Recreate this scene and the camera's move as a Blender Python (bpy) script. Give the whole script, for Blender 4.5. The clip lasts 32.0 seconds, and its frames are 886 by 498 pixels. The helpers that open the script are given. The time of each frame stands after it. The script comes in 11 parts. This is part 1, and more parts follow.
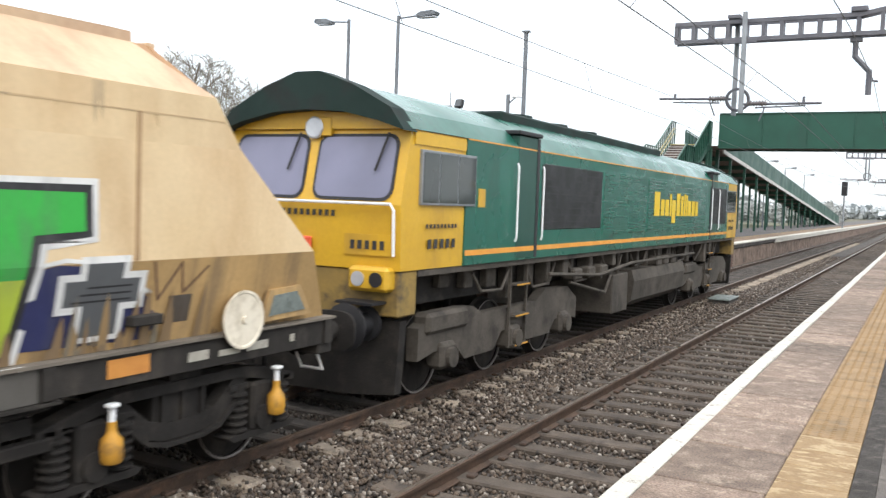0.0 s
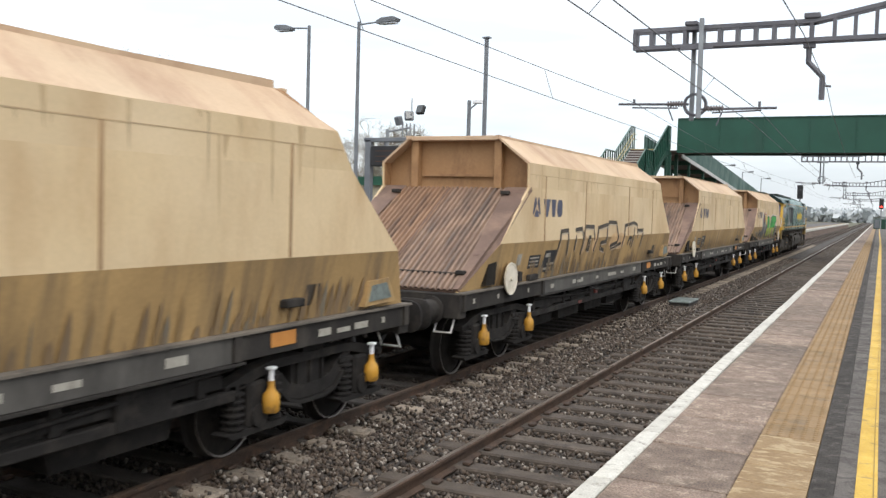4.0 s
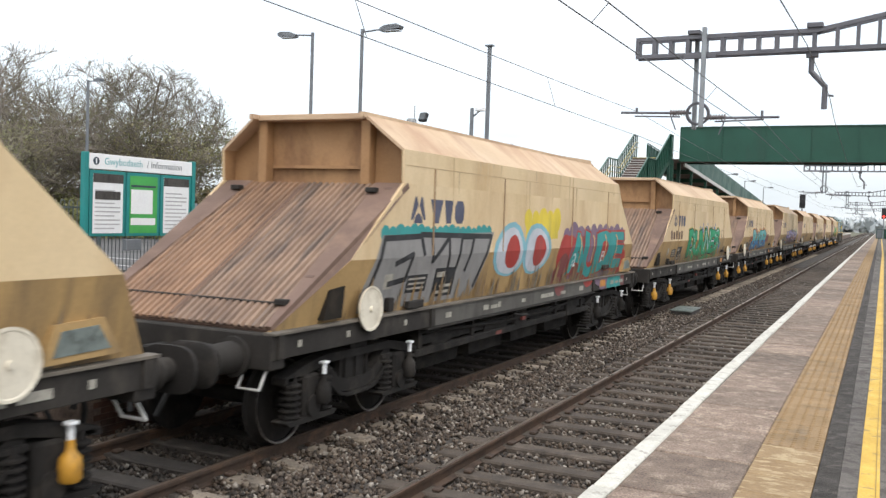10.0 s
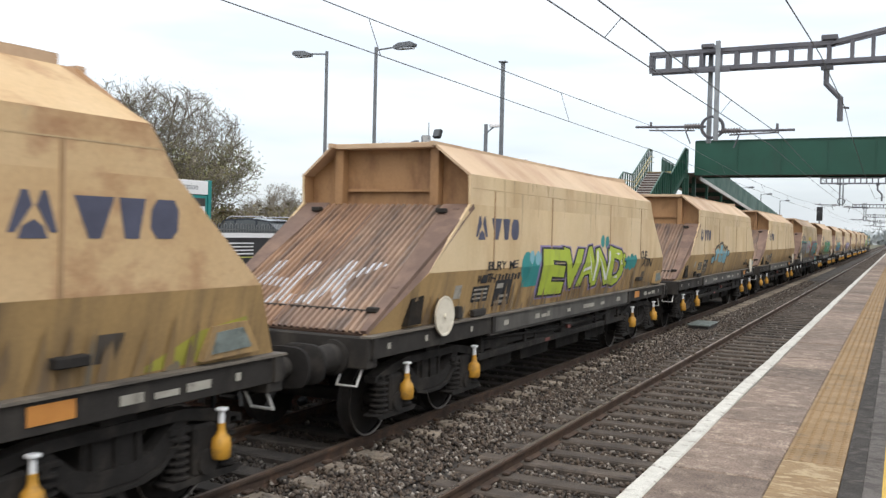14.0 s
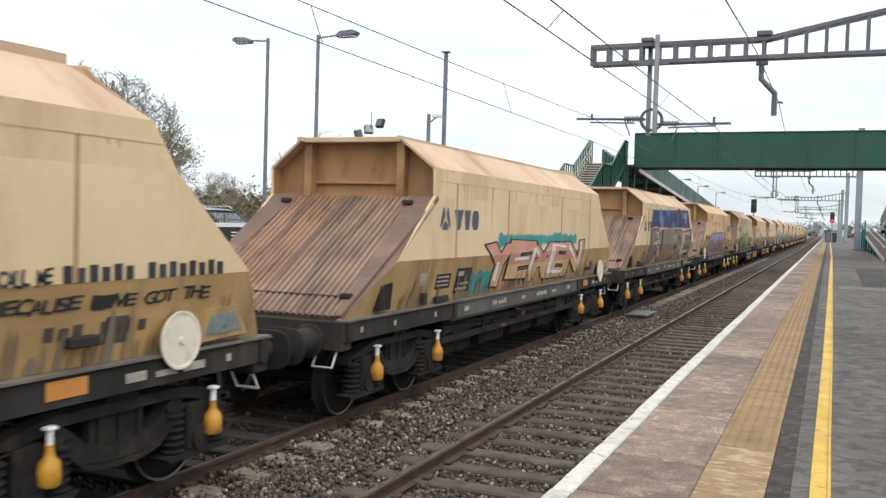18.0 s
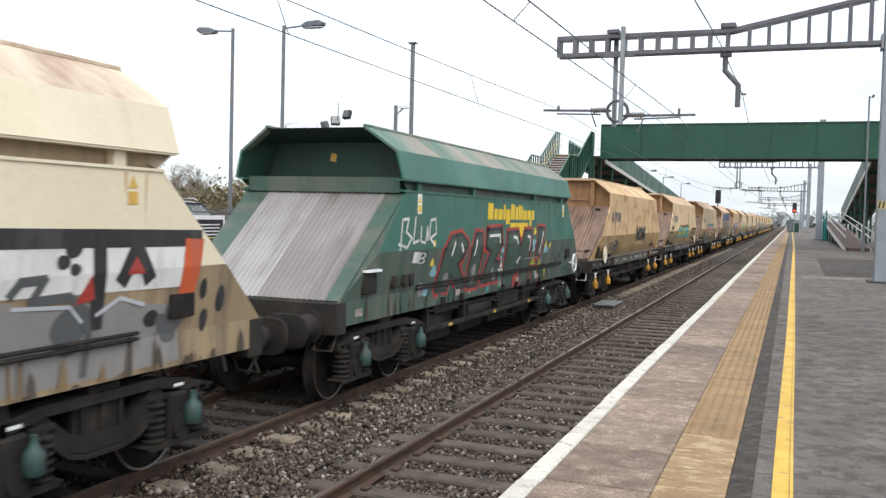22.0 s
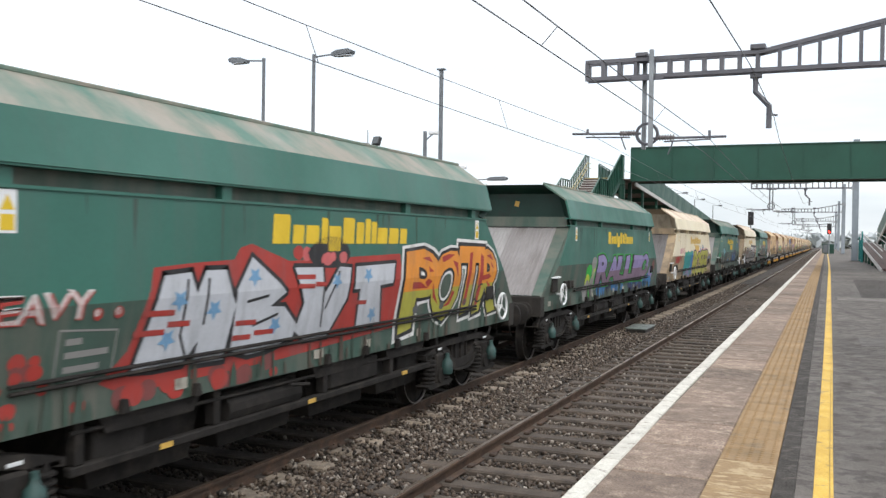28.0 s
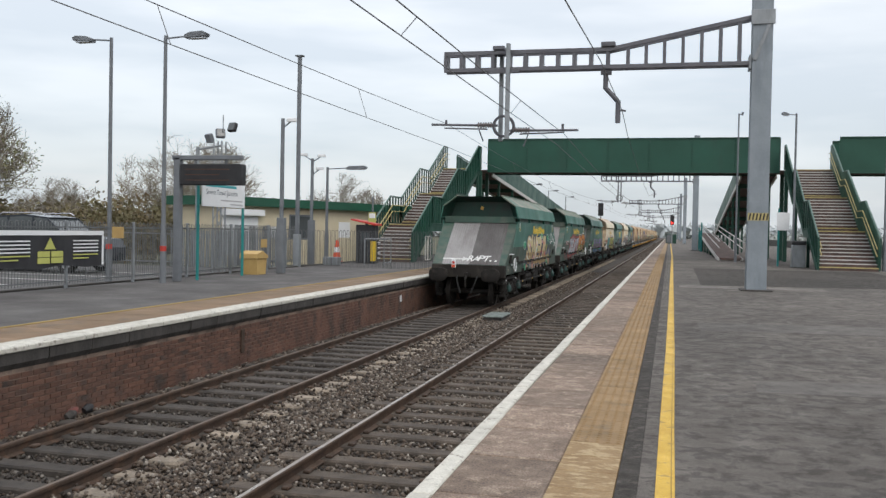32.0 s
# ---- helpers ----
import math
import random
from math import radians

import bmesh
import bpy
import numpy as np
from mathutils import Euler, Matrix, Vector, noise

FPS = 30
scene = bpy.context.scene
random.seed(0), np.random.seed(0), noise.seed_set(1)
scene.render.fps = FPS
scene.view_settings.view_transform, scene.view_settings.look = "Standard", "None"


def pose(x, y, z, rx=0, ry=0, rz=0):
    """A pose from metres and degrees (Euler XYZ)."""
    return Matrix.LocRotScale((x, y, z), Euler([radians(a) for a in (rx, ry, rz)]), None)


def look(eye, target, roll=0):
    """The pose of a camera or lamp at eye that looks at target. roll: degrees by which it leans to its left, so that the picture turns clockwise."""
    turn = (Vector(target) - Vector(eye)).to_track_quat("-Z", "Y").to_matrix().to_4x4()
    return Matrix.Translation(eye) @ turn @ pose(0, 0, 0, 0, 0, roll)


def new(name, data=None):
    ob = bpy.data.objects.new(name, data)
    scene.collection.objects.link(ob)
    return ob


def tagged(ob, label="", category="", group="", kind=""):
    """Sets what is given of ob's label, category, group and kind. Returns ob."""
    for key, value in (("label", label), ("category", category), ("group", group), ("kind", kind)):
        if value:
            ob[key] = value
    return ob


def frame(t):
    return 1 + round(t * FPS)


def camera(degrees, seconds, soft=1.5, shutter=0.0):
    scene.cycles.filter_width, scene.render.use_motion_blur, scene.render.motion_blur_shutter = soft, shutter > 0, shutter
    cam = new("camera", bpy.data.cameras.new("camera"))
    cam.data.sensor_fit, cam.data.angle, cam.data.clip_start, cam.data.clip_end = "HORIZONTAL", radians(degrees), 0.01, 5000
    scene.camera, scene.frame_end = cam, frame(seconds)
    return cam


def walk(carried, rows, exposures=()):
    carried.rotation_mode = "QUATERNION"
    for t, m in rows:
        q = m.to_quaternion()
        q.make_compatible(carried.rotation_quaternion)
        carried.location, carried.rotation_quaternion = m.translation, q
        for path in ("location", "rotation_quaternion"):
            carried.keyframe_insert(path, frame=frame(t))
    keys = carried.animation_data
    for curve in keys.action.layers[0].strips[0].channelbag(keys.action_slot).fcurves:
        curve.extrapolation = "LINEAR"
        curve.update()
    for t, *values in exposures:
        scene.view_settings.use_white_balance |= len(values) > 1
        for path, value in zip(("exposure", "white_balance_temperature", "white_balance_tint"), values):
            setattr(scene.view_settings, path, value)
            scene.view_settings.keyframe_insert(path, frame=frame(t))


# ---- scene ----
from mathutils.geometry import tessellate_polygon
LENS = 52.591
EYE = (0.0, 0.0, 1.5)
# seconds, yaw, pitch, roll of the hand-held camera, which stands on the platform
HELD = [
    (0.0, 28.290, -3.139, -2.058),
    (0.5, 25.458, -2.664, -1.399),
    (1.0, 24.492, -2.077, -1.090),
    (1.5, 24.205, -1.924, -1.089),
    (2.0, 24.566, -1.589, -1.138),
    (2.5, 24.628, -2.122, -1.211),
    (3.0, 25.133, -2.096, -1.166),
    (3.5, 25.729, -2.664, -1.394),
    (5.5, 25.915, -2.638, -1.995),
    (6.0, 26.196, -2.795, -1.970),
    (6.5, 26.550, -2.659, -1.778),
    (7.0, 26.814, -2.858, -2.198),
    (7.5, 26.233, -2.601, -2.033),
    (8.0, 25.523, -2.481, -1.880),
    (8.5, 25.862, -2.670, -1.993),
    (9.0, 26.034, -2.592, -2.087),
    (9.5, 25.798, -2.378, -1.915),
    (10.0, 26.027, -2.227, -1.924),
    (10.5, 25.440, -1.481, -1.847),
    (11.0, 25.831, -1.320, -1.462),
    (11.5, 26.419, -1.201, -1.483),
    (12.0, 26.323, -1.426, -1.393),
    (12.5, 26.069, -1.825, -1.508),
    (13.0, 26.742, -1.505, -1.519),
    (13.5, 27.012, -1.308, -1.448),
    (14.0, 26.984, -1.218, -1.382),
    (14.5, 26.860, -1.080, -1.233),
    (15.0, 26.982, -1.420, -1.444),
    (15.5, 26.527, -1.472, -1.555),
    (17.5, 23.842, -1.502, -1.460),
    (18.0, 23.311, -1.759, -1.654),
    (18.5, 22.685, -1.453, -1.630),
    (19.0, 22.445, -1.723, -1.776),
    (19.5, 21.877, -1.361, -1.248),
    (20.0, 21.115, -1.214, -1.308),
    (20.5, 21.373, -1.554, -1.350),
    (21.0, 21.114, -2.126, -1.652),
    (21.5, 21.325, -2.411, -1.436),
    (22.0, 21.245, -2.245, -1.457),
    (22.5, 21.490, -2.111, -1.125),
    (23.0, 21.815, -2.002, -0.968),
    (23.5, 22.643, -2.191, -1.159),
    (24.0, 23.194, -1.986, -1.273),
    (24.5, 22.715, -2.042, -1.295),
    (25.0, 22.881, -1.763, -1.373),
    (25.5, 23.383, -1.312, -1.346),
    (27.5, 23.197, -0.960, -0.666),
    (28.0, 23.162, -0.691, -0.861),
    (28.5, 23.284, -0.713, -0.685),
    (29.0, 23.358, -0.871, -0.723),
    (29.5, 23.181, -1.027, -0.558),
    (30.0, 21.726, -1.116, -0.836),
    (30.5, 18.865, -1.049, -0.923),
    (31.0, 17.454, -1.170, -1.187),
    (31.5, 16.484, -0.579, -1.773),
    (32.0, 14.186, -1.216, -1.100),
]
cam = camera(LENS, 32.0, soft=1.4, shutter=0.12)
STOPS = [(0, 0.42), (0.6, 0.0), (1, -0.13), (2, -0.2), (3, 0.0), (6, 0.0), (7, 0.15), (8, 0.15), (9, 0.2), (10, 0.1), (11, -0.05), (12, -0.05), (13, 0.0), (14, -0.1), (15, -0.16), (18, -0.02),
         (19, -0.15), (20, -0.09), (21, 0.0), (22, 0.1), (23, -0.12), (24, 0.05), (25, -0.05), (28, 0.05), (29, 0.1), (30, 0.09), (31, -0.1), (32, -0.38)]
walk(cam, [(t, pose(*EYE, 90 + p, r, y)) for t, y, p, r in HELD], STOPS)

# ---- sky and light: a bright overcast day ----
world = bpy.data.worlds.new("overcast_sky")
scene.world = world
world.use_nodes = True
nt = world.node_tree
bg = nt.nodes["Background"]
sky = nt.nodes.new("ShaderNodeTexSky")
sky.sky_type, sky.sun_disc = "NISHITA", False
sky.sun_elevation, sky.sun_rotation = radians(42), radians(150)
sky.air_density, sky.dust_density = 1.0, 3.0
tc = nt.nodes.new("ShaderNodeTexCoord")
sep = nt.nodes.new("ShaderNodeSeparateXYZ")
nt.links.new(tc.outputs["Generated"], sep.inputs[0])
ramp = nt.nodes.new("ShaderNodeValToRGB")          # overcast: brighter overhead than near the horizon
ramp.color_ramp.elements[0].position, ramp.color_ramp.elements[0].color = 0.0, (0.80, 0.84, 0.87, 1)
ramp.color_ramp.elements[1].position, ramp.color_ramp.elements[1].color = 1.0, (1.75, 1.77, 1.80, 1)
e = ramp.color_ramp.elements.new(0.10)
e.color = (0.84, 0.88, 0.92, 1)
e = ramp.color_ramp.elements.new(0.24)
e.color = (1.05, 1.07, 1.09, 1)
nt.links.new(sep.outputs["Z"], ramp.inputs[0])
mp = nt.nodes.new("ShaderNodeMapping")
mp.inputs["Scale"].default_value = (1.2, 1.2, 7.0)
nt.links.new(tc.outputs["Generated"], mp.inputs[0])
cl = nt.nodes.new("ShaderNodeTexNoise")
cl.inputs["Scale"].default_value, cl.inputs["Detail"].default_value = 2.4, 5.0
nt.links.new(mp.outputs[0], cl.inputs["Vector"])
cr = nt.nodes.new("ShaderNodeValToRGB")
cr.color_ramp.elements[0].position, cr.color_ramp.elements[0].color = 0.36, (0.86, 0.89, 0.92, 1)
cr.color_ramp.elements[1].position, cr.color_ramp.elements[1].color = 0.60, (1.10, 1.10, 1.10, 1)
nt.links.new(cl.outputs["Fac"], cr.inputs[0])
mul = nt.nodes.new("ShaderNodeMix")
mul.data_type, mul.blend_type = "RGBA", "MULTIPLY"
mul.inputs[0].default_value = 1.0
nt.links.new(ramp.outputs[0], mul.inputs[6])
nt.links.new(cr.outputs[0], mul.inputs[7])
sk = nt.nodes.new("ShaderNodeMix")
sk.data_type, sk.blend_type = "RGBA", "ADD"
sk.inputs[0].default_value = 0.05
nt.links.new(mul.outputs[2], sk.inputs[6])
nt.links.new(sky.outputs[0], sk.inputs[7])
nt.links.new(sk.outputs[2], bg.inputs["Color"])
bg.inputs["Strength"].default_value = 1.0
sun = new("sun", bpy.data.lights.new("sun", "SUN"))
sun.data.energy, sun.data.angle, sun.data.color = 1.0, radians(25), (1.0, 0.97, 0.92)
sun.matrix_world = look((9, -8, 14), (0, 0, 0))


# ---- mesh building ----
class MB:
    """Gathers vertices and faces of one mesh; mi is the material slot."""

    def __init__(self):
        self.v, self.f, self.m = [], [], []

    def add(self, vs, fs, mi=0):
        o = len(self.v)
        self.v += [tuple(p) for p in vs]
        self.f += [tuple(i + o for i in f) for f in fs]
        self.m += [mi] * len(fs)
        return self

    def box(self, x0, x1, y0, y1, z0, z1, mi=0, c=0.0, m=None):
        if c <= 0:
            vs = [(x, y, z) for x in (x0, x1) for y in (y0, y1) for z in (z0, z1)]
            fs = [(0, 1, 3, 2), (4, 6, 7, 5), (0, 4, 5, 1), (2, 3, 7, 6), (0, 2, 6, 4), (1, 5, 7, 3)]
        else:
            vs, fs = [], []
            idx = {}
            for ix, (x, sx) in enumerate(((x0, 1), (x1, -1))):
                for iy, (y, sy) in enumerate(((y0, 1), (y1, -1))):
                    for iz, (z, sz) in enumerate(((z0, 1), (z1, -1))):
                        for a in range(3):
                            idx[ix, iy, iz, a] = len(vs)
                            vs.append((x if a == 0 else x + sx * c, y if a == 1 else y + sy * c, z if a == 2 else z + sz * c))
                        fs.append(tuple(idx[ix, iy, iz, a] for a in range(3)))
            cyc = ((0, 0), (0, 1), (1, 1), (1, 0))
            for i in (0, 1):
                fs.append(tuple(idx[i, a, b, 0] for a, b in cyc))
                fs.append(tuple(idx[a, i, b, 1] for a, b in cyc))
                fs.append(tuple(idx[a, b, i, 2] for a, b in cyc))
                for j in (0, 1):
                    fs.append((idx[i, j, 0, 0], idx[i, j, 1, 0], idx[i, j, 1, 1], idx[i, j, 0, 1]))
                    fs.append((idx[i, 0, j, 0], idx[i, 1, j, 0], idx[i, 1, j, 2], idx[i, 0, j, 2]))
                    fs.append((idx[0, i, j, 1], idx[1, i, j, 1], idx[1, i, j, 2], idx[0, i, j, 2]))
        if m is not None:
            vs = [m @ Vector(p) for p in vs]
        return self.add(vs, fs, mi)

    def cyl(self, p0, p1, r0, r1=None, n=10, mi=0, cap=True):
        p0, p1 = Vector(p0), Vector(p1)
        r1 = r0 if r1 is None else r1
        d = (p1 - p0).normalized()
        a = d.orthogonal().normalized()
        b = d.cross(a)
        vs = []
        for p, r in ((p0, r0), (p1, r1)):
            vs += [p + (a * math.cos(2 * math.pi * k / n) + b * math.sin(2 * math.pi * k / n)) * r for k in range(n)]
        fs = [(k, (k + 1) % n, n + (k + 1) % n, n + k) for k in range(n)]
        if cap:
            fs += [tuple(range(n))[::-1], tuple(range(n, 2 * n))]
        return self.add(vs, fs, mi)

    def tube(self, pts, r, n=6, mi=0):
        P = [Vector(p) for p in pts]
        vs = []
        ref = None
        for k, p in enumerate(P):
            d = (P[min(k + 1, len(P) - 1)] - P[max(k - 1, 0)]).normalized()
            if ref is None:
                ref = d.orthogonal().normalized()
            a = (ref - d * ref.dot(d)).normalized()
            ref, b = a, d.cross(a)
            vs += [p + (a * math.cos(2 * math.pi * j / n) + b * math.sin(2 * math.pi * j / n)) * r for j in range(n)]
        fs = [(k * n + j, k * n + (j + 1) % n, (k + 1) * n + (j + 1) % n, (k + 1) * n + j) for k in range(len(P) - 1) for j in range(n)]
        fs += [tuple(range(n))[::-1], tuple(range((len(P) - 1) * n, len(P) * n))]
        return self.add(vs, fs, mi)

    def prism(self, pts, axis, a, b, mi=0):
        """A polygon of (u, v) drawn out from a to b; axis x: (y, z); y: (x, z); z: (x, y)."""
        put = {"x": lambda w, p: (w, p[0], p[1]), "y": lambda w, p: (p[0], w, p[1]), "z": lambda w, p: (p[0], p[1], w)}[axis]
        n = len(pts)
        vs = [put(a, p) for p in pts] + [put(b, p) for p in pts]
        fs = [(k, (k + 1) % n, n + (k + 1) % n, n + k) for k in range(n)] + [tuple(range(n))[::-1], tuple(range(n, 2 * n))]
        return self.add(vs, fs, mi)

    def lathe(self, rings, axis_point, axis, n=24, mi=0):
        """Rings of (distance along axis, radius)."""
        d = Vector(axis).normalized()
        a = d.orthogonal().normalized()
        b = d.cross(a)
        p = Vector(axis_point)
        vs, fs = [], []
        for t, r in rings:
            vs += [p + d * t + (a * math.cos(2 * math.pi * k / n) + b * math.sin(2 * math.pi * k / n)) * r for k in range(n)]
        for i in range(len(rings) - 1):
            fs += [(i * n + k, i * n + (k + 1) % n, (i + 1) * n + (k + 1) % n, (i + 1) * n + k) for k in range(n)]
        return self.add(vs, fs, mi)

    def mesh(self, name, mats, smooth=False, fix=True):
        me = bpy.data.meshes.new(name)
        me.from_pydata(self.v, [], self.f)
        for m in mats if isinstance(mats, (list, tuple)) else [mats]:
            me.materials.append(m)
        me.polygons.foreach_set("material_index", self.m)
        if fix and len(self.f) < 60000:
            bm = bmesh.new()
            bm.from_mesh(me)
            bmesh.ops.recalc_face_normals(bm, faces=bm.faces)
            bm.to_mesh(me)
            bm.free()
        if smooth:
            me.polygons.foreach_set("use_smooth", [True] * len(me.polygons))
            me.set_sharp_from_angle(angle=radians(40))
        me.update()
        return me


def part(name, mb, mats, parent=None, label="", smooth=False, m=None, fix=True):
    """One mesh object, under a thing or under a part."""
    me = mb if isinstance(mb, bpy.types.Mesh) else mb.mesh(name, mats, smooth, fix)
    ob = new(name, me)
    if parent is not None:
        ob.parent = parent
    if m is not None:
        ob.matrix_basis = m
    if label:
        ob["label"] = label
    return ob


def thing(name, label, category, group="", m=None, kind=""):
    ob = new(name)
    ob.empty_display_size = 0.2
    if m is not None:
        ob.matrix_basis = m
    return tagged(ob, label, category, group, kind)


def solo(name, mb, mats, label, category="", group="", kind="", smooth=False, m=None, fix=True):
    return tagged(part(name, mb, mats, None, "", smooth, m, fix), label, category, group, kind)


# ---- materials ----
def mat(name, c1, c2=None, scale=2.0, rough=0.7, metal=0.0, bump=0.15, fine=60.0, streak=None, c3=None, lo=0.5, hi=0.68, rvar=0.12,
        spread=0.5, each=0.0, spec=0.5, amp=0.05, wide=0.0):
    """A weathered surface: c1 to c2 by broad noise, c3 as stains above a threshold, fine grain in colour and relief.
    streak: stretch of the stain noise along x, y, z; each: brightness change from piece to piece."""
    m = bpy.data.materials.new(name)
    m.use_nodes = True
    t = m.node_tree
    N, L = t.nodes.new, t.links.new
    bsdf = t.nodes["Principled BSDF"]
    c2 = c2 or tuple(v * 0.8 for v in c1)
    co, oi = N("ShaderNodeTexCoord"), N("ShaderNodeObjectInfo")
    ml = N("ShaderNodeMath")
    ml.operation = "MULTIPLY"
    ml.inputs[1].default_value = 37.0
    L(oi.outputs["Random"], ml.inputs[0])
    ad = N("ShaderNodeVectorMath")
    L(co.outputs["Object"], ad.inputs[0])
    L(ml.outputs[0], ad.inputs[1])

    def nz(sc, detail, src, rough_=0.55):
        n = N("ShaderNodeTexNoise")
        n.inputs["Scale"].default_value, n.inputs["Detail"].default_value, n.inputs["Roughness"].default_value = sc, detail, rough_
        L(src, n.inputs["Vector"])
        return n.outputs["Fac"]

    def rng(src, a, b, x, y):
        r = N("ShaderNodeMapRange")
        for k, v in zip(range(1, 5), (a, b, x, y)):
            r.inputs[k].default_value = v
        L(src, r.inputs[0])
        return r.outputs[0]

    def mix(f, a, b, mode="MIX"):
        x = N("ShaderNodeMix")
        x.data_type, x.blend_type = "RGBA", mode
        for sock, val in ((x.inputs[0], f), (x.inputs[6], a), (x.inputs[7], b)):
            if isinstance(val, tuple):
                sock.default_value = (*val, 1)
            elif isinstance(val, float):
                sock.default_value = val
            else:
                L(val, sock)
        return x.outputs[2]

    broad = nz(scale, 5.0, ad.outputs[0])
    col = mix(rng(broad, 0.5 - spread * 0.4, 0.5 + spread * 0.4, 0.0, 1.0), c1, c2)
    if c3 is not None:
        mpn = N("ShaderNodeMapping")
        mpn.inputs["Scale"].default_value = streak or (1, 1, 1)
        L(ad.outputs[0], mpn.inputs[0])
        st = nz(scale * 1.7, 6.0, mpn.outputs[0], 0.65)
        col = mix(rng(st, lo, hi, 0.0, 0.9), col, c3)
    grain = nz(fine, 3.0, ad.outputs[0], 0.6)
    g = rng(grain, 0.25, 0.75, 1.0 - amp, 1.0 + amp)
    col = mix(1.0, col, g, "MULTIPLY")
    if wide:
        col = mix(1.0, col, rng(nz(0.45, 4.0, ad.outputs[0]), 0.3, 0.7, 1.0 - wide, 1.0 + wide), "MULTIPLY")
    if each:
        col = mix(1.0, col, rng(oi.outputs["Random"], 0.0, 1.0, 1.0 - each, 1.0 + each), "MULTIPLY")
    L(col, bsdf.inputs["Base Color"])
    L(rng(broad, 0.3, 0.7, max(0.05, rough - rvar), min(1.0, rough + rvar)), bsdf.inputs["Roughness"])
    bsdf.inputs["Metallic"].default_value = metal
    bsdf.inputs["Specular IOR Level"].default_value = spec
    if bump:
        b = N("ShaderNodeBump")
        b.inputs["Strength"].default_value, b.inputs["Distance"].default_value = bump, 0.02
        L(grain, b.inputs["Height"])
        L(b.outputs[0], bsdf.inputs["Normal"])
    return m


def glass(name, col, rough=0.05):
    m = mat(name, col, tuple(v * 0.7 for v in col), 1.0, rough, 0.0, 0.0, 8.0, rvar=0.02)
    return m


def glow(name, col, power):
    m = bpy.data.materials.new(name)
    m.use_nodes = True
    b = m.node_tree.nodes["Principled BSDF"]
    b.inputs["Base Color"].default_value = (*col, 1)
    b.inputs["Emission Color"].default_value = (*col, 1)
    b.inputs["Emission Strength"].default_value = power
    return m


M = {}
M["ballast"] = mat("ballast_bed", (0.060, 0.050, 0.042), (0.035, 0.030, 0.026), 1.5, 0.95, 0, 0.8, 25, c3=(0.09, 0.078, 0.066), amp=0.3, wide=0.25)
M["rail"] = mat("rail_rust", (0.068, 0.041, 0.027), (0.042, 0.028, 0.020), 3, 0.8, 0.1, 0.3, 50, c3=(0.105, 0.058, 0.035), amp=0.2)
M["rail_red"] = mat("rail_red_rust", (0.090, 0.052, 0.032), (0.054, 0.034, 0.023), 3, 0.8, 0.1, 0.3, 50, c3=(0.045, 0.028, 0.021), amp=0.2)
M["green_cap"] = mat("weathered_green_rail", (0.085, 0.145, 0.12), (0.06, 0.11, 0.09), 2, 0.55, 0, 0.05, 30)
M["rail_dull"] = mat("rail_head_dull", (0.15, 0.105, 0.075), (0.10, 0.07, 0.052), 1.5, 0.5, 0.5, 0.05, 20)
M["railtop"] = mat("rail_head_steel", (0.44, 0.39, 0.35), (0.30, 0.25, 0.21), 1.5, 0.3, 0.85, 0.03, 20)
M["concrete_sleeper"] = mat("sleeper_concrete", (0.098, 0.076, 0.058), (0.056, 0.045, 0.036), 2.5, 0.9, 0, 0.5, 40, c3=(0.036, 0.029, 0.024), each=0.25, amp=0.25, wide=0.2)
M["sleeper_pale"] = mat("sleeper_pale_concrete", (0.30, 0.245, 0.185), (0.20, 0.165, 0.13), 4.5, 0.9, 0, 0.5, 40, c3=(0.10, 0.085, 0.07), each=0.25, amp=0.2)
M["sleeper_dark"] = mat("sleeper_dark_concrete", (0.072, 0.060, 0.050), (0.045, 0.038, 0.033), 2.5, 0.9, 0, 0.5, 40, c3=(0.028, 0.024, 0.021), each=0.25, amp=0.2)
M["brick"] = mat("old_red_brick", (0.150, 0.072, 0.047), (0.092, 0.050, 0.037), 1.3, 0.9, 0, 0.5, 60, c3=(0.040, 0.031, 0.027), lo=0.47, hi=0.66, each=0.18, amp=0.2, wide=0.25)
M["mortar"] = mat("lime_mortar", (0.27, 0.195, 0.150), (0.16, 0.115, 0.09), 1.3, 0.95, 0, 0.4, 60, c3=(0.055, 0.044, 0.037), lo=0.47, hi=0.66, amp=0.2)
M["coping_dark"] = mat("coping_stone_dark", (0.075, 0.068, 0.062), (0.042, 0.038, 0.035), 2.0, 0.9, 0, 0.5, 40, c3=(0.028, 0.026, 0.024), streak=(1, 3, 0.5), amp=0.2)
M["white_paint"] = mat("worn_white_paint", (0.56, 0.54, 0.48), (0.44, 0.42, 0.37), 7.0, 0.75, 0, 0.4, 70, c3=(0.22, 0.195, 0.165), lo=0.56, hi=0.64, each=0.06, amp=0.18)
M["pink_slab"] = mat("pinkish_paving", (0.218, 0.157, 0.119), (0.136, 0.099, 0.076), 5.0, 0.85, 0, 0.6, 75, c3=(0.33, 0.262, 0.20), lo=0.52, hi=0.68, each=0.24, amp=0.6, wide=0.2)
M["tactile"] = mat("buff_tactile", (0.26, 0.165, 0.075), (0.195, 0.125, 0.058), 3.0, 0.8, 0, 0.3, 55, c3=(0.13, 0.095, 0.06), lo=0.54, hi=0.72, each=0.08, amp=0.15)
M["tactile_worn"] = mat("buff_tactile_worn", (0.27, 0.18, 0.085), (0.185, 0.115, 0.055), 4.0, 0.8, 0, 0.3, 55, c3=(0.37, 0.28, 0.16), lo=0.50, hi=0.60, streak=(1, 2, 1), each=0.06, amp=0.15)
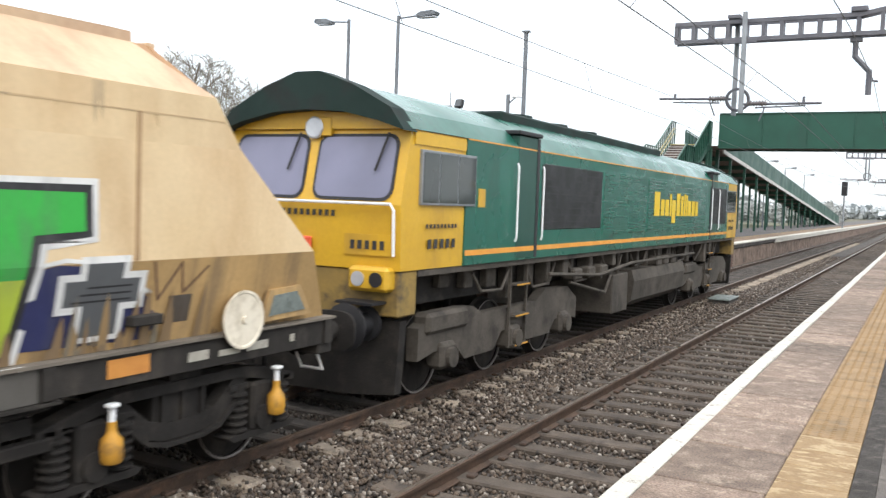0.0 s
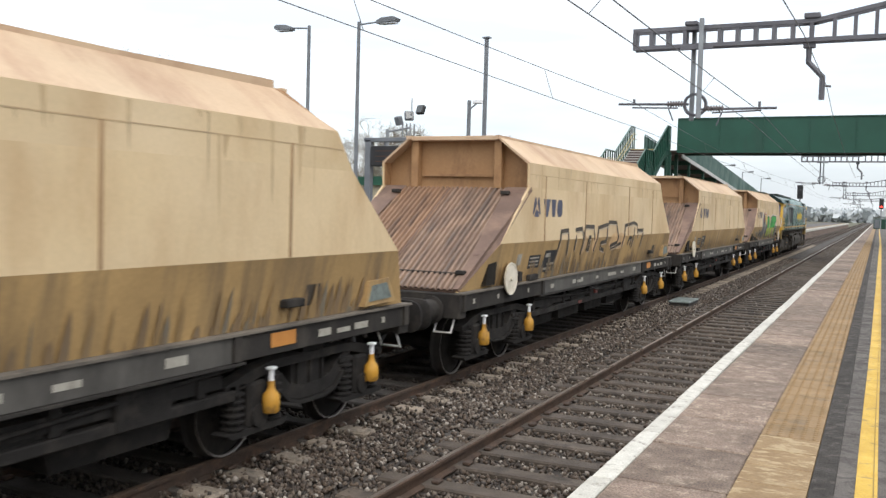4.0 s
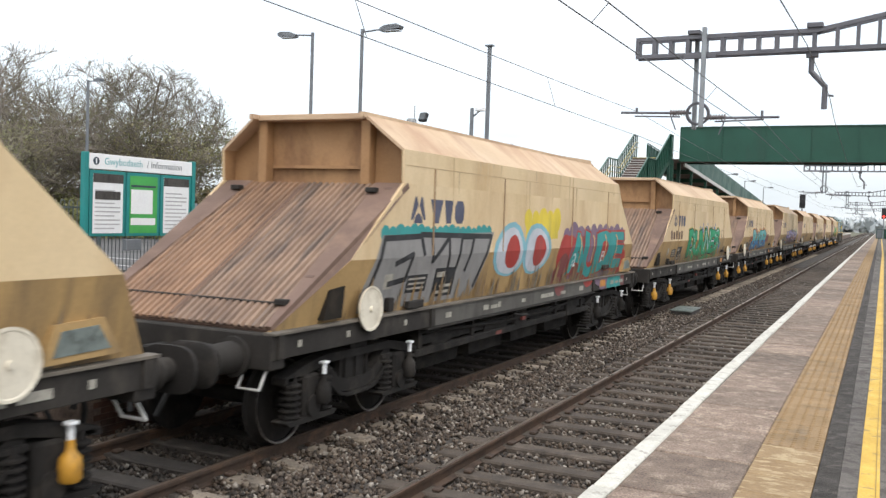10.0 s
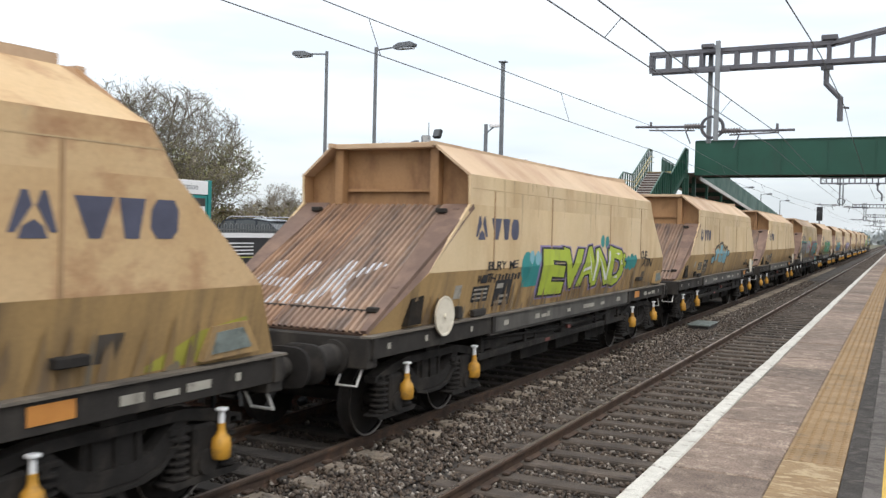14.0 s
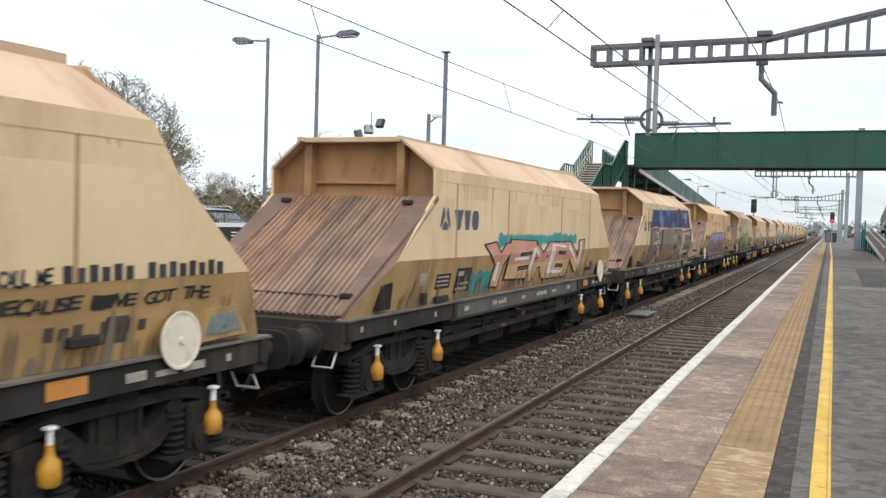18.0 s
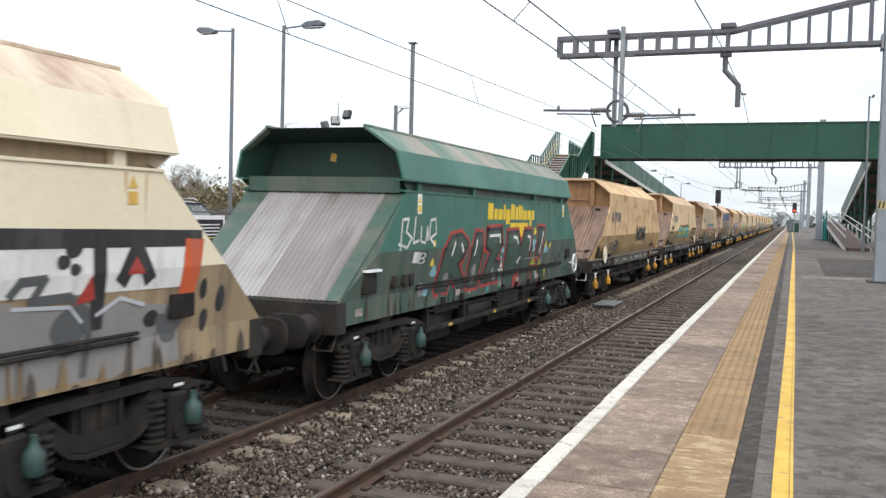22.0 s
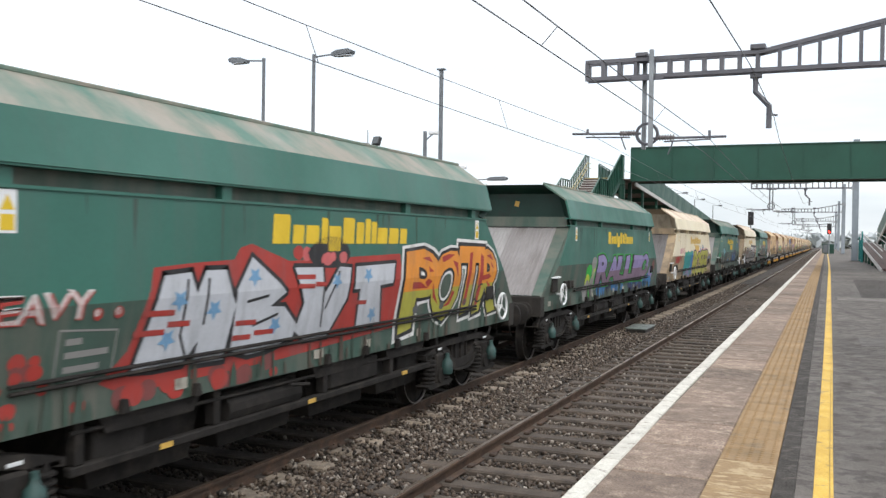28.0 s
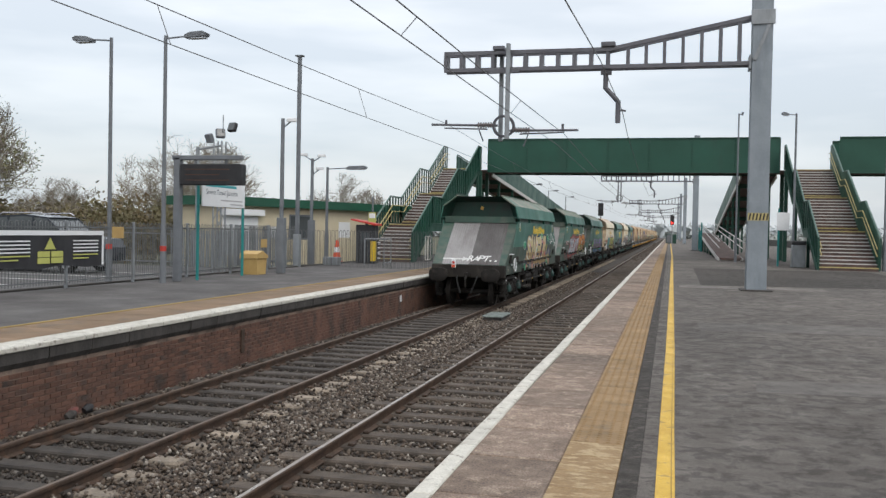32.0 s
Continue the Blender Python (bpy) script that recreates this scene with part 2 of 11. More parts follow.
M["asphalt"] = mat("damp_asphalt", (0.134, 0.119, 0.106), (0.100, 0.089, 0.080), 4.2, 0.8, 0, 0.6, 120, c3=(0.066, 0.058, 0.052), lo=0.49, hi=0.56, rvar=0.15, streak=(1.0, 1.0, 1), amp=0.45, wide=0.28, spec=0.25)
M["pale_patch"] = mat("pale_concrete_strip", (0.21, 0.19, 0.17), (0.15, 0.135, 0.12), 2.0, 0.85, 0, 0.4, 90, c3=(0.09, 0.08, 0.07), lo=0.52, hi=0.64, amp=0.3, wide=0.2, spec=0.25)
M["worn_patch"] = mat("smooth_asphalt_repair", (0.118, 0.106, 0.096), (0.092, 0.083, 0.076), 3.0, 0.78, 0, 0.4, 120, c3=(0.070, 0.063, 0.057), lo=0.52, hi=0.62, amp=0.35, wide=0.2, spec=0.3)
M["asphalt_strip"] = mat("dark_asphalt_strip", (0.055, 0.048, 0.042), (0.036, 0.032, 0.028), 6.0, 0.85, 0, 0.6, 110, c3=(0.095, 0.083, 0.072), lo=0.54, hi=0.62, amp=0.5, wide=0.25, spec=0.25)
M["yellow_line"] = mat("yellow_line_paint", (0.56, 0.36, 0.045), (0.46, 0.285, 0.04), 5.0, 0.65, 0, 0.35, 70, c3=(0.22, 0.155, 0.06), lo=0.57, hi=0.66, amp=0.2, wide=0.12)
M["opp_surface"] = mat("opposite_platform_asphalt", (0.082, 0.075, 0.072), (0.060, 0.055, 0.053), 0.7, 0.8, 0, 0.4, 60, c3=(0.11, 0.10, 0.096), amp=0.25, wide=0.2)
M["opp_tactile"] = mat("opposite_buff_paving", (0.21, 0.135, 0.075), (0.15, 0.098, 0.058), 1.2, 0.85, 0, 0.3, 50, c3=(0.12, 0.09, 0.065), each=0.1, amp=0.2)
M["ground"] = mat("rough_ground", (0.10, 0.105, 0.055), (0.075, 0.065, 0.045), 0.06, 0.95, 0, 0.5, 6, c3=(0.13, 0.115, 0.07))
M["carpark"] = mat("car_park_asphalt", (0.10, 0.096, 0.094), (0.075, 0.072, 0.071), 0.4, 0.85, 0, 0.4, 50, amp=0.2, wide=0.2)
M["road_white"] = mat("white_road_paint", (0.62, 0.62, 0.60), (0.5, 0.5, 0.48), 4, 0.7, 0, 0.2, 40)
M["galv"] = mat("galvanised_steel", (0.30, 0.32, 0.335), (0.23, 0.245, 0.26), 2.0, 0.5, 0.45, 0.08, 30, c3=(0.19, 0.20, 0.21), streak=(1, 1, 0.3))
M["galv_column"] = mat("galvanised_column", (0.27, 0.305, 0.34), (0.21, 0.24, 0.265), 1.2, 0.55, 0.1, 0.04, 25, c3=(0.17, 0.195, 0.22), streak=(1, 1, 0.2))
M["mast_grey"] = mat("gantry_grey_steel", (0.135, 0.135, 0.15), (0.10, 0.10, 0.115), 1.5, 0.6, 0.2, 0.1, 30)
M["lamp_grey"] = mat("lamp_post_grey", (0.17, 0.185, 0.20), (0.13, 0.14, 0.155), 2.0, 0.6, 0.1, 0.08, 30)
M["green_steel"] = mat("bridge_green", (0.006, 0.070, 0.044), (0.005, 0.054, 0.034), 0.6, 0.5, 0, 0.03, 20, c3=(0.012, 0.042, 0.030), streak=(1, 1, 0.25), lo=0.54, hi=0.8)
M["green_dark"] = mat("railing_green", (0.010, 0.062, 0.040), (0.007, 0.045, 0.030), 1.0, 0.55, 0, 0.04, 30)
M["yellow_rail"] = mat("yellow_handrail", (0.48, 0.40, 0.17), (0.40, 0.33, 0.13), 3.0, 0.5, 0, 0.05, 30)
M["tread"] = mat("stair_tread", (0.105, 0.072, 0.062), (0.070, 0.050, 0.045), 2.0, 0.85, 0, 0.2, 40, c3=(0.15, 0.075, 0.058), each=0.15)
M["nosing"] = mat("pale_nosing", (0.60, 0.59, 0.56), (0.47, 0.46, 0.44), 3.0, 0.8, 0, 0.1, 40)
M["teal"] = mat("teal_sign_frame", (0.012, 0.22, 0.21), (0.010, 0.18, 0.175), 1.0, 0.45, 0, 0.03, 20)
M["sign_white"] = mat("white_sign", (0.76, 0.77, 0.78), (0.70, 0.71, 0.72), 1.5, 0.45, 0, 0.02, 20)
M["sign_text"] = mat("dark_lettering", (0.03, 0.05, 0.07), (0.025, 0.04, 0.055), 2, 0.6, 0, 0, 20)
M["teal_text"] = mat("teal_lettering", (0.03, 0.33, 0.36), (0.03, 0.28, 0.31), 2, 0.6, 0, 0, 20)
M["grey_text"] = mat("grey_print", (0.42, 0.42, 0.43), (0.36, 0.36, 0.37), 2, 0.7, 0, 0, 20)
M["poster_green"] = mat("green_poster", (0.06, 0.36, 0.08), (0.05, 0.30, 0.07), 2, 0.5, 0, 0, 20)
M["black"] = mat("black_plastic", (0.018, 0.018, 0.02), (0.012, 0.012, 0.014), 3, 0.55, 0, 0.05, 30)
M["rubber"] = mat("tyre_rubber", (0.02, 0.02, 0.02), (0.014, 0.014, 0.014), 3, 0.85, 0, 0.1, 40)
M["banner"] = mat("dark_banner", (0.028, 0.028, 0.032), (0.02, 0.02, 0.023), 1.5, 0.55, 0, 0.1, 12)
M["lime"] = mat("yellow_green_print", (0.46, 0.47, 0.13), (0.40, 0.41, 0.11), 2, 0.6, 0, 0, 20)
M["cream_wall"] = mat("cream_render", (0.60, 0.53, 0.38), (0.52, 0.455, 0.32), 0.8, 0.85, 0, 0.15, 30, c3=(0.42, 0.36, 0.26), streak=(1, 1, 0.3), lo=0.58, hi=0.8)
M["roof_green"] = mat("green_fascia", (0.012, 0.085, 0.048), (0.009, 0.065, 0.037), 0.8, 0.5, 0, 0.05, 20)
M["grit_yellow"] = mat("grit_bin_buff", (0.50, 0.34, 0.125), (0.42, 0.275, 0.10), 2, 0.65, 0, 0.1, 30)
M["orange_cone"] = mat("orange_cone", (0.70, 0.10, 0.04), (0.6, 0.08, 0.03), 3, 0.5, 0, 0.05, 30)
M["red"] = mat("red_paint", (0.50, 0.035, 0.025), (0.40, 0.03, 0.02), 3, 0.5, 0, 0.05, 30)
M["led"] = mat("amber_led_text", (0.085, 0.032, 0.014), (0.05, 0.022, 0.012), 12, 0.6, 0, 0, 20)
M["red_worn"] = mat("worn_red_label", (0.20, 0.045, 0.035), (0.12, 0.04, 0.032), 6, 0.7, 0, 0.05, 40, c3=(0.06, 0.045, 0.04))
M["red_light"] = glow("red_signal_light", (1.0, 0.03, 0.02), 6.0)
M["car_paint"] = mat("dark_car_paint", (0.045, 0.052, 0.065), (0.038, 0.044, 0.055), 0.6, 0.25, 0.4, 0.0, 10)
M["car_glass"] = glass("car_glass", (0.085, 0.095, 0.10))
M["chrome"] = mat("chrome_trim", (0.60, 0.60, 0.62), (0.5, 0.5, 0.52), 2, 0.25, 0.9, 0.0, 20)
M["bark"] = mat("grey_brown_bark", (0.235, 0.205, 0.17), (0.165, 0.142, 0.115), 4, 0.95, 0, 0.4, 40)
M["leaf"] = mat("spring_leaf", (0.205, 0.205, 0.078), (0.132, 0.145, 0.052), 0.9, 0.8, 0, 0, 12, c3=(0.28, 0.235, 0.125))
M["hedge"] = mat("dull_hedge_leaf", (0.150, 0.128, 0.062), (0.098, 0.088, 0.044), 0.4, 0.85, 0, 0, 8, c3=(0.22, 0.15, 0.085))
# air haze is put into this pale blue-grey, not the leaves' own tone
M["far_tree"] = mat("haze_tinted_woodland", (0.52, 0.55, 0.56), (0.46, 0.49, 0.50), 0.02, 1.0, 0, 0, 0.5)
M["wire"] = mat("copper_wire_dark", (0.13, 0.13, 0.135), (0.11, 0.11, 0.11), 2, 0.6, 0.3, 0, 20)
M["fence_grey"] = mat("fence_grey_steel", (0.14, 0.148, 0.152), (0.10, 0.106, 0.11), 2.0, 0.6, 0.2, 0.03, 30)
# likewise lightened to imitate haze over the distant bushes
M["haze"] = mat("haze_tinted_bushes", (0.34, 0.355, 0.34), (0.28, 0.295, 0.28), 0.05, 1.0, 0, 0, 1.0)
M["dull_line"] = mat("dull_yellow_line", (0.30, 0.20, 0.05), (0.22, 0.15, 0.045), 2.0, 0.8, 0, 0.2, 60, amp=0.2)
M["insulator"] = mat("brown_insulator", (0.16, 0.14, 0.14), (0.12, 0.105, 0.105), 4, 0.5, 0, 0, 20)
# train
M["sand"] = mat("sand_wagon_paint", (0.67, 0.52, 0.325), (0.59, 0.445, 0.255), 0.6, 0.6, 0, 0.03, 25, c3=(0.45, 0.295, 0.15), streak=(1, 1.0, 0.35), lo=0.46, hi=0.74, wide=0.07)
M["seam"] = mat("brown_weld_seam", (0.40, 0.265, 0.14), (0.30, 0.185, 0.095), 1.5, 0.7, 0, 0.05, 25, c3=(0.19, 0.115, 0.06), streak=(1, 1, 0.3))
# brown grime, with the down-tilted panel's shade also put into the colour
M["sand_low"] = mat("sand_wagon_grimy_shaded", (0.43, 0.28, 0.118), (0.315, 0.20, 0.082), 0.7, 0.7, 0, 0.04, 25, c3=(0.165, 0.112, 0.06), streak=(1, 2.6, 0.22), lo=0.47, hi=0.70, amp=0.1, wide=0.15)
M["sand_top"] = mat("sand_wagon_dusty_top", (0.56, 0.415, 0.275), (0.475, 0.335, 0.215), 0.7, 0.78, 0, 0.04, 25, c3=(0.36, 0.22, 0.14), streak=(0.5, 1.0, 0.5), lo=0.47, hi=0.72, wide=0.1)
M["sand_rust"] = mat("sand_wagon_rusty", (0.60, 0.43, 0.24), (0.50, 0.33, 0.165), 0.7, 0.72, 0, 0.05, 25, c3=(0.29, 0.135, 0.062), streak=(1, 0.9, 1.5), lo=0.48, hi=0.68, amp=0.08)
M["end_ochre"] = mat("ochre_end_panel", (0.36, 0.205, 0.095), (0.28, 0.155, 0.07), 1.2, 0.75, 0, 0.05, 25, c3=(0.17, 0.085, 0.04), streak=(1, 1, 0.4), amp=0.08)
M["slope_rust"] = mat("rusty_corrugated_sheet", (0.315, 0.185, 0.108), (0.205, 0.122, 0.078), 1.4, 0.7, 0.1, 0.3, 35, c3=(0.105, 0.066, 0.048), streak=(3.0, 0.35, 0.35), lo=0.50, hi=0.64, wide=0.12)
M["slope_rust_grey"] = mat("worn_corrugated_sheet", (0.30, 0.20, 0.135), (0.19, 0.125, 0.092), 1.4, 0.65, 0.15, 0.3, 35, c3=(0.115, 0.085, 0.070), streak=(3.0, 0.35, 0.35), lo=0.47, hi=0.62, wide=0.12)
M["slope_plain"] = mat("brown_slope_plate", (0.17, 0.105, 0.078), (0.12, 0.078, 0.06), 1.2, 0.8, 0, 0.2, 30, c3=(0.22, 0.14, 0.10))
M["frame"] = mat("grimy_underframe", (0.036, 0.032, 0.028), (0.021, 0.019, 0.0175), 1.5, 0.85, 0, 0.2, 30, c3=(0.060, 0.052, 0.044), streak=(1, 1, 0.5), spec=0.25)
# pale tone imitates light catching the solebar's top flange
M["lit_flange"] = mat("lit_flange", (0.17, 0.145, 0.115), (0.11, 0.095, 0.078), 1.5, 0.85, 0, 0.1, 30, c3=(0.06, 0.052, 0.045), streak=(1, 0.6, 1))
M["web_grey"] = mat("grey_solebar_web", (0.105, 0.098, 0.086), (0.072, 0.066, 0.058), 1.2, 0.8, 0, 0.1, 30, c3=(0.045, 0.041, 0.036), streak=(1, 1, 0.4), lo=0.46, hi=0.66)
M["bogie"] = mat("dark_bogie_steel", (0.027, 0.0245, 0.0225), (0.0165, 0.015, 0.014), 2.0, 0.85, 0.1, 0.3, 35, c3=(0.046, 0.040, 0.034), spec=0.22)
M["wheel_rim"] = mat("bright_wheel_rim", (0.30, 0.28, 0.26), (0.22, 0.20, 0.18), 2, 0.4, 0.8, 0.05, 30)
M["damper"] = mat("yellow_damper", (0.56, 0.29, 0.03), (0.44, 0.215, 0.025), 4, 0.6, 0, 0.1, 30, c3=(0.16, 0.09, 0.035), lo=0.5, hi=0.7)
M["damper_teal"] = mat("dull_teal_damper", (0.035, 0.085, 0.078), (0.025, 0.06, 0.055), 4, 0.6, 0, 0.1, 30, c3=(0.04, 0.04, 0.036))
M["port_grey"] = mat("grey_green_port", (0.20, 0.235, 0.215), (0.12, 0.14, 0.13), 6.0, 0.5, 0, 0.1, 40, c3=(0.06, 0.065, 0.06))
# near-black stands for the shade inside the hatch openings
M["hatch_shade"] = mat("shadowed_hatch", (0.020, 0.016, 0.012), (0.013, 0.011, 0.009), 3, 0.85, 0, 0.1, 30, c3=(0.034, 0.026, 0.018), spec=0.2)
M["loco_yellow_grimy"] = mat("grimy_yellow", (0.30, 0.195, 0.045), (0.16, 0.11, 0.04), 2.0, 0.7, 0, 0.1, 30, c3=(0.05, 0.04, 0.03))
M["label_white"] = mat("pale_label", (0.40, 0.375, 0.32), (0.30, 0.28, 0.235), 5, 0.7, 0, 0.05, 40, c3=(0.17, 0.155, 0.13))
M["panel_black"] = mat("black_data_panel", (0.032, 0.033, 0.035), (0.02, 0.02, 0.022), 4, 0.6, 0, 0.05, 40)
M["orange_label"] = mat("orange_plate", (0.55, 0.24, 0.05), (0.45, 0.18, 0.04), 4, 0.65, 0, 0.05, 40)
M["disc"] = mat("cream_handbrake_disc", (0.72, 0.66, 0.54), (0.62, 0.56, 0.45), 3, 0.6, 0, 0.05, 30, c3=(0.48, 0.42, 0.32))
M["logo_blue"] = mat("faded_navy_logo", (0.075, 0.08, 0.125), (0.06, 0.062, 0.095), 3, 0.65, 0, 0.05, 40)
M["fl_green"] = mat("green_wagon_paint", (0.036, 0.142, 0.108), (0.027, 0.114, 0.086), 0.6, 0.5, 0, 0.02, 25, c3=(0.060, 0.112, 0.094), streak=(1, 1.4, 0.2), lo=0.48, hi=0.76, wide=0.1)
M["fl_green_low"] = mat("green_wagon_grimy", (0.040, 0.092, 0.070), (0.046, 0.076, 0.060), 0.9, 0.65, 0, 0.1, 25, c3=(0.115, 0.115, 0.095), streak=(1, 2, 0.25), lo=0.42, hi=0.66)
M["fl_green_top"] = mat("green_wagon_dusty_top", (0.075, 0.150, 0.112), (0.036, 0.122, 0.090), 0.8, 0.6, 0, 0.03, 25, c3=(0.25, 0.215, 0.175), streak=(0.6, 1.1, 0.45), lo=0.38, hi=0.62)
# darker green: shade inside the hollow hood is put into the colour
M["fl_green_end"] = mat("green_wagon_hood_end_shaded", (0.006, 0.040, 0.027), (0.005, 0.030, 0.021), 1.0, 0.6, 0, 0.1, 25, c3=(0.02, 0.024, 0.02))
M["fl_cream"] = mat("cream_wagon_paint", (0.74, 0.665, 0.50), (0.67, 0.59, 0.43), 0.6, 0.55, 0, 0.08, 25, c3=(0.49, 0.40, 0.27), streak=(1, 1, 0.25), lo=0.56, hi=0.78, wide=0.06)
M["fl_cream_low"] = mat("cream_wagon_grimy", (0.36, 0.27, 0.16), (0.24, 0.175, 0.11), 0.9, 0.7, 0, 0.1, 25, c3=(0.13, 0.10, 0.07), streak=(1, 2, 0.3), lo=0.46, hi=0.66)
M["fl_cream_top"] = mat("cream_wagon_dusty_top", (0.64, 0.55, 0.43), (0.54, 0.445, 0.33), 0.7, 0.65, 0, 0.1, 25, c3=(0.31, 0.205, 0.14), streak=(0.6, 1.0, 0.5), lo=0.44, hi=0.66)
# dust plus the hood hollow's shade, both in this darker cream
M["fl_cream_end"] = mat("cream_wagon_hood_end_shaded", (0.41, 0.355, 0.265), (0.30, 0.25, 0.18), 1.0, 0.7, 0, 0.1, 25, c3=(0.19, 0.15, 0.105), streak=(1, 1, 0.5))
M["fl_slope"] = mat("grey_ribbed_slope", (0.150, 0.141, 0.139), (0.108, 0.100, 0.098), 1.0, 0.6, 0.2, 0.2, 40, c3=(0.09, 0.080, 0.076), streak=(2, 0.3, 0.3))
M["fl_slope_mid"] = mat("weathered_ribbed_slope", (0.27, 0.255, 0.25), (0.21, 0.195, 0.19), 1.0, 0.58, 0.2, 0.2, 40, c3=(0.155, 0.14, 0.132), streak=(2, 0.3, 0.3))
M["fl_slope_light"] = mat("pale_ribbed_slope", (0.36, 0.35, 0.345), (0.28, 0.27, 0.265), 1.0, 0.55, 0.2, 0.2, 40, c3=(0.21, 0.195, 0.19), streak=(2, 0.3, 0.3))
M["logo_yellow"] = mat("yellow_logo", (0.72, 0.50, 0.02), (0.62, 0.42, 0.02), 3, 0.55, 0, 0.05, 40)
M["logo_ochre"] = mat("ochre_logo", (0.62, 0.40, 0.09), (0.54, 0.33, 0.07), 3, 0.55, 0, 0.05, 40)
M["loco_green"] = mat("loco_green", (0.012, 0.120, 0.084), (0.010, 0.095, 0.066), 0.7, 0.28, 0, 0.0, 20, c3=(0.012, 0.07, 0.05), streak=(1, 1, 0.3))
M["loco_yellow"] = mat("loco_warning_yellow", (0.62, 0.375, 0.028), (0.53, 0.31, 0.024), 0.9, 0.38, 0, 0.0, 20, c3=(0.35, 0.21, 0.035), streak=(1, 1, 0.3), lo=0.52, hi=0.78)
# body green darkened to carry the shade of the door recess
M["loco_door_shaded"] = mat("shaded_green_door", (0.009, 0.066, 0.047), (0.007, 0.050, 0.036), 0.7, 0.4, 0, 0.0, 20)
M["cab_side_glass"] = glass("cab_side_glass", (0.040, 0.050, 0.048), 0.04)
M["loco_roof"] = mat("dark_green_roof_visor", (0.010, 0.028, 0.023), (0.008, 0.020, 0.017), 1.0, 0.75, 0, 0.0, 20, c3=(0.014, 0.016, 0.015), spec=0.3)
M["loco_grime"] = mat("grey_brown_underframe", (0.088, 0.076, 0.062), (0.052, 0.046, 0.039), 1.4, 0.85, 0, 0.2, 30, c3=(0.028, 0.024, 0.021), amp=0.2, spec=0.3)
M["grille"] = mat("dark_grille", (0.022, 0.024, 0.024), (0.015, 0.016, 0.016), 3, 0.6, 0.2, 0.3, 60)
# pale blue-grey base imitates the sky reflected in the windscreens
M["cab_glass"] = glass("cab_glass", (0.21, 0.215, 0.31), 0.03)
M["light_lens"] = mat("lamp_lens", (0.55, 0.57, 0.6), (0.45, 0.47, 0.5), 3, 0.15, 0.3, 0, 20)
M["orange_line"] = mat("orange_lining", (0.72, 0.33, 0.05), (0.62, 0.27, 0.04), 3, 0.5, 0, 0, 20)
PAINT = {}


def paint(key, c):
    """Spray paint, a little uneven and worn."""
    if key not in PAINT:
        PAINT[key] = mat("spray_" + key, c, tuple(v * 0.82 for v in c), 1.6, 0.62, 0, 0.06, 30, c3=tuple(0.5 * v + 0.05 for v in c), streak=(1, 1.5, 0.4), lo=0.50, hi=0.74)
    return PAINT[key]


for key, c in (("black", (0.02, 0.02, 0.022)), ("white", (0.72, 0.72, 0.70)), ("lime", (0.42, 0.52, 0.05)), ("leafgreen", (0.03, 0.38, 0.05)),
               ("emerald", (0.01, 0.33, 0.15)), ("teal", (0.03, 0.27, 0.26)), ("sky", (0.22, 0.45, 0.52)), ("blue", (0.03, 0.17, 0.40)),
               ("navy", (0.025, 0.03, 0.10)), ("lilac", (0.27, 0.22, 0.42)), ("mauve", (0.20, 0.13, 0.19)), ("pink", (0.62, 0.32, 0.34)),
               ("red", (0.38, 0.04, 0.03)), ("maroon", (0.20, 0.055, 0.05)), ("orange", (0.70, 0.26, 0.03)), ("peach", (0.62, 0.40, 0.20)),
               ("yellow", (0.72, 0.55, 0.05)), ("grey", (0.26, 0.25, 0.24)), ("vermilion", (0.55, 0.10, 0.03)), ("star_blue", (0.16, 0.33, 0.52)), ("silver", (0.52, 0.54, 0.58)), ("brown", (0.16, 0.09, 0.05)),
               ("salmon", (0.56, 0.27, 0.19)), ("rust_run", (0.555, 0.41, 0.235)), ("rust_dark", (0.52, 0.372, 0.205)), ("chalk", (0.46, 0.40, 0.31)), ("dun", (0.20, 0.165, 0.115)), ("aqua", (0.10, 0.36, 0.34)), ("grime", (0.075, 0.058, 0.042)), ("grime_brown", (0.225, 0.15, 0.08)), ("grime_green", (0.04, 0.075, 0.055)), ("slate", (0.10, 0.105, 0.11)), ("ochre_dirt", (0.30, 0.195, 0.088)), ("faded_white", (0.29, 0.33, 0.30)), ("cream_paint", (0.60, 0.50, 0.27)), ("tan", (0.40, 0.265, 0.115)), ("coral", (0.55, 0.12, 0.12)), ("olive", (0.385, 0.365, 0.055))):
    paint(key, c)


# ---- the plan ----
RAIL = -1.0                       # top of the rails; the camera's platform is at 0
NEAR_C, FAR_C = -3.04, -6.43      # the middles of the two tracks
GAUGE = 0.7525                    # half the distance between the rails' middles
EDGE, OPP_EDGE, OPP_Z = -1.40, -7.98, -0.085
FENCE_X = -14.15
FAR_END = 620.0

# ---- ground ----
mb = MB()
mb.add([(-3000, -600, -1.42), (3000, -600, -1.42), (3000, 4000, -1.42), (-3000, 4000, -1.42)], [(0, 1, 2, 3)])
solo("ground", mb, M["ground"], "flat rough grassy ground reaching the horizon", kind="structure", fix=False)
mb = MB().prism([(-7.9, -1.36), (-7.9, -1.18), (-7.6, -1.19), (-5.3, -1.19), (-5.05, -1.155), (-4.45, -1.155), (-4.2, -1.19), (-1.9, -1.19), (-1.5, -1.16), (-1.5, -1.36)], "y", -400, FAR_END)
solo("ballast_bed", mb, M["ballast"], "dark brown stone ballast bed under both tracks", kind="structure")


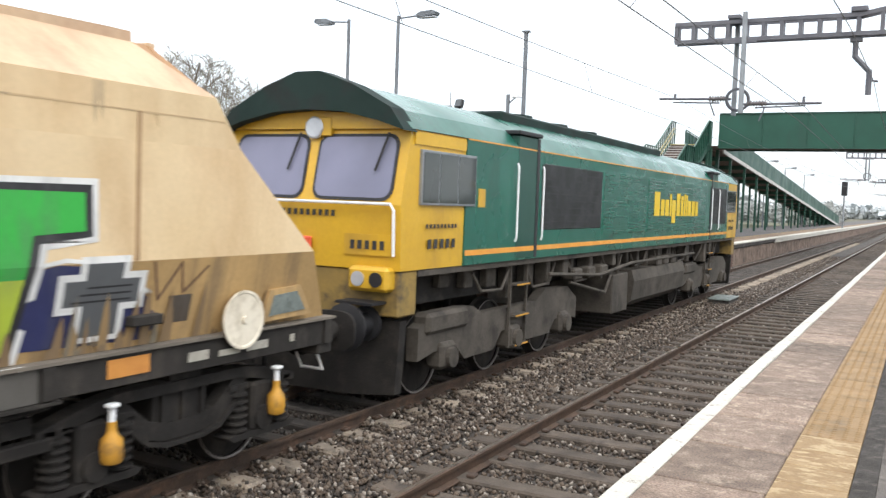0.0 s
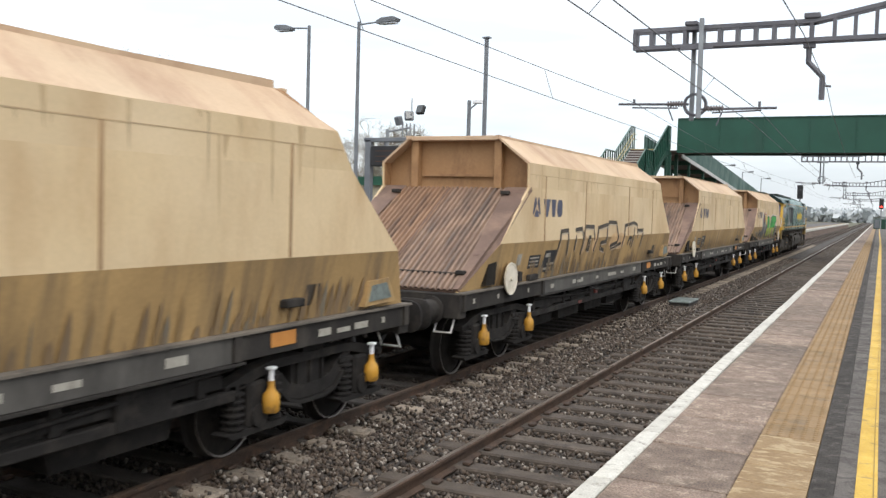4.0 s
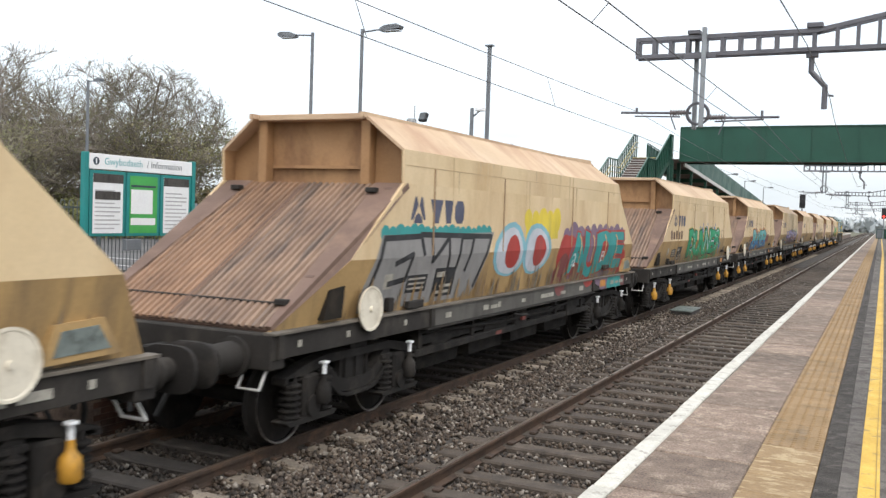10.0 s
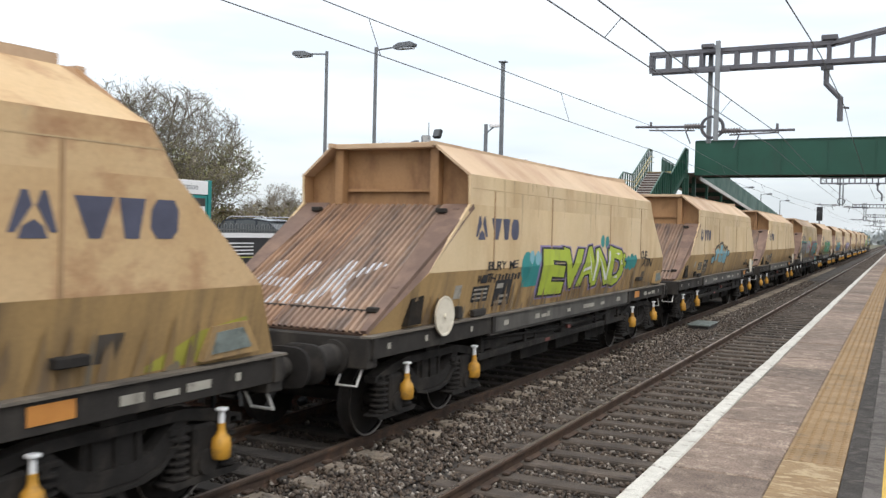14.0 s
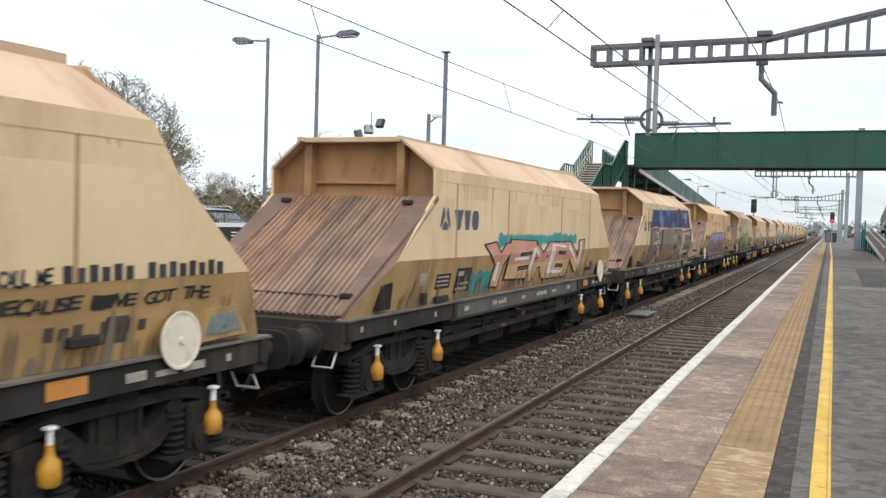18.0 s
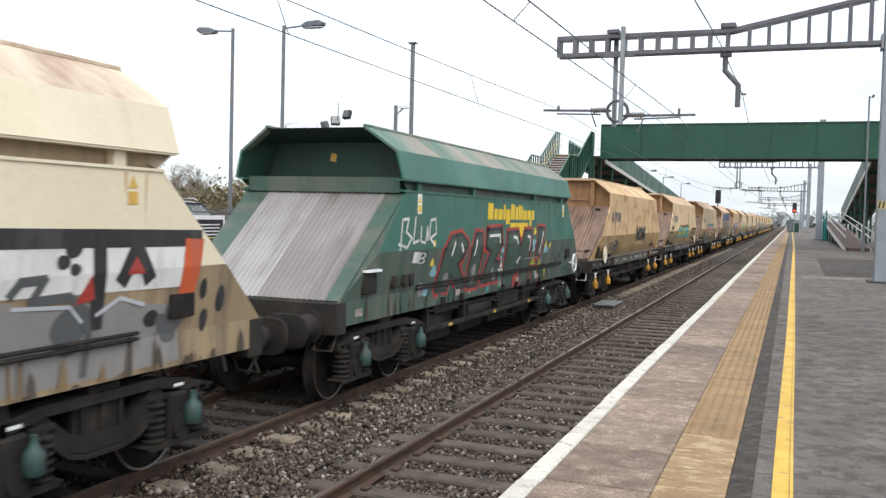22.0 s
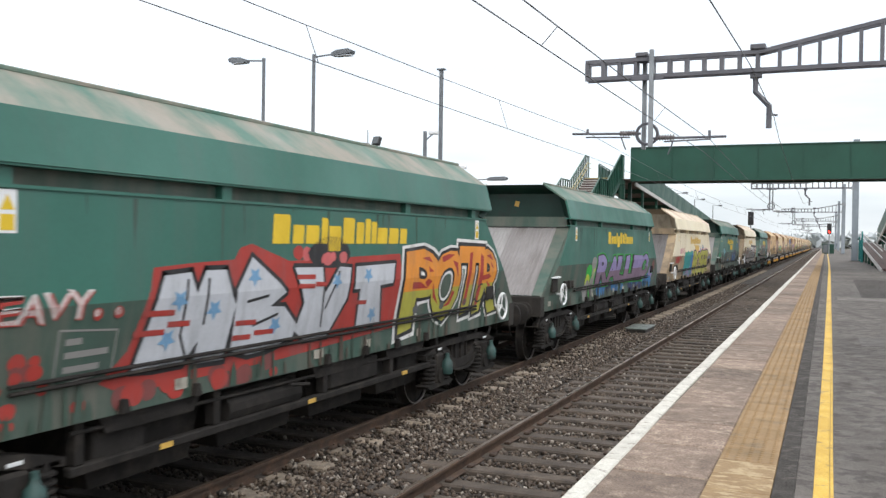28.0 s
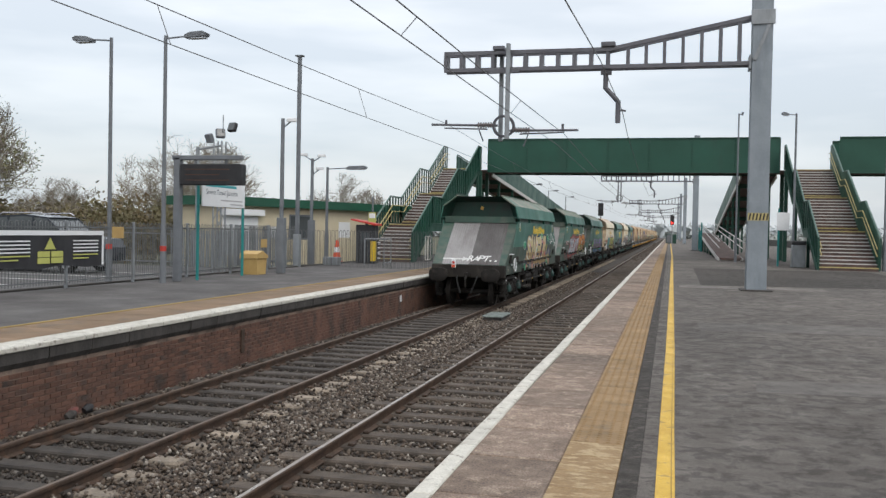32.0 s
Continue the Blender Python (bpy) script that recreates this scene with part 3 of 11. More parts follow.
def rail_profile(x):
    return [(x - 0.07, RAIL - 0.155), (x + 0.07, RAIL - 0.155), (x + 0.07, RAIL - 0.143), (x + 0.012, RAIL - 0.125), (x + 0.01, RAIL - 0.05),
            (x + 0.036, RAIL - 0.038), (x + 0.036, RAIL - 0.006), (x + 0.028, RAIL), (x - 0.028, RAIL), (x - 0.036, RAIL - 0.006),
            (x - 0.036, RAIL - 0.038), (x - 0.01, RAIL - 0.05), (x - 0.012, RAIL - 0.125), (x - 0.07, RAIL - 0.143)]


TRACKS = []
for label, c in (("near railway track with rusty rails on dark sleepers", NEAR_C), ("far railway track with rusty rails on pale-ended sleepers", FAR_C)):
    tr = thing("railway_track", label, "railway track", "the two tracks", kind="structure")
    TRACKS.append(tr)
    for s in (-1, 1):
        x = c + s * GAUGE
        r = part("rail", MB().prism(rail_profile(x), "y", -400, FAR_END), M["rail"] if c == FAR_C else M["rail_red"], tr)
        top = MB().box(x - 0.022, x + 0.022, -400, FAR_END, RAIL - 0.002, RAIL + 0.003)
        part("running_surface", top, M["railtop"] if c == NEAR_C else M["rail_dull"], r, "worn steel running surface")

# ---- the platform that the camera stands on ----
pl = thing("platform_near", "wide platform with white edge, buff tactile strip and damp asphalt", "platform", kind="structure")
part("platform_wall", MB().box(EDGE + 0.12, EDGE + 0.5, -30, 300, -1.36, -0.16), M["coping_dark"], pl, "dark stained platform wall")
part("asphalt", MB().box(-0.148, 16.0, -30, 300, -0.3, 0.0), M["asphalt"], pl, "grey asphalt with dark damp patches")
part("dark_strip", MB().box(-0.275, -0.150, -30, 300, -0.3, -0.002), M["asphalt_strip"], pl, "narrow strip of darker asphalt")
yl = MB()
for za, zb in ((-0.3, 0.004),):
    a = [(-0.150, -30), (-0.042, 7), (-0.012, 12), (0.14, 60), (0.14, 300), (0.25, 300), (0.25, 60), (0.098, 12), (0.070, 7), (-0.04, -30)]
    yl.prism(a, "z", za, zb)
part("yellow_line", yl, M["yellow_line"], pl, "solid yellow safety line")
part("line_crack", MB().prism([(-0.062, -30), (0.047, 7), (0.077, 12), (0.14, 30), (0.142, 30), (0.081, 12), (0.052, 7), (-0.056, -30)], "z", -0.05, 0.008), M["dull_line"], pl, "dull worn crack along the line")
part("concrete_strip", MB().box(0.30, 4.3, 26.28, 27.6, -0.1, 0.003), M["pale_patch"], pl, "pale concrete strip before the gantry column")
part("trench_patch", MB().prism([(0.95, 27.9), (8.5, 29.2), (8.5, 42.5), (1.05, 41.6)], "z", -0.1, 0.003), M["asphalt_strip"], pl, "dark asphalt repair patch")
part("trench_patch", MB().prism([(0.85, 9.05), (2.6, 9.2), (6.0, 9.9), (6.0, 10.9), (2.6, 10.15), (0.9, 9.75)], "z", -0.1, 0.002), M["worn_patch"], pl, "smoother grey asphalt repair strip")
part("trench_patch", MB().prism([(0.5, 14.6), (6.5, 15.4), (6.5, 16.9), (0.5, 15.9)], "z", -0.1, 0.002), M["worn_patch"], pl, "smoother grey asphalt repair strip")
part("fill", MB().box(EDGE + 0.5, -0.28, -30, 300, -1.3, -0.09), M["coping_dark"], pl)
rng_ = random.Random(5)
mesh_c = {}


def shared(key, make):
    if key not in mesh_c:
        mesh_c[key] = make()
    return mesh_c[key]


# ---- the platform across the tracks ----
po = thing("platform_opposite", "brick-walled platform with white coping and buff paving", "platform", kind="structure")
part("platform_wall", MB().box(OPP_EDGE - 0.45, OPP_EDGE - 0.10, -30, 300, -1.36, OPP_Z - 0.30), M["mortar"], po, "brick wall with pale joints")
part("asphalt", MB().box(FENCE_X - 0.15, -9.70, -30, 300, OPP_Z - 0.3, OPP_Z), M["opp_surface"], po)
part("fill", MB().box(-9.70, OPP_EDGE - 0.46, -30, 300, -1.3, OPP_Z - 0.07), M["coping_dark"], po)
part("yellow_line", MB().box(-9.695, -9.60, -30, 300, OPP_Z - 0.2, OPP_Z + 0.004), M["dull_line"], po)
part("kerb", MB().box(FENCE_X - 0.28, FENCE_X - 0.16, -30, 60, -0.6, OPP_Z + 0.05, c=0.015), M["coping_dark"], po, "dark kerb along the fence")

# ---- the car park ----
cp = thing("car_park", "grey asphalt car park with white bay lines", "car park", kind="structure")
part("asphalt", MB().box(-48, FENCE_X - 0.30, -20, 34.0, -0.9, -0.24), M["carpark"], cp)
for k in range(9):
    y = 9.0 + 2.4 * k
    part("bay_line", shared("bay", lambda: MB().box(-2.4, 2.4, -0.05, 0.05, 0, 0.006).mesh("bay_line", M["road_white"])), None, cp, m=pose(-19.8, y, -0.24))
part("bay_line", MB().box(-17.3, -17.2, 8.0, 29.0, -0.24, -0.234), M["road_white"], cp)
part("verge", MB().box(-60, -48.02, -20, 120, -0.9, -0.18), M["ground"], cp)


# ---- overhead line: cantilever gantries over the two tracks ----
def gantry(y, name_label, z0=0.0, dz=0.0, detail=True):
    g = thing("overhead_line_gantry", name_label, "gantry", "overhead line gantries", m=pose(0, y, 0))
    col = MB()
    w = 0.26
    # the column: two flanges and a web
    col.box(2.05, 2.57, -w, -w + 0.03, z0, 10.5 + dz, c=0.006)
    col.box(2.05, 2.57, w - 0.03, w, z0, 10.5 + dz, c=0.006)
    col.box(2.07, 2.55, -w + 0.032, w - 0.032, z0 + 0.01, 10.49 + dz)
    part("column", col, M["galv_column"], g, "pale blue-grey steel column")
    base = MB().box(1.90, 2.72, -0.42, 0.42, -0.1, 0.045, c=0.015)
    part("base_plate", base, M["coping_dark"], g)
    if detail:
        band = MB().box(2.04, 2.58, -w - 0.006, -w - 0.002, 1.92, 2.12)
        b = part("warning_band", band, M["yellow_rail"], g, "black and yellow warning band")
        for k in range(6):
            part("stripe", MB().prism([(2.06 + 0.09 * k, 1.93), (2.10 + 0.09 * k, 1.93), (2.13 + 0.09 * k, 2.11), (2.09 + 0.09 * k, 2.11)], "y", -w - 0.012, -w - 0.007), M["black"], b)
    zb0, zb1, zt1, xl, xk, xr = 6.13 + dz, 6.73 + dz, 7.55 + dz, -6.55, -1.75, 2.03
    for yy in (-0.2, 0.13):
        part("chord", MB().box(xl, xr, yy, yy + 0.07, zb0, zb0 + 0.11), M["mast_grey"], g, "dark grey lower chord of the beam")
        part("chord", MB().prism([(xl, zb1 - 0.11), (xk, zb1 - 0.11), (xr + 0.35, zt1 - 0.11), (xr + 0.35, zt1), (xk, zb1), (xl, zb1)], "y", yy, yy + 0.07), M["mast_grey"], g, "dark grey upper chord of the beam")
    n1 = 10
    for k in range(n1 + 1):
        x = xl + 0.04 + (xk - xl - 0.1) * k / n1
        part("batten", MB().box(x - 0.05, x + 0.05, -0.19, 0.19, zb0 + 0.11, zb1 - 0.11), M["mast_grey"], g)
    for k in range(1, 8):
        x = xk + (xr - xk) * k / 7.6
        zt = zb1 + (zt1 - zb1) * (x - xk) / (xr + 0.35 - xk)
        part("batten", MB().box(x - 0.045, x + 0.045, -0.19, 0.19, zb0 + 0.11, zt - 0.1), M["mast_grey"], g)
    part("clamp", MB().box(2.0, 2.62, -w - 0.05, -w - 0.004, 7.2 + dz, 7.6 + dz, c=0.01), M["galv"], g)
    part("clamp", MB().box(1.98, 2.03, -0.24, 0.24, 6.02 + dz, 6.4 + dz), M["galv"], g)
    part("strut", MB().prism([(2.06, 6.25 + dz), (2.16, 6.25 + dz), (2.56, 7.3 + dz), (2.46, 7.3 + dz)], "y", -w - 0.04, -w - 0.006), M["galv"], g)
    # twin drop posts with cantilevers
    for x, yy, zt in ((-4.92, 0.32, 6.78), (-4.62, -0.30, 6.9)):
        part("drop_post", MB().box(x - 0.06, x + 0.06, yy - 0.07, yy + 0.07, 4.15 + dz, zt + dz, c=0.01), M["galv"], g, "galvanised drop post")
    for xa, xb, ya, yb, za, zb in ((-5.2, -4.3, -0.26, -0.21, 6.05, 6.2), (-5.1, -4.75, -0.25, 0.4, 6.74, 6.86), (-2.0, -1.6, -0.25, 0.25, 6.74, 6.88)):
        part("clamp", MB().box(xa, xb, ya, yb, za + dz, zb + dz, c=0.02), M["mast_grey"], g)
    for s, x0, x1, zz in ((-1, -4.95, -6.95, 4.6), (1, -4.6, -2.6, 4.45)):
        arm = MB().tube([(x0, 0, zz - 0.02), (x1, 0, zz + (0.03 if s < 0 else -0.02))], 0.035, 8).tube([(x0 + s * 0.3, 0, zz - 0.12), (x1 - s * 0.4, 0, zz - 0.08)], 0.022, 6)
        arm.tube([(x0 + s * 0.45, 0, zz - 0.02), (x0 + s * 0.55, 0, zz - 0.15), (x0 + s * 0.42, 0, zz - 0.48)], 0.022, 6)
        a = part("cantilever_arm", arm, M["mast_grey"], g)
        ins = MB().lathe([(0.06, 0.0)] + [q for k in range(7) for q in ((0.10 + 0.075 * k, 0.04), (0.105 + 0.075 * k, 0.085), (0.135 + 0.075 * k, 0.085), (0.14 + 0.075 * k, 0.04))] + [(0.65, 0.0)], (x0, 0, zz), (s, 0, 0), 10)
        part("insulator", ins, M["insulator"], a, "ribbed brown insulator")
        part("clamp", MB().cyl((x1 - s * 0.45, 0, zz), (x1 - s * 0.45, 0, zz + 0.16), 0.04, n=6), M["mast_grey"], a)
    part("bracket", MB().lathe([(-0.07, 0.26), (-0.07, 0.33), (0.07, 0.33), (0.07, 0.26), (-0.07, 0.26)], (-4.77, 0, 4.56 + dz), (0, 1, 0.2), 20), M["mast_grey"], g)
    dt = MB().tube([(-1.86, 0, 6.1 + dz), (-1.86, 0, 5.62 + dz), (-1.50, 0, 5.22 + dz), (-1.50, 0, 4.62 + dz)], 0.075, 8).box(-2.0, -1.7, -0.12, 0.12, 6.0 + dz, 6.13 + dz)
    part("drop_tube", dt, M["mast_grey"], g, "cranked drop tube hanging from the beam")
    part("clip", MB().cyl((-1.42, 0, 4.98 + dz), (-1.28, 0, 4.96 + dz), 0.03, n=6), M["mast_grey"], g)
    return g


gantry(25.86, "near cantilever gantry with lattice beam and grey column on the platform")
gantry(88.0, "overhead line gantry beyond the footbridge", dz=0.35, detail=False)
for y, lab in ((150.0, "distant overhead line gantry"), (210.0, "far distant overhead line gantry"), (275.0, "overhead line gantry near the horizon")):
    gantry(y, lab, dz=0.2, detail=False)


def wire(name, pts, r, lab):
    return solo(name, MB().tube(pts, r, 5), M["wire"], lab, "wire", "overhead wires")


def sag(x0, x1, y0, y1, z0, z1, zm, n=10):
    out = []
    for k in range(n + 1):
        f = k / n
        out.append((x0 + (x1 - x0) * f, y0 + (y1 - y0) * f, z0 + (z1 - z0) * f - 4 * f * (1 - f) * zm))
    return out


SUPPORTS = (-36.0, 25.86, 88.0, 150.0, 210.0, 275.0, 600.0)
for c, xs, xk, zc, zk, dip in ((FAR_C, -6.30, -6.50, 3.90, 4.66, 0.42), (NEAR_C, -3.20, -3.0, 4.02, 4.32, 0.36)):
    for a, b in zip(SUPPORTS[:-1], SUPPORTS[1:]):
        cat = sag(xk, xk, a, b, zk, zk, dip, 16)
        wire("catenary_wire", cat, 0.0075 if c == FAR_C else 0.010, "thin dark catenary wire above the track")
        con = sag(xs, xs, a, b, zc, zc, 0.10 if c == FAR_C else 0.25, 16)
        wire("contact_wire", con, 0.007 if c == FAR_C else 0.009, "thin dark contact wire above the track")
        if b < 160:
            for k in (3, 6, 9, 12, 14):
                solo("dropper", MB().cyl(cat[k], con[k], 0.006, n=4), M["wire"], "thin dropper wire between catenary and contact wire", "wire", "overhead wires")
wire("earth_wire", [(-1.38, y, z) for y, z in ((-36, 4.6), (-16, 3.6), (-5, 3.65), (5, 4.05), (11.7, 4.5), (17.7, 4.84), (25.86, 4.96), (29.1, 4.66), (40, 4.25), (60, 4.0), (88, 5.3))], 0.010, "thin dark return wire clipped to the drop tube")


# ---- footbridge ----
BY = 57.0
fb = thing("footbridge", "dark green steel footbridge over the tracks", "footbridge", m=pose(0, BY, 0))
for y0 in (0.0, 2.5):
    for x0, x1 in ((-11.5, 6.3), (9.6, 40.0)):
        n = max(1, round((x1 - x0) / 2.55))
        s = part("girder_panel", MB().box(x0, x1, y0, y0 + 0.04, 5.34, 7.36), M["green_steel"], fb, "deep dark green side girder")
        part("top_rail", MB().box(x0, x1, y0 - 0.06, y0 + 0.10, 7.365, 7.44, c=0.01), M["green_dark"], s)
        part("bottom_flange", MB().box(x0, x1, y0 - 0.07, y0 + 0.11, 5.27, 5.335, c=0.01), M["green_dark"], s)
        for k in range(n + 1):
            x = x0 + (x1 - x0) * k / n
            part("stiffener", MB().box(x - 0.018, x + 0.018, y0 - 0.045, y0 - 0.003, 5.34, 7.36), M["green_steel"], s)
part("deck", MB().box(-14.3, 40, 0.05, 2.48, 5.36, 5.45), M["tread"], fb)
for x in (-12.0, 6.7, 9.0):
    for y in (0.15, 2.3):
        part("leg", MB().box(x - 0.11, x + 0.11, y - 0.11, y + 0.11, -0.2, 5.35, c=0.01), M["green_dark"], fb)


def railing(mbr, pts, h, step=0.13, r=0.018):
    """Upright pickets along a line of points, with a rail above and below."""
    for a, b in zip(pts[:-1], pts[1:]):
        a, b = Vector(a), Vector(b)
        n = max(1, int((b - a).length / step))
        for k in range(n + 1):
            p = a.lerp(b, k / n)
            mbr.box(p.x - r, p.x + r, p.y - r, p.y + r, p.z + 0.08, p.z + h)
        for dz, rr in ((0.08, 0.03), (h, 0.035)):
            mbr.cyl(a + Vector((0, 0, dz)), b + Vector((0, 0, dz)), rr, n=6)


def stair(name, label, x0, x1, y0, z0, top, run, land, left_panel, right_panel):
    """Three flights that climb away in y from z0 to top, between two green parapets."""
    st = thing(name, label, "staircase", "footbridge stairs")
    n, fl = 33, 11
    rise = (top - z0) / n
    going = run
    y, z = y0, z0
    line = [(y, z)]
    for f in range(3):
        for k in range(fl):
            z += rise
            t = part("tread", shared((x0, "tread"), lambda: MB().box(x0, x1, 0, going + 0.02, -0.05, 0.0).mesh("tread", M["tread"])), None, st, m=pose(0, y, z))
            key = "yellow" if k in (0, fl - 1) else "pale"
            part("nosing", shared((x0, key), lambda: MB().box(x0 + 0.02, x1 - 0.02, -0.012, 0.06, -0.045, 0.004).mesh("nosing", M["yellow_rail"] if key == "yellow" else M["nosing"])), None, t, m=pose(0, 0, 0))
            part("riser", shared((x0, "riser"), lambda: MB().box(x0, x1, 0.002, 0.02, -rise + 0.0, -0.051).mesh("riser", M["tread"])), None, t)
            y += going
        line.append((y, z))
        if f < 2:
            part("landing", MB().box(x0, x1, y + 0.021, y + land, z - 0.06, z), M["tread"], st)
            y += land
            line.append((y, z))
    line.append((BY + 0.1, z))
    for x, solid, nm in ((x0, left_panel, "parapet"), (x1, right_panel, "parapet")):
        pr = MB()
        if solid:
            pts = [(a, b + 0.02) for a, b in line] + [(a, b + 1.45) for a, b in reversed(line)]
            pts = [(line[0][0], line[0][1] - 0.0)] + pts[1:]
            for (a, za), (b, zb) in zip(line[:-1], line[1:]):
                pr.prism([(a, za - 0.12), (b, zb - 0.12), (b, zb + 1.42), (a, za + 1.42)], "x", x - 0.02, x + 0.02)
        p = part(nm, pr, M["green_steel"], st) if solid else None
        rl = MB()
        off = -0.05 if x == x0 else 0.05
        railing(rl, [(x + off, a, b) for a, b in line], 1.45, 0.42 if not solid else 0.5, 0.034 if not solid else 0.02)
        part("railing", rl, M["green_dark"], st if p is None else p)
        part("stringer", MB().prism([(a, b - 0.02) for a, b in line] + [(a, b - 0.34) for a, b in reversed(line)], "x", x - 0.045, x + 0.045), M["green_dark"], st)
        part("capping", MB().tube([(x + off * 0.6, a, b + 1.46) for a, b in line], 0.045, 8), M["green_cap"], st, "weathered pale green top rail")
        inn = 0.10 if x == x0 else -0.10
        hr = MB()
        for hz in (0.68, 1.0):
            hr.tube([(x + inn, a, b + hz) for a, b in line], 0.026, 6)
        part("handrail", hr, M["yellow_rail"], st, "yellow tubular handrail")
    for (a, b) in line[1::2]:
        for x in (x0, x1):
            part("leg", MB().box(x - 0.07, x + 0.07, a - 0.07, a + 0.07, z0 - 0.1, b - 0.35, c=0.008), M["green_dark"], st)
    return st


stair("footbridge_stairs", "green footbridge stairs with pale nosings beside the station building", -14.2, -12.0, 41.3, OPP_Z, 5.45, 0.33, 2.0, False, True)
stair("footbridge_stairs", "wide green footbridge stairs with yellow handrails on the platform", 6.6, 9.12, 43.6, 0.0, 5.45, 0.31, 1.35, True, True)


def ramp(label, x0, x1, y0, y1, ztop, zend, solid=True):
    r = thing("footbridge_ramp", label, "ramp", "footbridge ramps")
    part("deck", MB().prism([(y0, ztop), (y1, zend), (y1, zend - 0.12), (y0, ztop - 0.12)], "x", x0, x1), M["tread"], r)
    for x in (x0, x1):
        part("edge_beam", MB().prism([(y0, ztop - 0.02), (y1, zend - 0.02), (y1, zend - 0.26), (y0, ztop - 0.26)], "x", x - 0.05, x + 0.05), M["nosing"], r, "pale edge beam")
        if not solid:
            for hz in (0.6, 1.0):
                part("handrail", MB().tube([(x, y0, ztop + hz), (x, y1, zend + hz)], 0.035, 8), M["nosing"], r, "pale handrail")
            continue
        part("parapet", MB().prism([(y0, ztop), (y1, zend), (y1, zend + 1.2), (y0, ztop + 1.2)], "x", x - 0.015, x + 0.015), M["green_steel"], r)
        rl = MB()
        railing(rl, [(x + (0.06 if x == x0 else -0.06), y0, ztop), (x + (0.06 if x == x0 else -0.06), y1, zend)], 1.25, 1.0, 0.025)
        part("railing", rl, M["green_dark"], r)
    k = 0
    y = y0 + 3.0
    while y < y1:
        z = ztop + (zend - ztop) * (y - y0) / (y1 - y0)
        for x in (x0 + 0.1, x1 - 0.1):
            part("leg", MB().box(x - 0.08, x + 0.08, y - 0.08, y + 0.08, -0.2, z - 0.1), M["green_dark"], r)
        part("cross_beam", MB().box(x0, x1, y - 0.06, y + 0.06, z - 0.42, z - 0.13), M["green_dark"], r)
        y += 5.5
    return r


ramp("long green ramp descending beside the far platform", -14.2, -11.7, 59.6, 150.0, 5.4, -0.05)
ramp("green ramp descending along the platform behind the stairs", 4.3, 6.4, 59.7, 92.0, 5.4, 1.75)
ramp("lower green ramp run with pale handrails on the platform", 2.9, 4.2, 56.0, 92.0, 0.15, 1.7, False)


# ---- lettering and spray paint ----
GLYPH = {}


def glyph(ch, off, size=1.0):
    """Triangles of a letter of the built-in font, thickened by off; with its advance."""
    if (ch, off) not in GLYPH:
        cu = bpy.data.curves.new("glyph", "FONT")
        cu.body, cu.size, cu.offset, cu.resolution_u, cu.fill_mode = ch, 1.0, off, 3, "FRONT"
        ob = bpy.data.objects.new("glyph", cu)
        me = bpy.data.meshes.new_from_object(ob)
        me.calc_loop_triangles()
        vs = [(v.co.x, v.co.y) for v in me.vertices]
        GLYPH[ch, off] = (vs, [tuple(t.vertices) for t in me.loop_triangles])
        bpy.data.objects.remove(ob)
        bpy.data.meshes.remove(me)
        bpy.data.curves.remove(cu)
    return GLYPH[ch, off]


def clip(poly, z, keep_up):
    out = []
    n = len(poly)
    for k in range(n):
        a, b = poly[k], poly[(k + 1) % n]
        ina, inb = (a[1] >= z) == keep_up, (b[1] >= z) == keep_up
        if ina:
            out.append(a)
        if ina != inb and abs(b[1] - a[1]) > 1e-9:
            f = (z - a[1]) / (b[1] - a[1])
            out.append((a[0] + (b[0] - a[0]) * f, z))
    return out if len(out) >= 3 else []


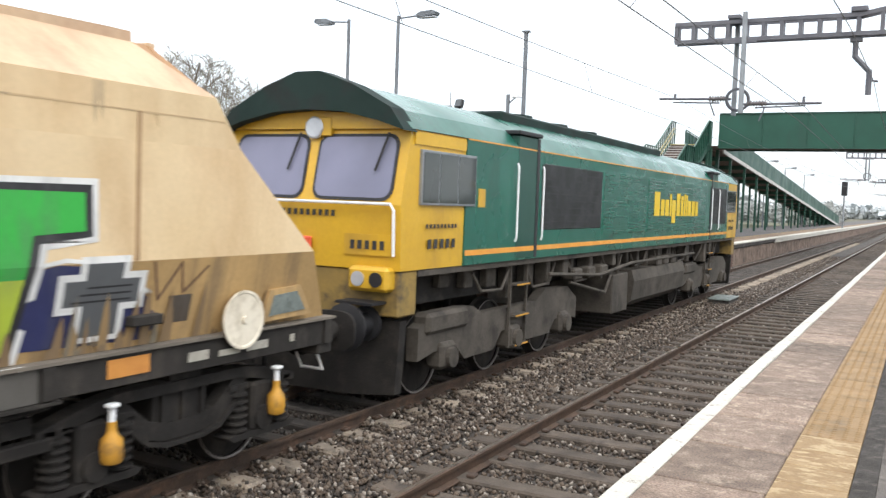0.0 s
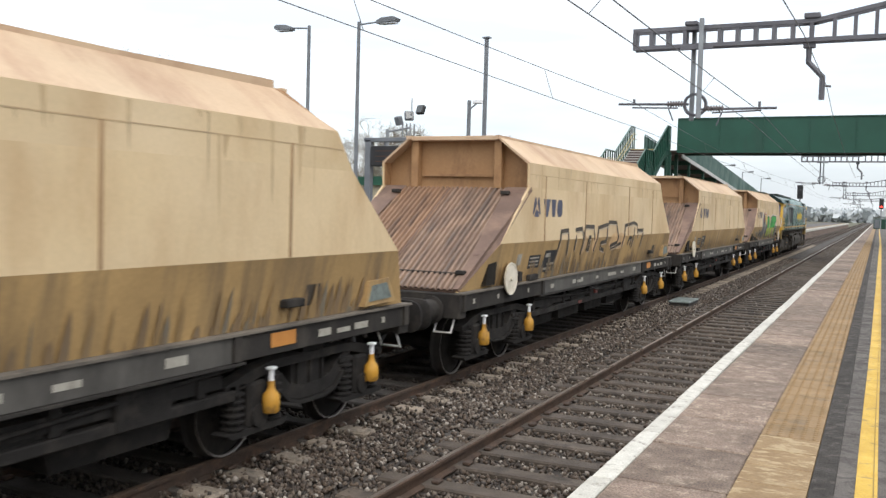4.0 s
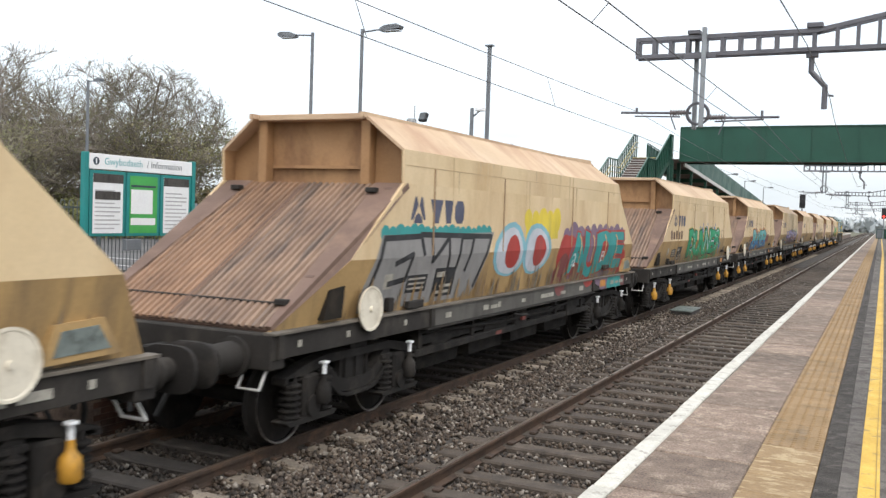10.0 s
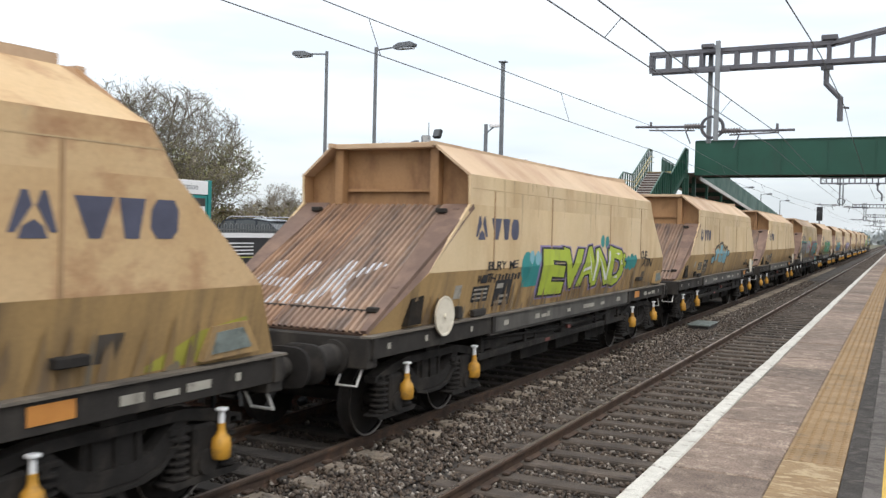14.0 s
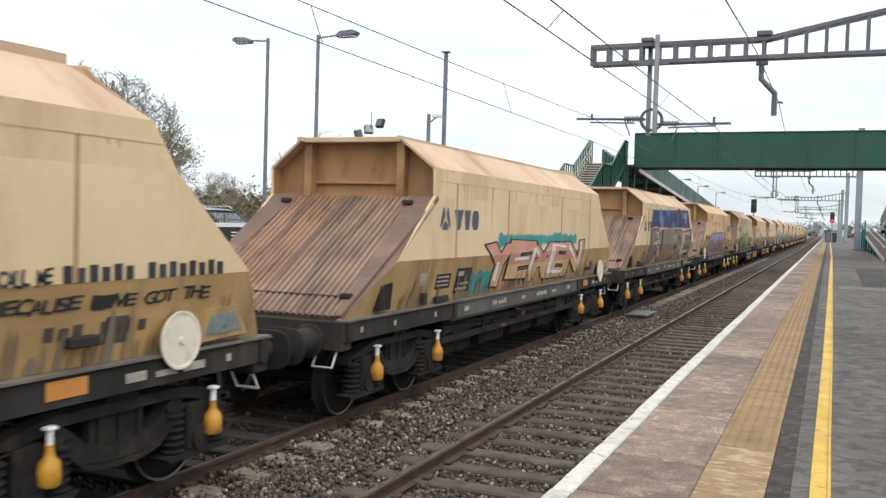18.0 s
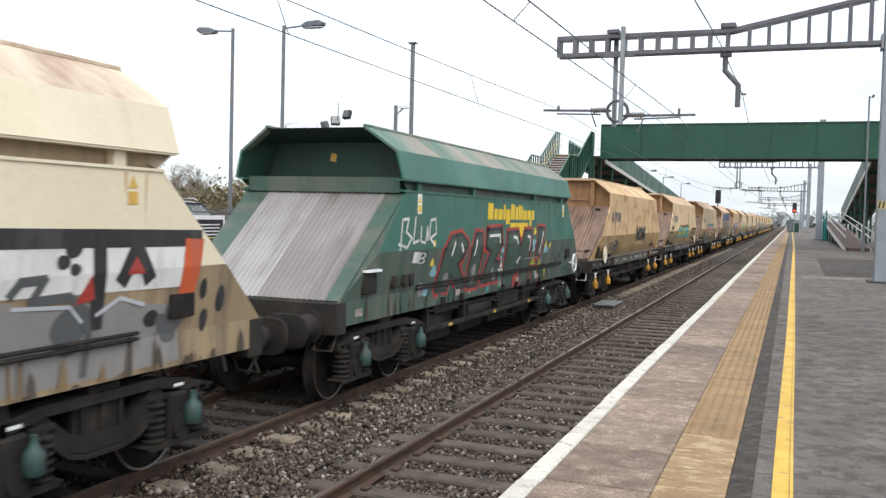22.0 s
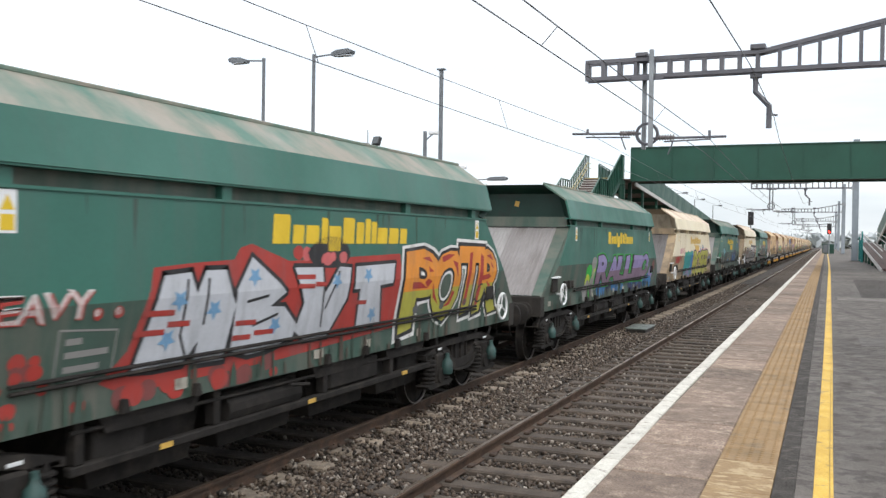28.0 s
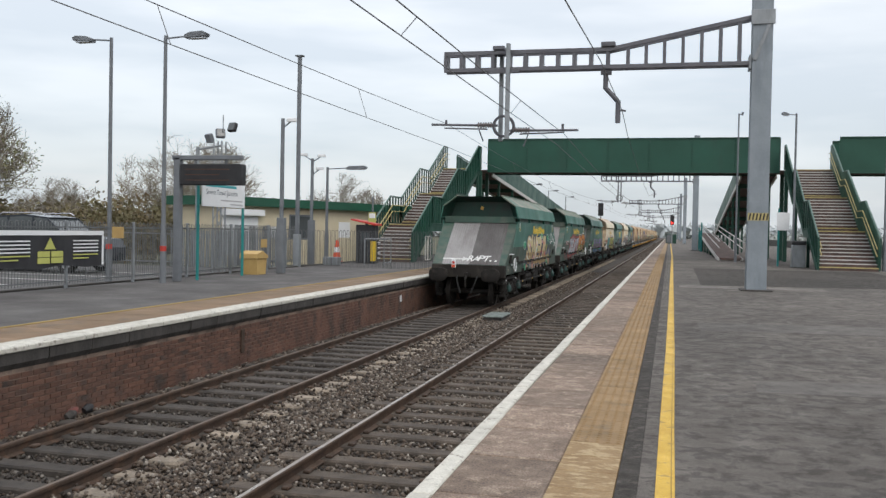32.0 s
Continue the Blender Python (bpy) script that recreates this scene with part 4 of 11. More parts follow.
class Side:
    """The outer face of a wagon's side, bent at the crease: puts flat paint onto it."""

    def __init__(self, xs, zc, slope, foot=-99.0, sole=0.0):
        self.xs, self.zc, self.slope, self.foot, self.sole = xs, zc, slope, foot, sole
        self.polys = {}

    def poly(self, pts, colour, off):
        into = self.polys.setdefault(colour, [])
        if self.foot > 0:
            pts = clip(pts, 1.06, True)
            pts = clip(pts, 3.22 if self.xs > 1.34 else 2.78, False) if pts else []
            if not pts:
                return
        q = clip(pts, self.zc, True)
        if q:
            into.append([(self.xs + off, y, z) for y, z in q])
        q = clip(pts, self.zc, False)
        low = clip(q, self.foot, False) if q else []
        q = clip(q, self.foot, True) if q else []
        if q:
            into.append([(self.xs + off - (self.zc - z) * self.slope, y, z) for y, z in q])
        if low:
            into.append([(self.sole + off, y, z) for y, z in low])

    def streaks(self, y0, y1, z0, z1, colours, count, seed, off=0.0165):
        """Runs of dirt that climb from the foot of the side."""
        rnd = random.Random(seed)
        for k in range(count):
            y, w, h = rnd.uniform(y0, y1), rnd.uniform(0.012, 0.06), rnd.uniform(0.15, 1.0) ** 1.5 * (z1 - z0)
            s = rnd.uniform(-0.05, 0.05) * h
            self.poly([(y - w, z0), (y + w, z0), (y + w * 0.7 + s, z0 + h * 0.6), (y + s * 1.4, z0 + h), (y - w * 0.5 + s, z0 + h * 0.7)], rnd.choice(colours), off + 0.00004 * k)

    def runs(self, y0, y1, z, drop, colours, count, seed, off=0.002):
        """Thin runs of rust or dirt that hang down from a seam."""
        rnd = random.Random(seed)
        for k in range(count):
            y, w, h = rnd.uniform(y0, y1), rnd.uniform(0.008, 0.045), rnd.uniform(0.1, 1.0) ** 2 * drop
            s = rnd.uniform(-0.02, 0.02)
            self.poly([(y - w, z), (y + w, z), (y + w * 0.5 + s, z - 0.6 * h), (y + s, z - h), (y - w * 0.6 + s, z - 0.5 * h)], rnd.choice(colours), off + 0.00003 * k)

    def bars(self, words, y0, y1, z0, z1, colour, off=0.005):
        """Writing as plain bars, one for each letter, given the lengths of the words."""
        n = sum(words) + len(words) - 1
        w = (y1 - y0) / n
        y = y0
        for m in words:
            for k in range(m):
                self.rect(y, y + 0.7 * w, z0, z1 - (0.15 * (z1 - z0) if k % 2 else 0), colour, off)
                y += w
            y += w

    def rect(self, y0, y1, z0, z1, colour, off=0.004):
        self.poly([(y0, z0), (y1, z0), (y1, z1), (y0, z1)], colour, off)

    def blob(self, y, z, ry, rz, colour, off, rnd, n=18, wob=0.07):
        a0 = rnd.random() * 6
        pts = []
        for k in range(n):
            a = 2 * math.pi * k / n
            w = 1 + wob * math.sin(3 * a + a0) * rnd.uniform(0.3, 1)
            pts.append((y + ry * w * math.cos(a), z + rz * w * math.sin(a)))
        self.poly(pts, colour, off)

    def stroke(self, pts, w, colour, off):
        for a, b in zip(pts[:-1], pts[1:]):
            d = Vector((b[0] - a[0], b[1] - a[1]))
            if d.length < 1e-6:
                continue
            n = Vector((-d.y, d.x)).normalized() * w * 0.5
            e = d.normalized() * w * 0.35
            self.poly([(a[0] - e.x + n.x, a[1] - e.y + n.y), (a[0] - e.x - n.x, a[1] - e.y - n.y), (b[0] + e.x - n.x, b[1] + e.y - n.y), (b[0] + e.x + n.x, b[1] + e.y + n.y)], colour, off)

    def word(self, text, y0, y1, z0, z1, fill, line=None, halo=None, low=None, shine=None, seed=1, fat=0.05, lean=0.10, rise=0.0, wave=0.05):
        """A piece in fat letters: halo, outline, fill (with another colour below the middle) and shine."""
        rnd = random.Random(seed)
        n = len(text)
        w = (y1 - y0) / n
        h = z1 - z0
        jit = [(rnd.uniform(-wave, wave), rnd.uniform(0.95, 1.08), rnd.uniform(-0.07, 0.07)) for _ in text]
        layers = []
        if halo:
            layers.append((halo, fat + 0.065, 0.004, None))
        if line:
            layers.append((line, fat + 0.035, 0.007, None))
        layers.append((fill, fat, 0.010, None))
        if low:
            layers.append((low, fat, 0.0115, z0 + 0.45 * h))
        if shine:
            layers.append((shine, 0.0, 0.013, "shine"))
        for colour, off, out, cut in layers:
            for k, ch in enumerate(text):
                if ch == " ":
                    continue
                if ch == ".":
                    if cut is None:
                        self.blob(y0 + w * (k + 0.3), z0 + 0.1 * h + rise * w * k, 0.10 * h + off * 0.6, 0.10 * h + off * 0.6, colour, out, rnd)
                    continue
                vs, tris = glyph(ch, off if cut != "shine" else -0.012)
                ref = glyph(ch, fat)[0]
                xa, xb = min(p[0] for p in ref), max(p[0] for p in ref)
                ya, yb = min(p[1] for p in ref), max(p[1] for p in ref)
                dz, sc, rot = jit[k]

                def put(p):
                    u = (p[0] - xa) / max(1e-6, xb - xa) * 1.22 - 0.11
                    v = (p[1] - ya) / max(1e-6, yb - ya)
                    if cut == "shine":
                        u, v = u - 0.05, v + 0.04
                    v2 = (v - 0.5) * sc + 0.5 + dz + rot * (u - 0.5)
                    u2 = u + lean * (v - 0.5) + 0.035 * math.sin(5 * v + k * 1.7)
                    v2 += 0.03 * math.sin(6 * u + 2.1 * k)
                    y = y0 + w * (k + u2)
                    return (y, z0 + h * v2 + rise * (y - y0))

                for t in tris:
                    q = [put(vs[i]) for i in t]
                    if cut == "shine":
                        if (t[0] * 7 + k * 3) % 11 < 7:
                            continue
                        self.poly(q, colour, out + 0.0002 * k)
                    elif cut is None:
                        self.poly(q, colour, out + 0.0002 * k)
                    else:
                        q = clip(q, cut, False)
                        if q:
                            self.poly(q, colour, out + 0.0002 * k)

    def letter(self, y, pts, fill, line, off, w=0.07):
        """One filled letter with a sprayed outline round it."""
        pts = [(y + a, b) for a, b in pts]
        self.stroke(pts + pts[:1], w * 2, line, off)
        tris = tessellate_polygon([[Vector((a, b, 0)) for a, b in pts]])
        for t in tris:
            self.poly([pts[i] for i in t], fill, off + 0.0015)

    def scribble(self, y0, y1, z0, z1, colour, seed, w=0.022, off=0.006, loops=9):
        """A thin sprayed tag that nobody can read: loops and strokes that run on."""
        rnd = random.Random(seed)
        for k in range(loops):
            yc, zc = y0 + (y1 - y0) * (k + 0.5) / loops, rnd.uniform(0.4, 0.6) * (z0 + z1) * 0.5 + 0.5 * 0.5 * (z0 + z1)
            ry, rz, a0, span = rnd.uniform(0.45, 0.9) * (y1 - y0) / loops, rnd.uniform(0.25, 0.55) * (z1 - z0), rnd.uniform(0, 6), rnd.uniform(2.6, 5.6)
            pts = [(yc + ry * math.cos(a0 + span * i / 9) + 0.25 * rz * math.sin(a0 + span * i / 9), zc + rz * math.sin(a0 + span * i / 9)) for i in range(10)]
            self.stroke(pts, w * rnd.uniform(0.7, 1.3), colour, off + 0.0002 * k)

    def scrawl(self, text, y0, y1, z0, z1, colour, off=0.006, rise=0.0, fat=0.0, lean=0.12):
        """One line of hand-sprayed letters."""
        self.word(text, y0, y1, z0, z1, colour, fat=fat, lean=lean, rise=rise, wave=0.08, seed=len(text))

    def cloud(self, y0, y1, z0, z1, colours, count, seed, size=0.3, off=0.003):
        rnd = random.Random(seed)
        for k in range(count):
            s = size * rnd.uniform(0.5, 1.2)
            self.blob(rnd.uniform(y0, y1), rnd.uniform(z0, z1), s, s * 0.8, rnd.choice(colours), off + 0.00004 * k, rnd)

    def scallop(self, y0, y1, z, r, colour, off=0.0032, seed=1, tail=0.0):
        """A row of round puffs, as behind the letters of a piece, with a band below them."""
        rnd = random.Random(seed)
        n = max(1, int((y1 - y0) / (1.45 * r)))
        for k in range(n + 1):
            s = r * rnd.uniform(0.8, 1.15)
            self.blob(y0 + (y1 - y0) * k / n, z + rnd.uniform(-0.15, 0.15) * r, s, s, colour, off + 0.0002 * (k % 2), rnd, 20, 0.04)
        if tail:
            self.rect(y0 - 0.4 * r, y1 + 0.4 * r, z - tail, z, colour, off)

    def mesh(self, name):
        mb = MB()
        keys = list(self.polys)
        for i, key in enumerate(keys):
            for q in self.polys[key]:
                mb.add(q, [tuple(range(len(q)))], i)
        return mb.mesh(name, [PAINT.get(k) or M[k] for k in keys], fix=False)


def welded(me):
    bm = bmesh.new()
    bm.from_mesh(me)
    bmesh.ops.remove_doubles(bm, verts=bm.verts, dist=0.012)
    bm.to_mesh(me)
    bm.free()
    return me


def loose(sd, name, w, label):
    """Every shape of a flat mark as a part of its own."""
    for key, polys in sd.polys.items():
        for q in polys:
            part(name, MB().add(q, [tuple(range(len(q)))]), PAINT.get(key) or M[key], w, label, fix=False)


def sheet(mb, pts, t=0.035, mi=0):
    """A plate with thickness: a quad, and its copy moved inwards against its normal."""
    a, b, c, d = [Vector(p) for p in pts]
    n = ((b - a).cross(d - a)).normalized() * t
    q = [a, b, c, d]
    mb.add(q + [p - n for p in q], [(0, 1, 2, 3), (7, 6, 5, 4), (0, 4, 5, 1), (1, 5, 6, 2), (2, 6, 7, 3), (3, 7, 4, 0)], mi)


def interp(z, table):
    for (za, da), (zb, db) in zip(table[:-1], table[1:]):
        if za <= z <= zb:
            return da + (db - da) * (z - za) / (zb - za)
    return table[-1][1]


# ---- running gear, shared by both kinds of wagon ----
def wheelset_mesh():
    mb = MB()
    for s in (-1, 1):
        x = 0.70 * s
        mb.lathe([(-0.0, 0.10), (0.02, 0.11), (0.03, 0.30), (0.02, 0.40), (0.0, 0.44)], (x + 0.05 * s, 0, 0), (s, 0, 0), 28, 0)
        mb.lathe([(0.02, 0.435), (0.045, 0.435), (0.05, 0.455)], (x + 0.05 * s, 0, 0), (s, 0, 0), 28, 1)
        mb.lathe([(0.05, 0.455), (-0.06, 0.462), (-0.09, 0.492), (-0.11, 0.48), (-0.11, 0.40), (-0.05, 0.12)], (x + 0.05 * s, 0, 0), (s, 0, 0), 28, 0)
        for k in range(3):
            a = 2.09 * k
            mb.box(-0.02, 0.02, -0.03, 0.03, 0.16, 0.20, 0, m=Matrix.Translation((x + 0.088 * s, 0, 0)) @ Matrix.Rotation(a, 4, "X"))
    mb.cyl((-1.05, 0, 0), (1.05, 0, 0), 0.085, n=14)
    return mb.mesh("wheelset", [M["bogie"], M["wheel_rim"]], smooth=True)


WHEELSET = wheelset_mesh()
# side frame of a bogie: a long upper bar, and a belly that hangs in the middle with an opening above it
SF_TOP = [(-1.42, 0.80), (-1.05, 0.90), (-0.70, 0.955), (0.70, 0.955), (1.05, 0.90), (1.42, 0.80), (1.42, 0.73), (1.05, 0.79), (0.66, 0.865), (-0.66, 0.865), (-1.05, 0.79), (-1.42, 0.73)]
SF_BELLY = [(-0.78, 0.90), (-0.62, 0.865), (-0.36, 0.66), (-0.16, 0.615), (0.16, 0.615), (0.36, 0.66), (0.62, 0.865), (0.78, 0.90), (0.74, 0.75), (0.44, 0.53), (0.20, 0.475), (-0.20, 0.475), (-0.44, 0.53), (-0.74, 0.75)]


def bogie_frame():
    mb = MB()
    for s in (-1, 1):
        a, b = (1.0, 1.13) if s > 0 else (-1.13, -1.0)
        mb.prism(SF_TOP, "x", a, b + (0.03 if s > 0 else 0))
        mb.prism(SF_BELLY, "x", a, b)
        x0, x1 = sorted((s * 1.13, s * 1.17))
        mb.prism([(-0.72, 0.76), (-0.40, 0.515), (-0.20, 0.465), (0.20, 0.465), (0.40, 0.515), (0.72, 0.76), (0.70, 0.70), (0.42, 0.48), (0.20, 0.43), (-0.20, 0.43), (-0.42, 0.48), (-0.70, 0.70)], "x", min(a, x0), max(b, x1))
        mb.box(min(a, b) + 0.03, max(a, b) - 0.04, -0.30, 0.30, 0.60, 0.88)
        for y in (-0.22, 0.0, 0.22):
            mb.box(min(a, b), max(a, b), y - 0.018, y + 0.018, 0.60, 0.88)
        for y in (-0.95, 0.95):
            mb.box(min(a, b) - 0.02, max(a, b) + 0.05, y - 0.14, y + 0.14, 0.34, 0.79, c=0.03)
            mb.cyl((s * 1.17, y, 0.46), (s * 1.21, y, 0.46), 0.115, n=14)
            mb.prism([(y - 0.46, 0.345), (y - 0.40, 0.30), (y + 0.40, 0.30), (y + 0.46, 0.345), (y + 0.42, 0.36), (y - 0.42, 0.36)], "x", min(a, b) - 0.01, max(a, b) + 0.06)
            for dy in (-0.29, 0.29):
                for k in range(6):
                    mb.lathe([(0.0, 0.06), (0.012, 0.112), (0.030, 0.112), (0.042, 0.06)], (s * 1.10, y + dy, 0.365 + 0.064 * k), (0, 0, 1), 12)
                mb.cyl((s * 1.10, y + dy, 0.36), (s * 1.10, y + dy, 0.80), 0.07, n=8)
                mb.box(min(a, b), max(a, b) + 0.03, y + dy - 0.13, y + dy + 0.13, 0.745, 0.80, c=0.01)
    mb.box(-1.1, 1.1, -0.25, 0.25, 0.55, 0.88, c=0.02)
    mb.box(-1.15, 1.15, -0.18, 0.18, 0.96, 1.02)
    return mb.mesh("bogie", M["bogie"])


BOGIE = bogie_frame()


def damper_mesh(key):
    mb = MB().lathe([(0.35, 0.0), (0.35, 0.066), (0.37, 0.082), (0.46, 0.086), (0.53, 0.078), (0.565, 0.046), (0.60, 0.034), (0.63, 0.032)], (1.25, 0, 0), (0, 0, 1), 16)
    mb.cyl((1.25, 0, 0.61), (1.25, 0, 0.66), 0.032, n=8)
    return mb.mesh("damper", M[key], smooth=True)


def damper_top():
    return MB().cyl((1.25, 0, 0.66), (1.25, 0, 0.765), 0.026, n=8).box(1.21, 1.29, -0.045, 0.045, 0.765, 0.795, c=0.008).mesh("damper_cap", M["sign_white"])


DAMPER_Y, DAMPER_K, DAMPER_D, DAMPER_T = damper_mesh("damper"), damper_mesh("damper_teal"), damper_mesh("bogie"), damper_top()
WHEELS = []            # every wheelset, with the radius it rolls on


def bogies(w, centres, yellow, dark=False):
    for yb in centres:
        b = part("bogie", BOGIE, None, w, m=pose(0, yb, 0))
        for y in (-0.95, 0.95):
            part("wheelset", WHEELSET, None, b, m=pose(0, y, 0.46))
            if yellow is not None:
                part("damper", DAMPER_D if dark else DAMPER_Y if yellow else DAMPER_K, None, b, "" if dark else "yellow axlebox damper" if yellow else "teal axlebox damper", m=pose(0, y + 0.10, 0.125))
                if yellow:
                    part("damper_cap", DAMPER_T, None, b, "white damper cap", m=pose(0, y + 0.10, 0.125))
                else:
                    part("axle_label", shared("axle_label", lambda: MB().box(1.162, 1.168, -0.07, 0.07, 0.835, 0.865, c=0.002).mesh("axle_label", M["sign_white"])), None, b, "small white label", m=pose(0, y, 0.0))


def buffers(w, L, x=0.87, z=1.06):
    for s in (-1, 1):
        for sx in (-1, 1):
            p = Vector((sx * x, s * (L / 2 + 0.01), z))
            mb = MB().lathe([(0, 0.20), (0.04, 0.20), (0.05, 0.155), (0.34, 0.145), (0.36, 0.165), (0.40, 0.165), (0.41, 0.11), (0.58, 0.11)], p, (0, s, 0), 18)
            q = [(0.30 * math.copysign(abs(math.cos(a)) ** 0.55, math.cos(a)), 0.215 * math.copysign(abs(math.sin(a)) ** 0.75, math.sin(a))) for a in [2 * math.pi * k / 24 for k in range(24)]]
            rows = [[p + Vector((u * f, s * d, v * f)) for u, v in q] for d, f in ((0.575, 0.8), (0.58, 1.0), (0.62, 1.0), (0.645, 0.86))]
            mb.add(sum(rows, []), [(i * 24 + k, i * 24 + (k + 1) % 24, i * 24 + 24 + (k + 1) % 24, i * 24 + 24 + k) for i in range(3) for k in range(24)] + [tuple(range(24)), tuple(range(72, 96))], 1)
            part("buffer", mb, [M["frame"], M["bogie"]], w, smooth=True)
        hk = MB().box(-0.06, 0.06, min(0, s * 0.3) + s * L / 2, max(0, s * 0.3) + s * L / 2, z - 0.08, z + 0.06, c=0.02)
        hk.tube([(0, s * (L / 2 + 0.22), z), (0, s * (L / 2 + 0.40), z - 0.16), (0, s * (L / 2 + 0.34), z - 0.42)], 0.035, 8)
        part("coupling", hk, M["bogie"], w)
        ho = MB()
        for x0 in (-0.34, 0.32):
            ho.tube([(x0, s * L / 2, z - 0.08), (x0, s * (L / 2 + 0.16), z - 0.14), (x0 * 0.8, s * (L / 2 + 0.24), z - 0.38), (x0 * 0.5, s * (L / 2 + 0.3), z - 0.62)], 0.026, 8)
        part("brake_hose", ho, M["rubber"], w)
        st = MB().tube([(1.18, s * (L / 2 - 0.1), z - 0.1), (1.18, s * (L / 2 + 0.02), z - 0.30), (0.92, s * (L / 2 + 0.02), z - 0.30), (0.92, s * (L / 2 - 0.1), z - 0.1)], 0.016, 6)
        part("shunter_step", st, M["nosing"] if L == LV else M["frame"], w, "bent-bar step")


def corrugated(x0, x1, pitch, depth, p_low, p_high, outward):
    """A ribbed sheet between x0 and x1 that climbs from p_low to p_high (y, z)."""
    n = int((x1 - x0) / pitch)
    d = Vector((0, p_high[0] - p_low[0], p_high[1] - p_low[1])).normalized()
    nrm = Vector((0, -d.z, d.y)) * outward
    vs = []
    for k in range(n + 1):
        xa = x0 + (x1 - x0) * k / n
        for dx, h in ((0.0, 0.0), (0.18, 1.0), (0.62, 1.0), (0.80, 0.0)):
            x = xa + dx * (x1 - x0) / n
            if x > x1 + 1e-6:
                continue
            for p in (p_low, p_high):
                vs.append(Vector((x, p[0], p[1])) + nrm * depth * h)
    m = len(vs) // 2
    return vs, [(2 * k, 2 * k + 2, 2 * k + 3, 2 * k + 1) for k in range(m - 1)]


# ---- sand-coloured bogie hopper ----
LV = 13.8
HV = [(1.30, 1.22), (1.97, 1.36), (2.85, 1.36), (3.25, 1.36), (3.66, 0.84)]
RV = [(1.30, 0.06), (1.97, 1.28), (2.85, 2.42), (3.25, 2.40), (3.66, 2.36)]
FV = [(1.30, 0.06), (1.97, 0.42), (2.85, 1.47), (3.25, 1.78), (3.66, 2.20)]


def wagon_shell(w, L, H, R, F, mats, names):
    """Sides of a hopper, band by band; mats and names by band."""
    for s in (-1, 1):
        for k in range(len(H) - 1):
            (za, ha), (zb, hb) = H[k], H[k + 1]
            if names[k] is None:
                continue
            mb = MB()
            q = [(s * ha, -L / 2 + interp(za, R), za), (s * ha, L / 2 - interp(za, F), za), (s * hb, L / 2 - interp(zb, F), zb), (s * hb, -L / 2 + interp(zb, R), zb)]
            sheet(mb, q if s > 0 else q[::-1])
            part(names[k], mb, mats[k], w)


def chutes(w):
    """The discharge doors under a hopper: tapering boxes between the bogies."""
    for y in (-2.55, -0.85, 0.85, 2.55):
        ch = MB()
        top = [(-0.95, y - 0.80), (0.95, y - 0.80), (0.95, y + 0.80), (-0.95, y + 0.80)]
        bot = [(-0.92, y - 0.62), (0.92, y - 0.62), (0.92, y + 0.62), (-0.92, y + 0.62)]
        ch.add([(a, b, 1.05) for a, b in top] + [(a, b, 0.40) for a, b in bot], [(0, 1, 2, 3), (7, 6, 5, 4), (0, 4, 5, 1), (1, 5, 6, 2), (2, 6, 7, 3), (3, 7, 4, 0)])
        part("discharge_chute", ch, M["bogie"], w)


